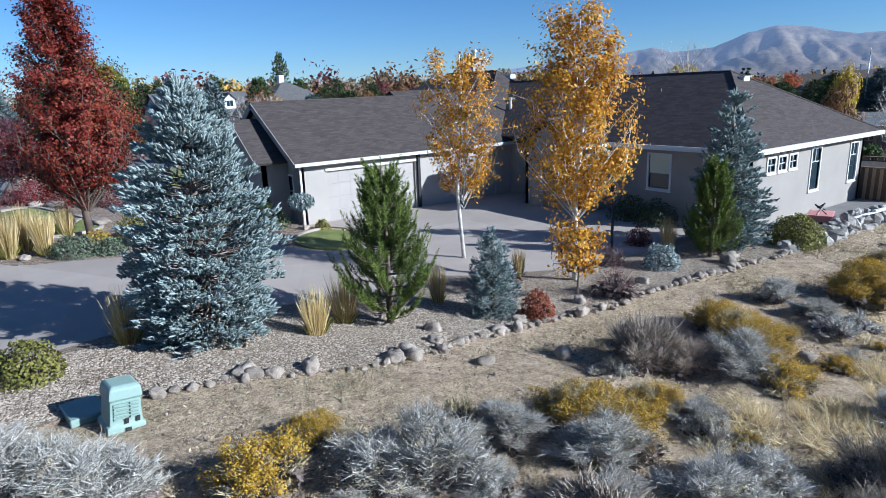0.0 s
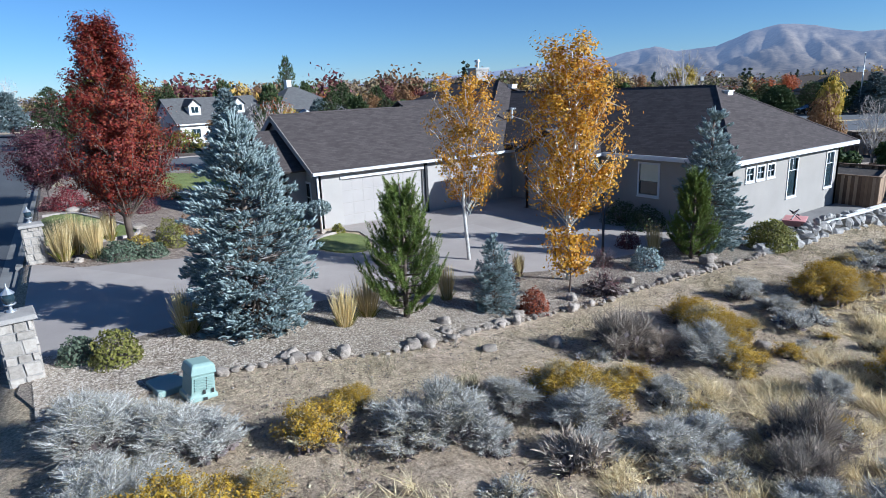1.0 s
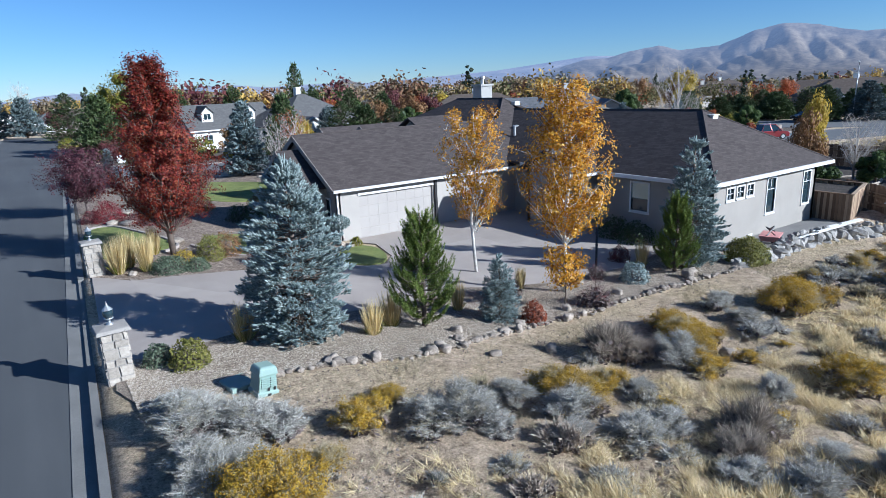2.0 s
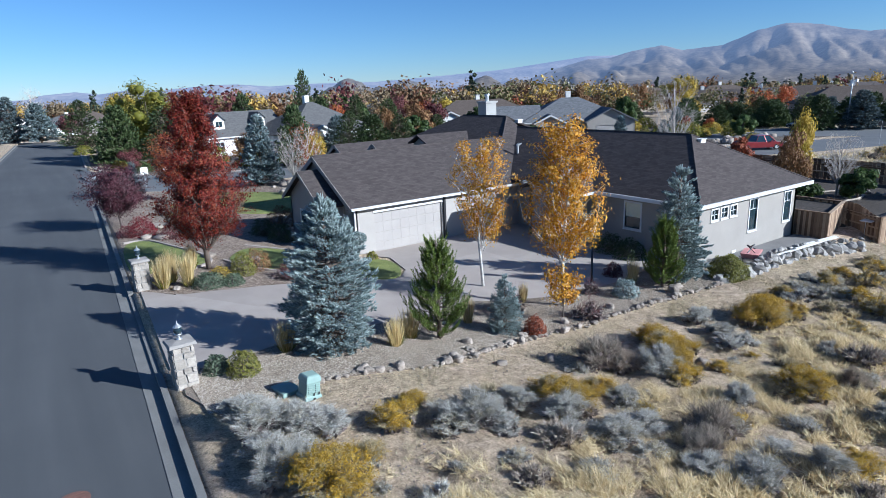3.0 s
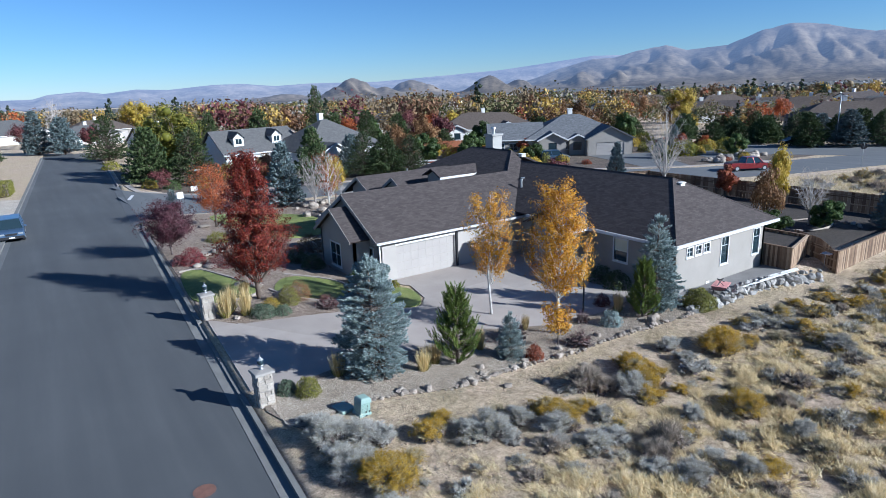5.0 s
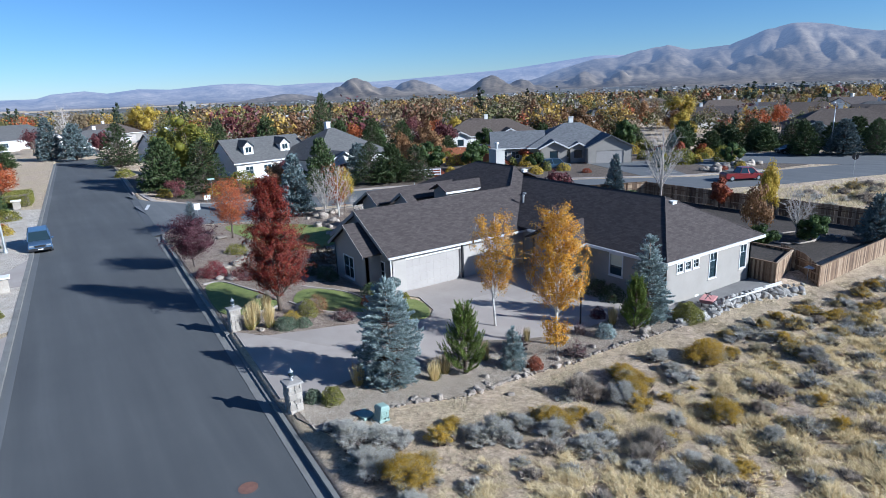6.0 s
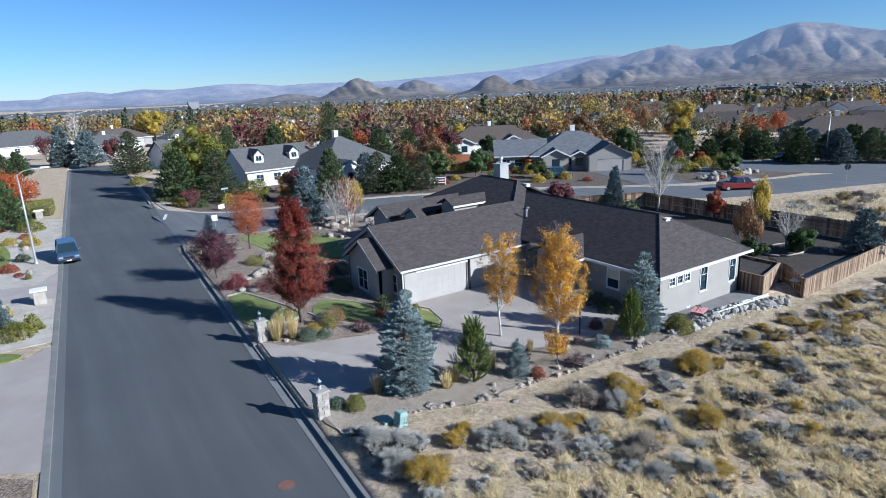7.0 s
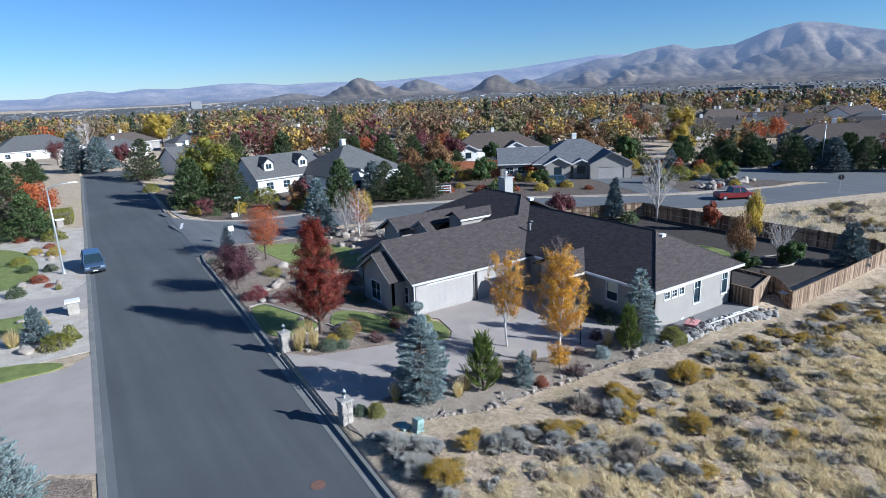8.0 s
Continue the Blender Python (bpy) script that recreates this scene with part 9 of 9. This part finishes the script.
# shrubs by the side street and across the road
SH = [round_bush("street_shrub", P3(13.4, 66.5), 1.1, 1.2, 411, "gold", "rounded yellow shrub by the kerb", leaves=900, leaf=0.13, group="shrubs along the streets"),
      round_bush("street_shrub", P3(5.6, 95), 1.6, 1.5, 412, "olive", "rounded yellow-green shrub by the kerb", leaves=1100, leaf=0.15, group="shrubs along the streets"),
      round_bush("street_shrub", P3(9.5, 66), 1.2, 1.3, 413, "conifer", "rounded dark green shrub by the kerb", leaves=1000, leaf=0.13, group="shrubs along the streets"),
      round_bush("street_shrub", P3(-12.4, 40.6), 0.8, 0.75, 414, "barberry", "low russet shrub in granite chips", leaves=900, leaf=0.09, group="shrubs along the streets"),
      round_bush("street_shrub", P3(-10.8, 22.4), 0.6, 1.1, 415, "shrub", "small olive shrub in granite chips", leaves=900, leaf=0.09, group="shrubs along the streets")]
for i, (x, y, s) in enumerate(((7, 67, 1.0), (20, 63.5, 0.9), (29, 62, 1.0), (32, 60.5, 0.8), (-11.4, 44.4, 0.6), (-10.7, 51.5, 0.9), (-11.7, 38.2, 0.5), (-11.7, 21.4, 0.7), (-10.3, 22.1, 0.4), (-13.5, 45.5, 0.6), (-12.6, 53.5, 0.7), (-11.2, 56, 0.8), (-14, 49.5, 0.6),
                               (-11.0, 36.6, 0.5), (-14.2, 36.8, 0.7), (-12.4, 26.9, 0.5), (-14, 62, 1.0), (-10.6, 60.5, 0.9), (72, 36, 1.0), (76, 39, 0.9), (79, 42, 1.0), (64, 44, 1.0), (88, 36, 1.2), (91, 38, 1.2), (84, 31, 0.8), (82, 29.6, 0.9), (79, 30.6, 0.9), (94, 40, 1.3), (47, 27, 1.0), (50, 24, 1.1), (58, 49, 1.1), (55, 52, 1.2))):
    copy_thing(SH[(i * 3) % 5], scaled(x, y, i * 50 % 360, s))
# garden growth round the houses across the side street
_g = np.random.default_rng(444)
_homes = ((26.5, 86, 9), (37.5, 79.5, 10.5), (76.7, 59.7, 11.5), (67.2, 64.2, 7), (82, 92, 13), (90, 104, 10))
_k = 0
while _k < 130:
    x, y = float(_g.uniform(14, 98)), float(_g.uniform(38, 104))
    line = 60.6 if x < 16 else 60.6 - 0.052 * (x - 16) - 0.0068 * (x - 16) ** 2
    if y < line + 2.2 or any(math.hypot(x - hx, y - hy) < hr for hx, hy, hr in _homes) or (64 < x < 80 and y < 53 and y > line - 1 and x - 62 > (y - 36) * 0.2):
        continue
    _k += 1
    copy_thing(SH[int(_g.integers(0, 5))], scaled(x, y, float(_g.uniform(0, 360)), float(_g.uniform(0.6, 1.7))))
tall_grass("feather_grass", P3(-14.2, 23.3), 0.7, 1.4, 421, "straw_gold", "tall straw-yellow grass across the road", 200, width=0.04)
hedge = thing("hedge", P3(-9.4, 72.5), "clipped rectangular green hedge by the kerb", "hedge", turn=-5)
_r = np.random.default_rng(431)
_p = _r.uniform(-1, 1, (9000, 3))
_k = np.argmax(np.abs(_p), 1)
_p[np.arange(9000), _k] = np.sign(_p[np.arange(9000), _k]) * _r.uniform(0.9, 1.04, 9000)
part("foliage", mesh_np("foliage", *leaf_quads(_p * [1.5, 2.6, 0.8] + [0, 0, 0.82], 0.15, _r), M["shrub"]), hedge, kind="stuff")
part("core", bevelled(mesh_list("core", [box((-1.3, -2.4, 0), (1.3, 2.4, 1.5))], M["twig"]), 0.1), hedge)


def build_dry_lot():
    """Wild brush and grass beyond the back fence."""
    rng = np.random.default_rng(31)
    spots = []
    while len(spots) < 110:
        x, y = rng.uniform(56, 96), rng.uniform(-18, 24)
        if y < 22 - (x - 58) * 0.42 - 2.5:
            spots.append((float(x), float(y), float(rng.uniform(0.8, 1.5))))
    scatter([FAR_SAGE[0], FAR_RABBIT[1], FAR_SAGE[1], FAR_BROWN[0]], spots, "brush in the lot beyond the fence")
    n = 6000
    x, y = rng.uniform(55.5, 100, n), rng.uniform(-22, 24, n)
    k = y < 22 - (x - 58) * 0.42 - 1.0
    x, y = x[k], y[k]
    m = len(x)
    base = np.repeat(np.stack([x, y, ground_z(x, y)], 1), 7, 0) + rng.normal(0, 0.12, (m * 7, 3)) * [1, 1, 0]
    tip = base + rng.normal(0, 0.2, (m * 7, 3)) * [1, 1, 0] + rng.uniform(0.2, 0.5, (m * 7, 1)) * [0, 0, 1]
    tagged(new("lot_grass", mesh_np("lot_grass", *blades(base, tip, 0.05, rng), M["cheat"])), "dry pale grass of an empty lot", "grass", kind="stuff")


build_dry_lot()


# ---- vehicles ----
def paint(name, c):
    m, nt, b = node_mat(name)
    n = add_noise(nt, obj_vec(nt), 3, 3)
    nt.links.new(add_ramp(nt, n, [(0.3, tuple(v * 0.85 for v in c)), (0.7, c)]), b.inputs["Base Color"])
    b.inputs["Roughness"].default_value, b.inputs["Metallic"].default_value, b.inputs["Coat Weight"].default_value = 0.35, 0.3, 0.6
    return m


def build_car(place, turn, colour, label, suv=True, pickup=False):
    """A car with its nose towards -y."""
    C = thing("car", place, label, "car", turn=turn)
    L, W = (5.4, 1.9) if pickup else (4.6, 1.85)
    roof_h = 1.72 if suv or pickup else 1.45
    col_m = paint("car_paint", colour)
    lower = [(-L / 2, 0.42), (-L / 2 + 0.02, 0.70), (-L / 2 + 0.14, 0.86), (-L / 2 + 0.6, 0.95), (-L / 2 + 1.05, 1.0), (L / 2 - 0.12, 1.06), (L / 2 - 0.01, 0.85), (L / 2, 0.5), (L / 2 - 0.08, 0.28), (-L / 2 + 0.08, 0.28)]
    n = len(lower)
    V = [(s * W / 2 * (0.97 if z > 0.9 else 1.0), y, z) for s in (-1, 1) for y, z in lower]
    part("body", bevelled(mesh_list("body", [(V, [tuple(range(n)), tuple(range(n, 2 * n))] + [(i, (i + 1) % n, n + (i + 1) % n, n + i) for i in range(n)])], col_m), 0.09, 3), C)
    cab0, cab1 = -L / 2 + 1.0, (0.75 if pickup else L / 2 - 0.1)
    top0, top1 = cab0 + 0.75, (0.45 if pickup else cab1 - (0.3 if suv else 0.8))
    V = [(s * W / 2 * 0.95, y, 1.0) for s in (-1, 1) for y in (cab0, cab1)] + [(s * W / 2 * 0.76, y, roof_h) for s in (-1, 1) for y in (top0, top1)]
    part("cabin", mesh_list("cabin", [(V, [(0, 1, 5, 4), (2, 3, 7, 6), (0, 2, 6, 4), (1, 3, 7, 5), (4, 5, 7, 6), (0, 1, 3, 2)])], M["glass"]), C, "dark tinted windows")
    part("roof_panel", bevelled(mesh_list("roof_panel", [box((-W / 2 * 0.78, top0 - 0.05, roof_h - 0.03), (W / 2 * 0.78, top1 + 0.05, roof_h + 0.04))], col_m), 0.03), C)
    for s in (-1, 1):
        for y0, y1 in ((cab0, top0), (cab1, top1), ((cab0 + cab1) / 2, (top0 + top1) / 2)):
            part("pillar", mesh_list("pillar", [tube([(s * W / 2 * 0.96, y0, 1.0), (s * W / 2 * 0.77, y1, roof_h)], [0.045, 0.045], 6)], col_m), C)
        part("headlight", bevelled(mesh_list("headlight", [box((s * W / 2 * 0.88 - s * 0.34, -L / 2 - 0.01, 0.66), (s * W / 2 * 0.88, -L / 2 + 0.2, 0.79))], M["steel"]), 0.02), C, "clear headlight")
        part("mirror", bevelled(mesh_list("mirror", [box((s * (W / 2 + 0.02), cab0 + 0.5, 1.0), (s * (W / 2 + 0.2), cab0 + 0.62, 1.15))], col_m), 0.02), C)
        for y in (-L / 2 + 0.85, L / 2 - 0.9):
            w = part("wheel", mesh_list("wheel", [tube([(s * (W / 2 - 0.2), y, 0.34), (s * (W / 2 + 0.01), y, 0.34)], [0.34, 0.34], 18)], M["rubber"]), C)
            part("rim", mesh_list("rim", [tube([(s * (W / 2), y, 0.34), (s * (W / 2 + 0.02), y, 0.34)], [0.22, 0.2], 14)], M["steel"]), w, "bright wheel rim")
    if pickup:
        part("bed", mesh_list("bed", [box((-W / 2 + 0.14, 0.95, 1.03), (W / 2 - 0.14, L / 2 - 0.18, 1.085))], M["rubber"]), C, "dark open load bed")
    part("grille", mesh_list("grille", [box((-0.4, -L / 2 - 0.03, 0.6), (0.4, -L / 2 + 0.1, 0.76))], M["dark_metal"]), C, "dark grille")
    part("bumper", bevelled(mesh_list("bumper", [box((-W / 2 + 0.05, -L / 2 - 0.08, 0.3), (W / 2 - 0.05, -L / 2 + 0.15, 0.52))], M["steel" if pickup else "dark_metal"]), 0.03), C)
    part("number_plate", mesh_list("number_plate", [box((-0.2, -L / 2 - 0.1, 0.38), (0.2, -L / 2 - 0.08, 0.48))], M["trim"]), C, "blank white plate")
    return C


build_car((-7.75, 42.6, -0.14), 0, (0.075, 0.125, 0.21), "parked dark blue sport utility car at the kerb")
build_car((63.2, 50.0, gz(63, 50) + 0.06), 55, (0.05, 0.10, 0.17), "blue car parked on a driveway")
build_car((72.0, 23.5, gz(72, 23) + 0.04), 60, (0.20, 0.012, 0.016), "dark red pickup truck on the side street", False, True)
build_car((103.5, 33.5, gz(103, 33) + 0.05), -120, (0.02, 0.022, 0.025), "black car on the cross street", False)


# ---- street furniture ----
def street_lamp(x, y, h, turn, label):
    S = thing("street_lamp", P3(x, y), label, "street lamp", "street lamps", turn=turn)
    part("pole", mesh_list("pole", [tube([(0, 0, -0.2), (0, 0, 0.25), (0, 0, h * 0.5), (0, 0, h)], [0.13, 0.11, 0.085, 0.06], 12)], M["steel"], True), S)
    part("base", mesh_list("base", [tube([(0, 0, 0), (0, 0, 0.35)], [0.2, 0.17], 12)], M["steel"]), S)
    part("arm", mesh_list("arm", [tube([(0, 0, h - 0.1), (0.5, 0, h + 0.25), (1.2, 0, h + 0.38), (2.0, 0, h + 0.4)], [0.05, 0.045, 0.04, 0.04], 8)], M["steel"], True), S)
    part("lamp_head", bevelled(mesh_list("lamp_head", [([(1.8, -0.13, h + 0.34), (2.65, -0.1, h + 0.36), (2.65, 0.1, h + 0.36), (1.8, 0.13, h + 0.34), (1.85, -0.08, h + 0.5), (2.5, -0.06, h + 0.46), (2.5, 0.06, h + 0.46), (1.85, 0.08, h + 0.5)],
                                                        [(0, 3, 2, 1), (4, 5, 6, 7), (0, 1, 5, 4), (1, 2, 6, 5), (2, 3, 7, 6), (3, 0, 4, 7)])], M["board"]), 0.02), S, "pale cobra-head luminaire")


street_lamp(-10.35, 42.2, 8.3, 0, "tall grey steel street lamp with a curved arm")
street_lamp(105.4, 27.7, 8.3, 200, "tall grey street lamp by the cross street")


def sign(x, y, h, w, ph, turn, material, label, name="street_sign"):
    S = thing(name, P3(x, y), label, "sign", turn=turn)
    part("post", mesh_list("post", [tube([(0, 0, -0.1), (0, 0, h)], [0.03, 0.03], 8)], M["steel"]), S)
    part("panel", bevelled(mesh_list("panel", [box((-w / 2, -0.05, h - ph), (w / 2, -0.03, h))], material), 0.008), S)
    return S


sign(6.3, 43.9, 2.2, 0.65, 0.65, 10, M["trim"], "white sign panel on a post at the corner")
sign(12.6, 64.0, 2.9, 1.0, 0.22, 10, M["green_box"], "green street-name sign on a post")
sign(11.4, 62.0, 0.9, 0.9, 0.6, 10, M["trim"], "low white sign panel by the kerb")
stop = thing("stop_sign", P3(84.6, 15.2), "dark back of a stop sign on a post", "sign", turn=-50)
part("post", mesh_list("post", [tube([(0, 0, -0.1), (0, 0, 2.9)], [0.035, 0.035], 8)], M["steel"]), stop)
part("panel", mesh_list("panel", [tube([(0, -0.03, 2.5), (0, 0.0, 2.5)], [0.42, 0.42], 8)], M["dark_metal"]), stop)


def mailbox(x, y, label):
    B = thing("mailbox", P3(x, y), label, "mailbox")
    part("pier", bevelled(mesh_list("pier", [box((-0.4, -0.35, 0), (0.4, 0.35, 1.0))], M["stone"]), 0.03), B, "stone pier")
    part("cap", bevelled(mesh_list("cap", [box((-0.55, -0.5, 1.0), (0.55, 0.5, 1.12))], M["stucco_white"]), 0.02), B, "white slab top")


mailbox(-10.25, 28.3, "stone mailbox pier with a white slab top")
mailbox(-9.6, 68.5, "white mailbox pier by the hedge")
for x0, y0, x1, y1 in ((60.5, 82, 73, 73.5), (66.5, 63.8, 71.5, 58.8), (56, 68, 64, 63.8)):
    fence("red_fence", (x0, y0), (x1, y1), 1.7, "red-stained board fence of a neighbour", board=0.6, style="redwood")
rail = thing("rail_fence", P3(39.5, 61.5), "white three-rail fence in a neighbour's garden", "fence", turn=-30, kind="structure")
for k in range(3):
    part("rail", mesh_list("rail", [box((0, -0.03, 0.35 + 0.4 * k), (7.5, 0.03, 0.5 + 0.4 * k))], M["board"]), rail)
for k in range(4):
    part("post", mesh_list("post", [box((k * 2.45, -0.07, 0), (k * 2.45 + 0.14, 0.07, 1.35))], M["board"]), rail)
pond = thing("garden_feature", P3(46, 3.2), "dark planting bed with a pale curved stone rim", "garden bed")
part("rim", mesh_list("rim", [tube([(2.6 * math.cos(w), 1.5 * math.sin(w), 0.15) for w in np.linspace(0.2, 5.6, 26)], [0.08] * 26, 6)], M["rock"], True), pond)
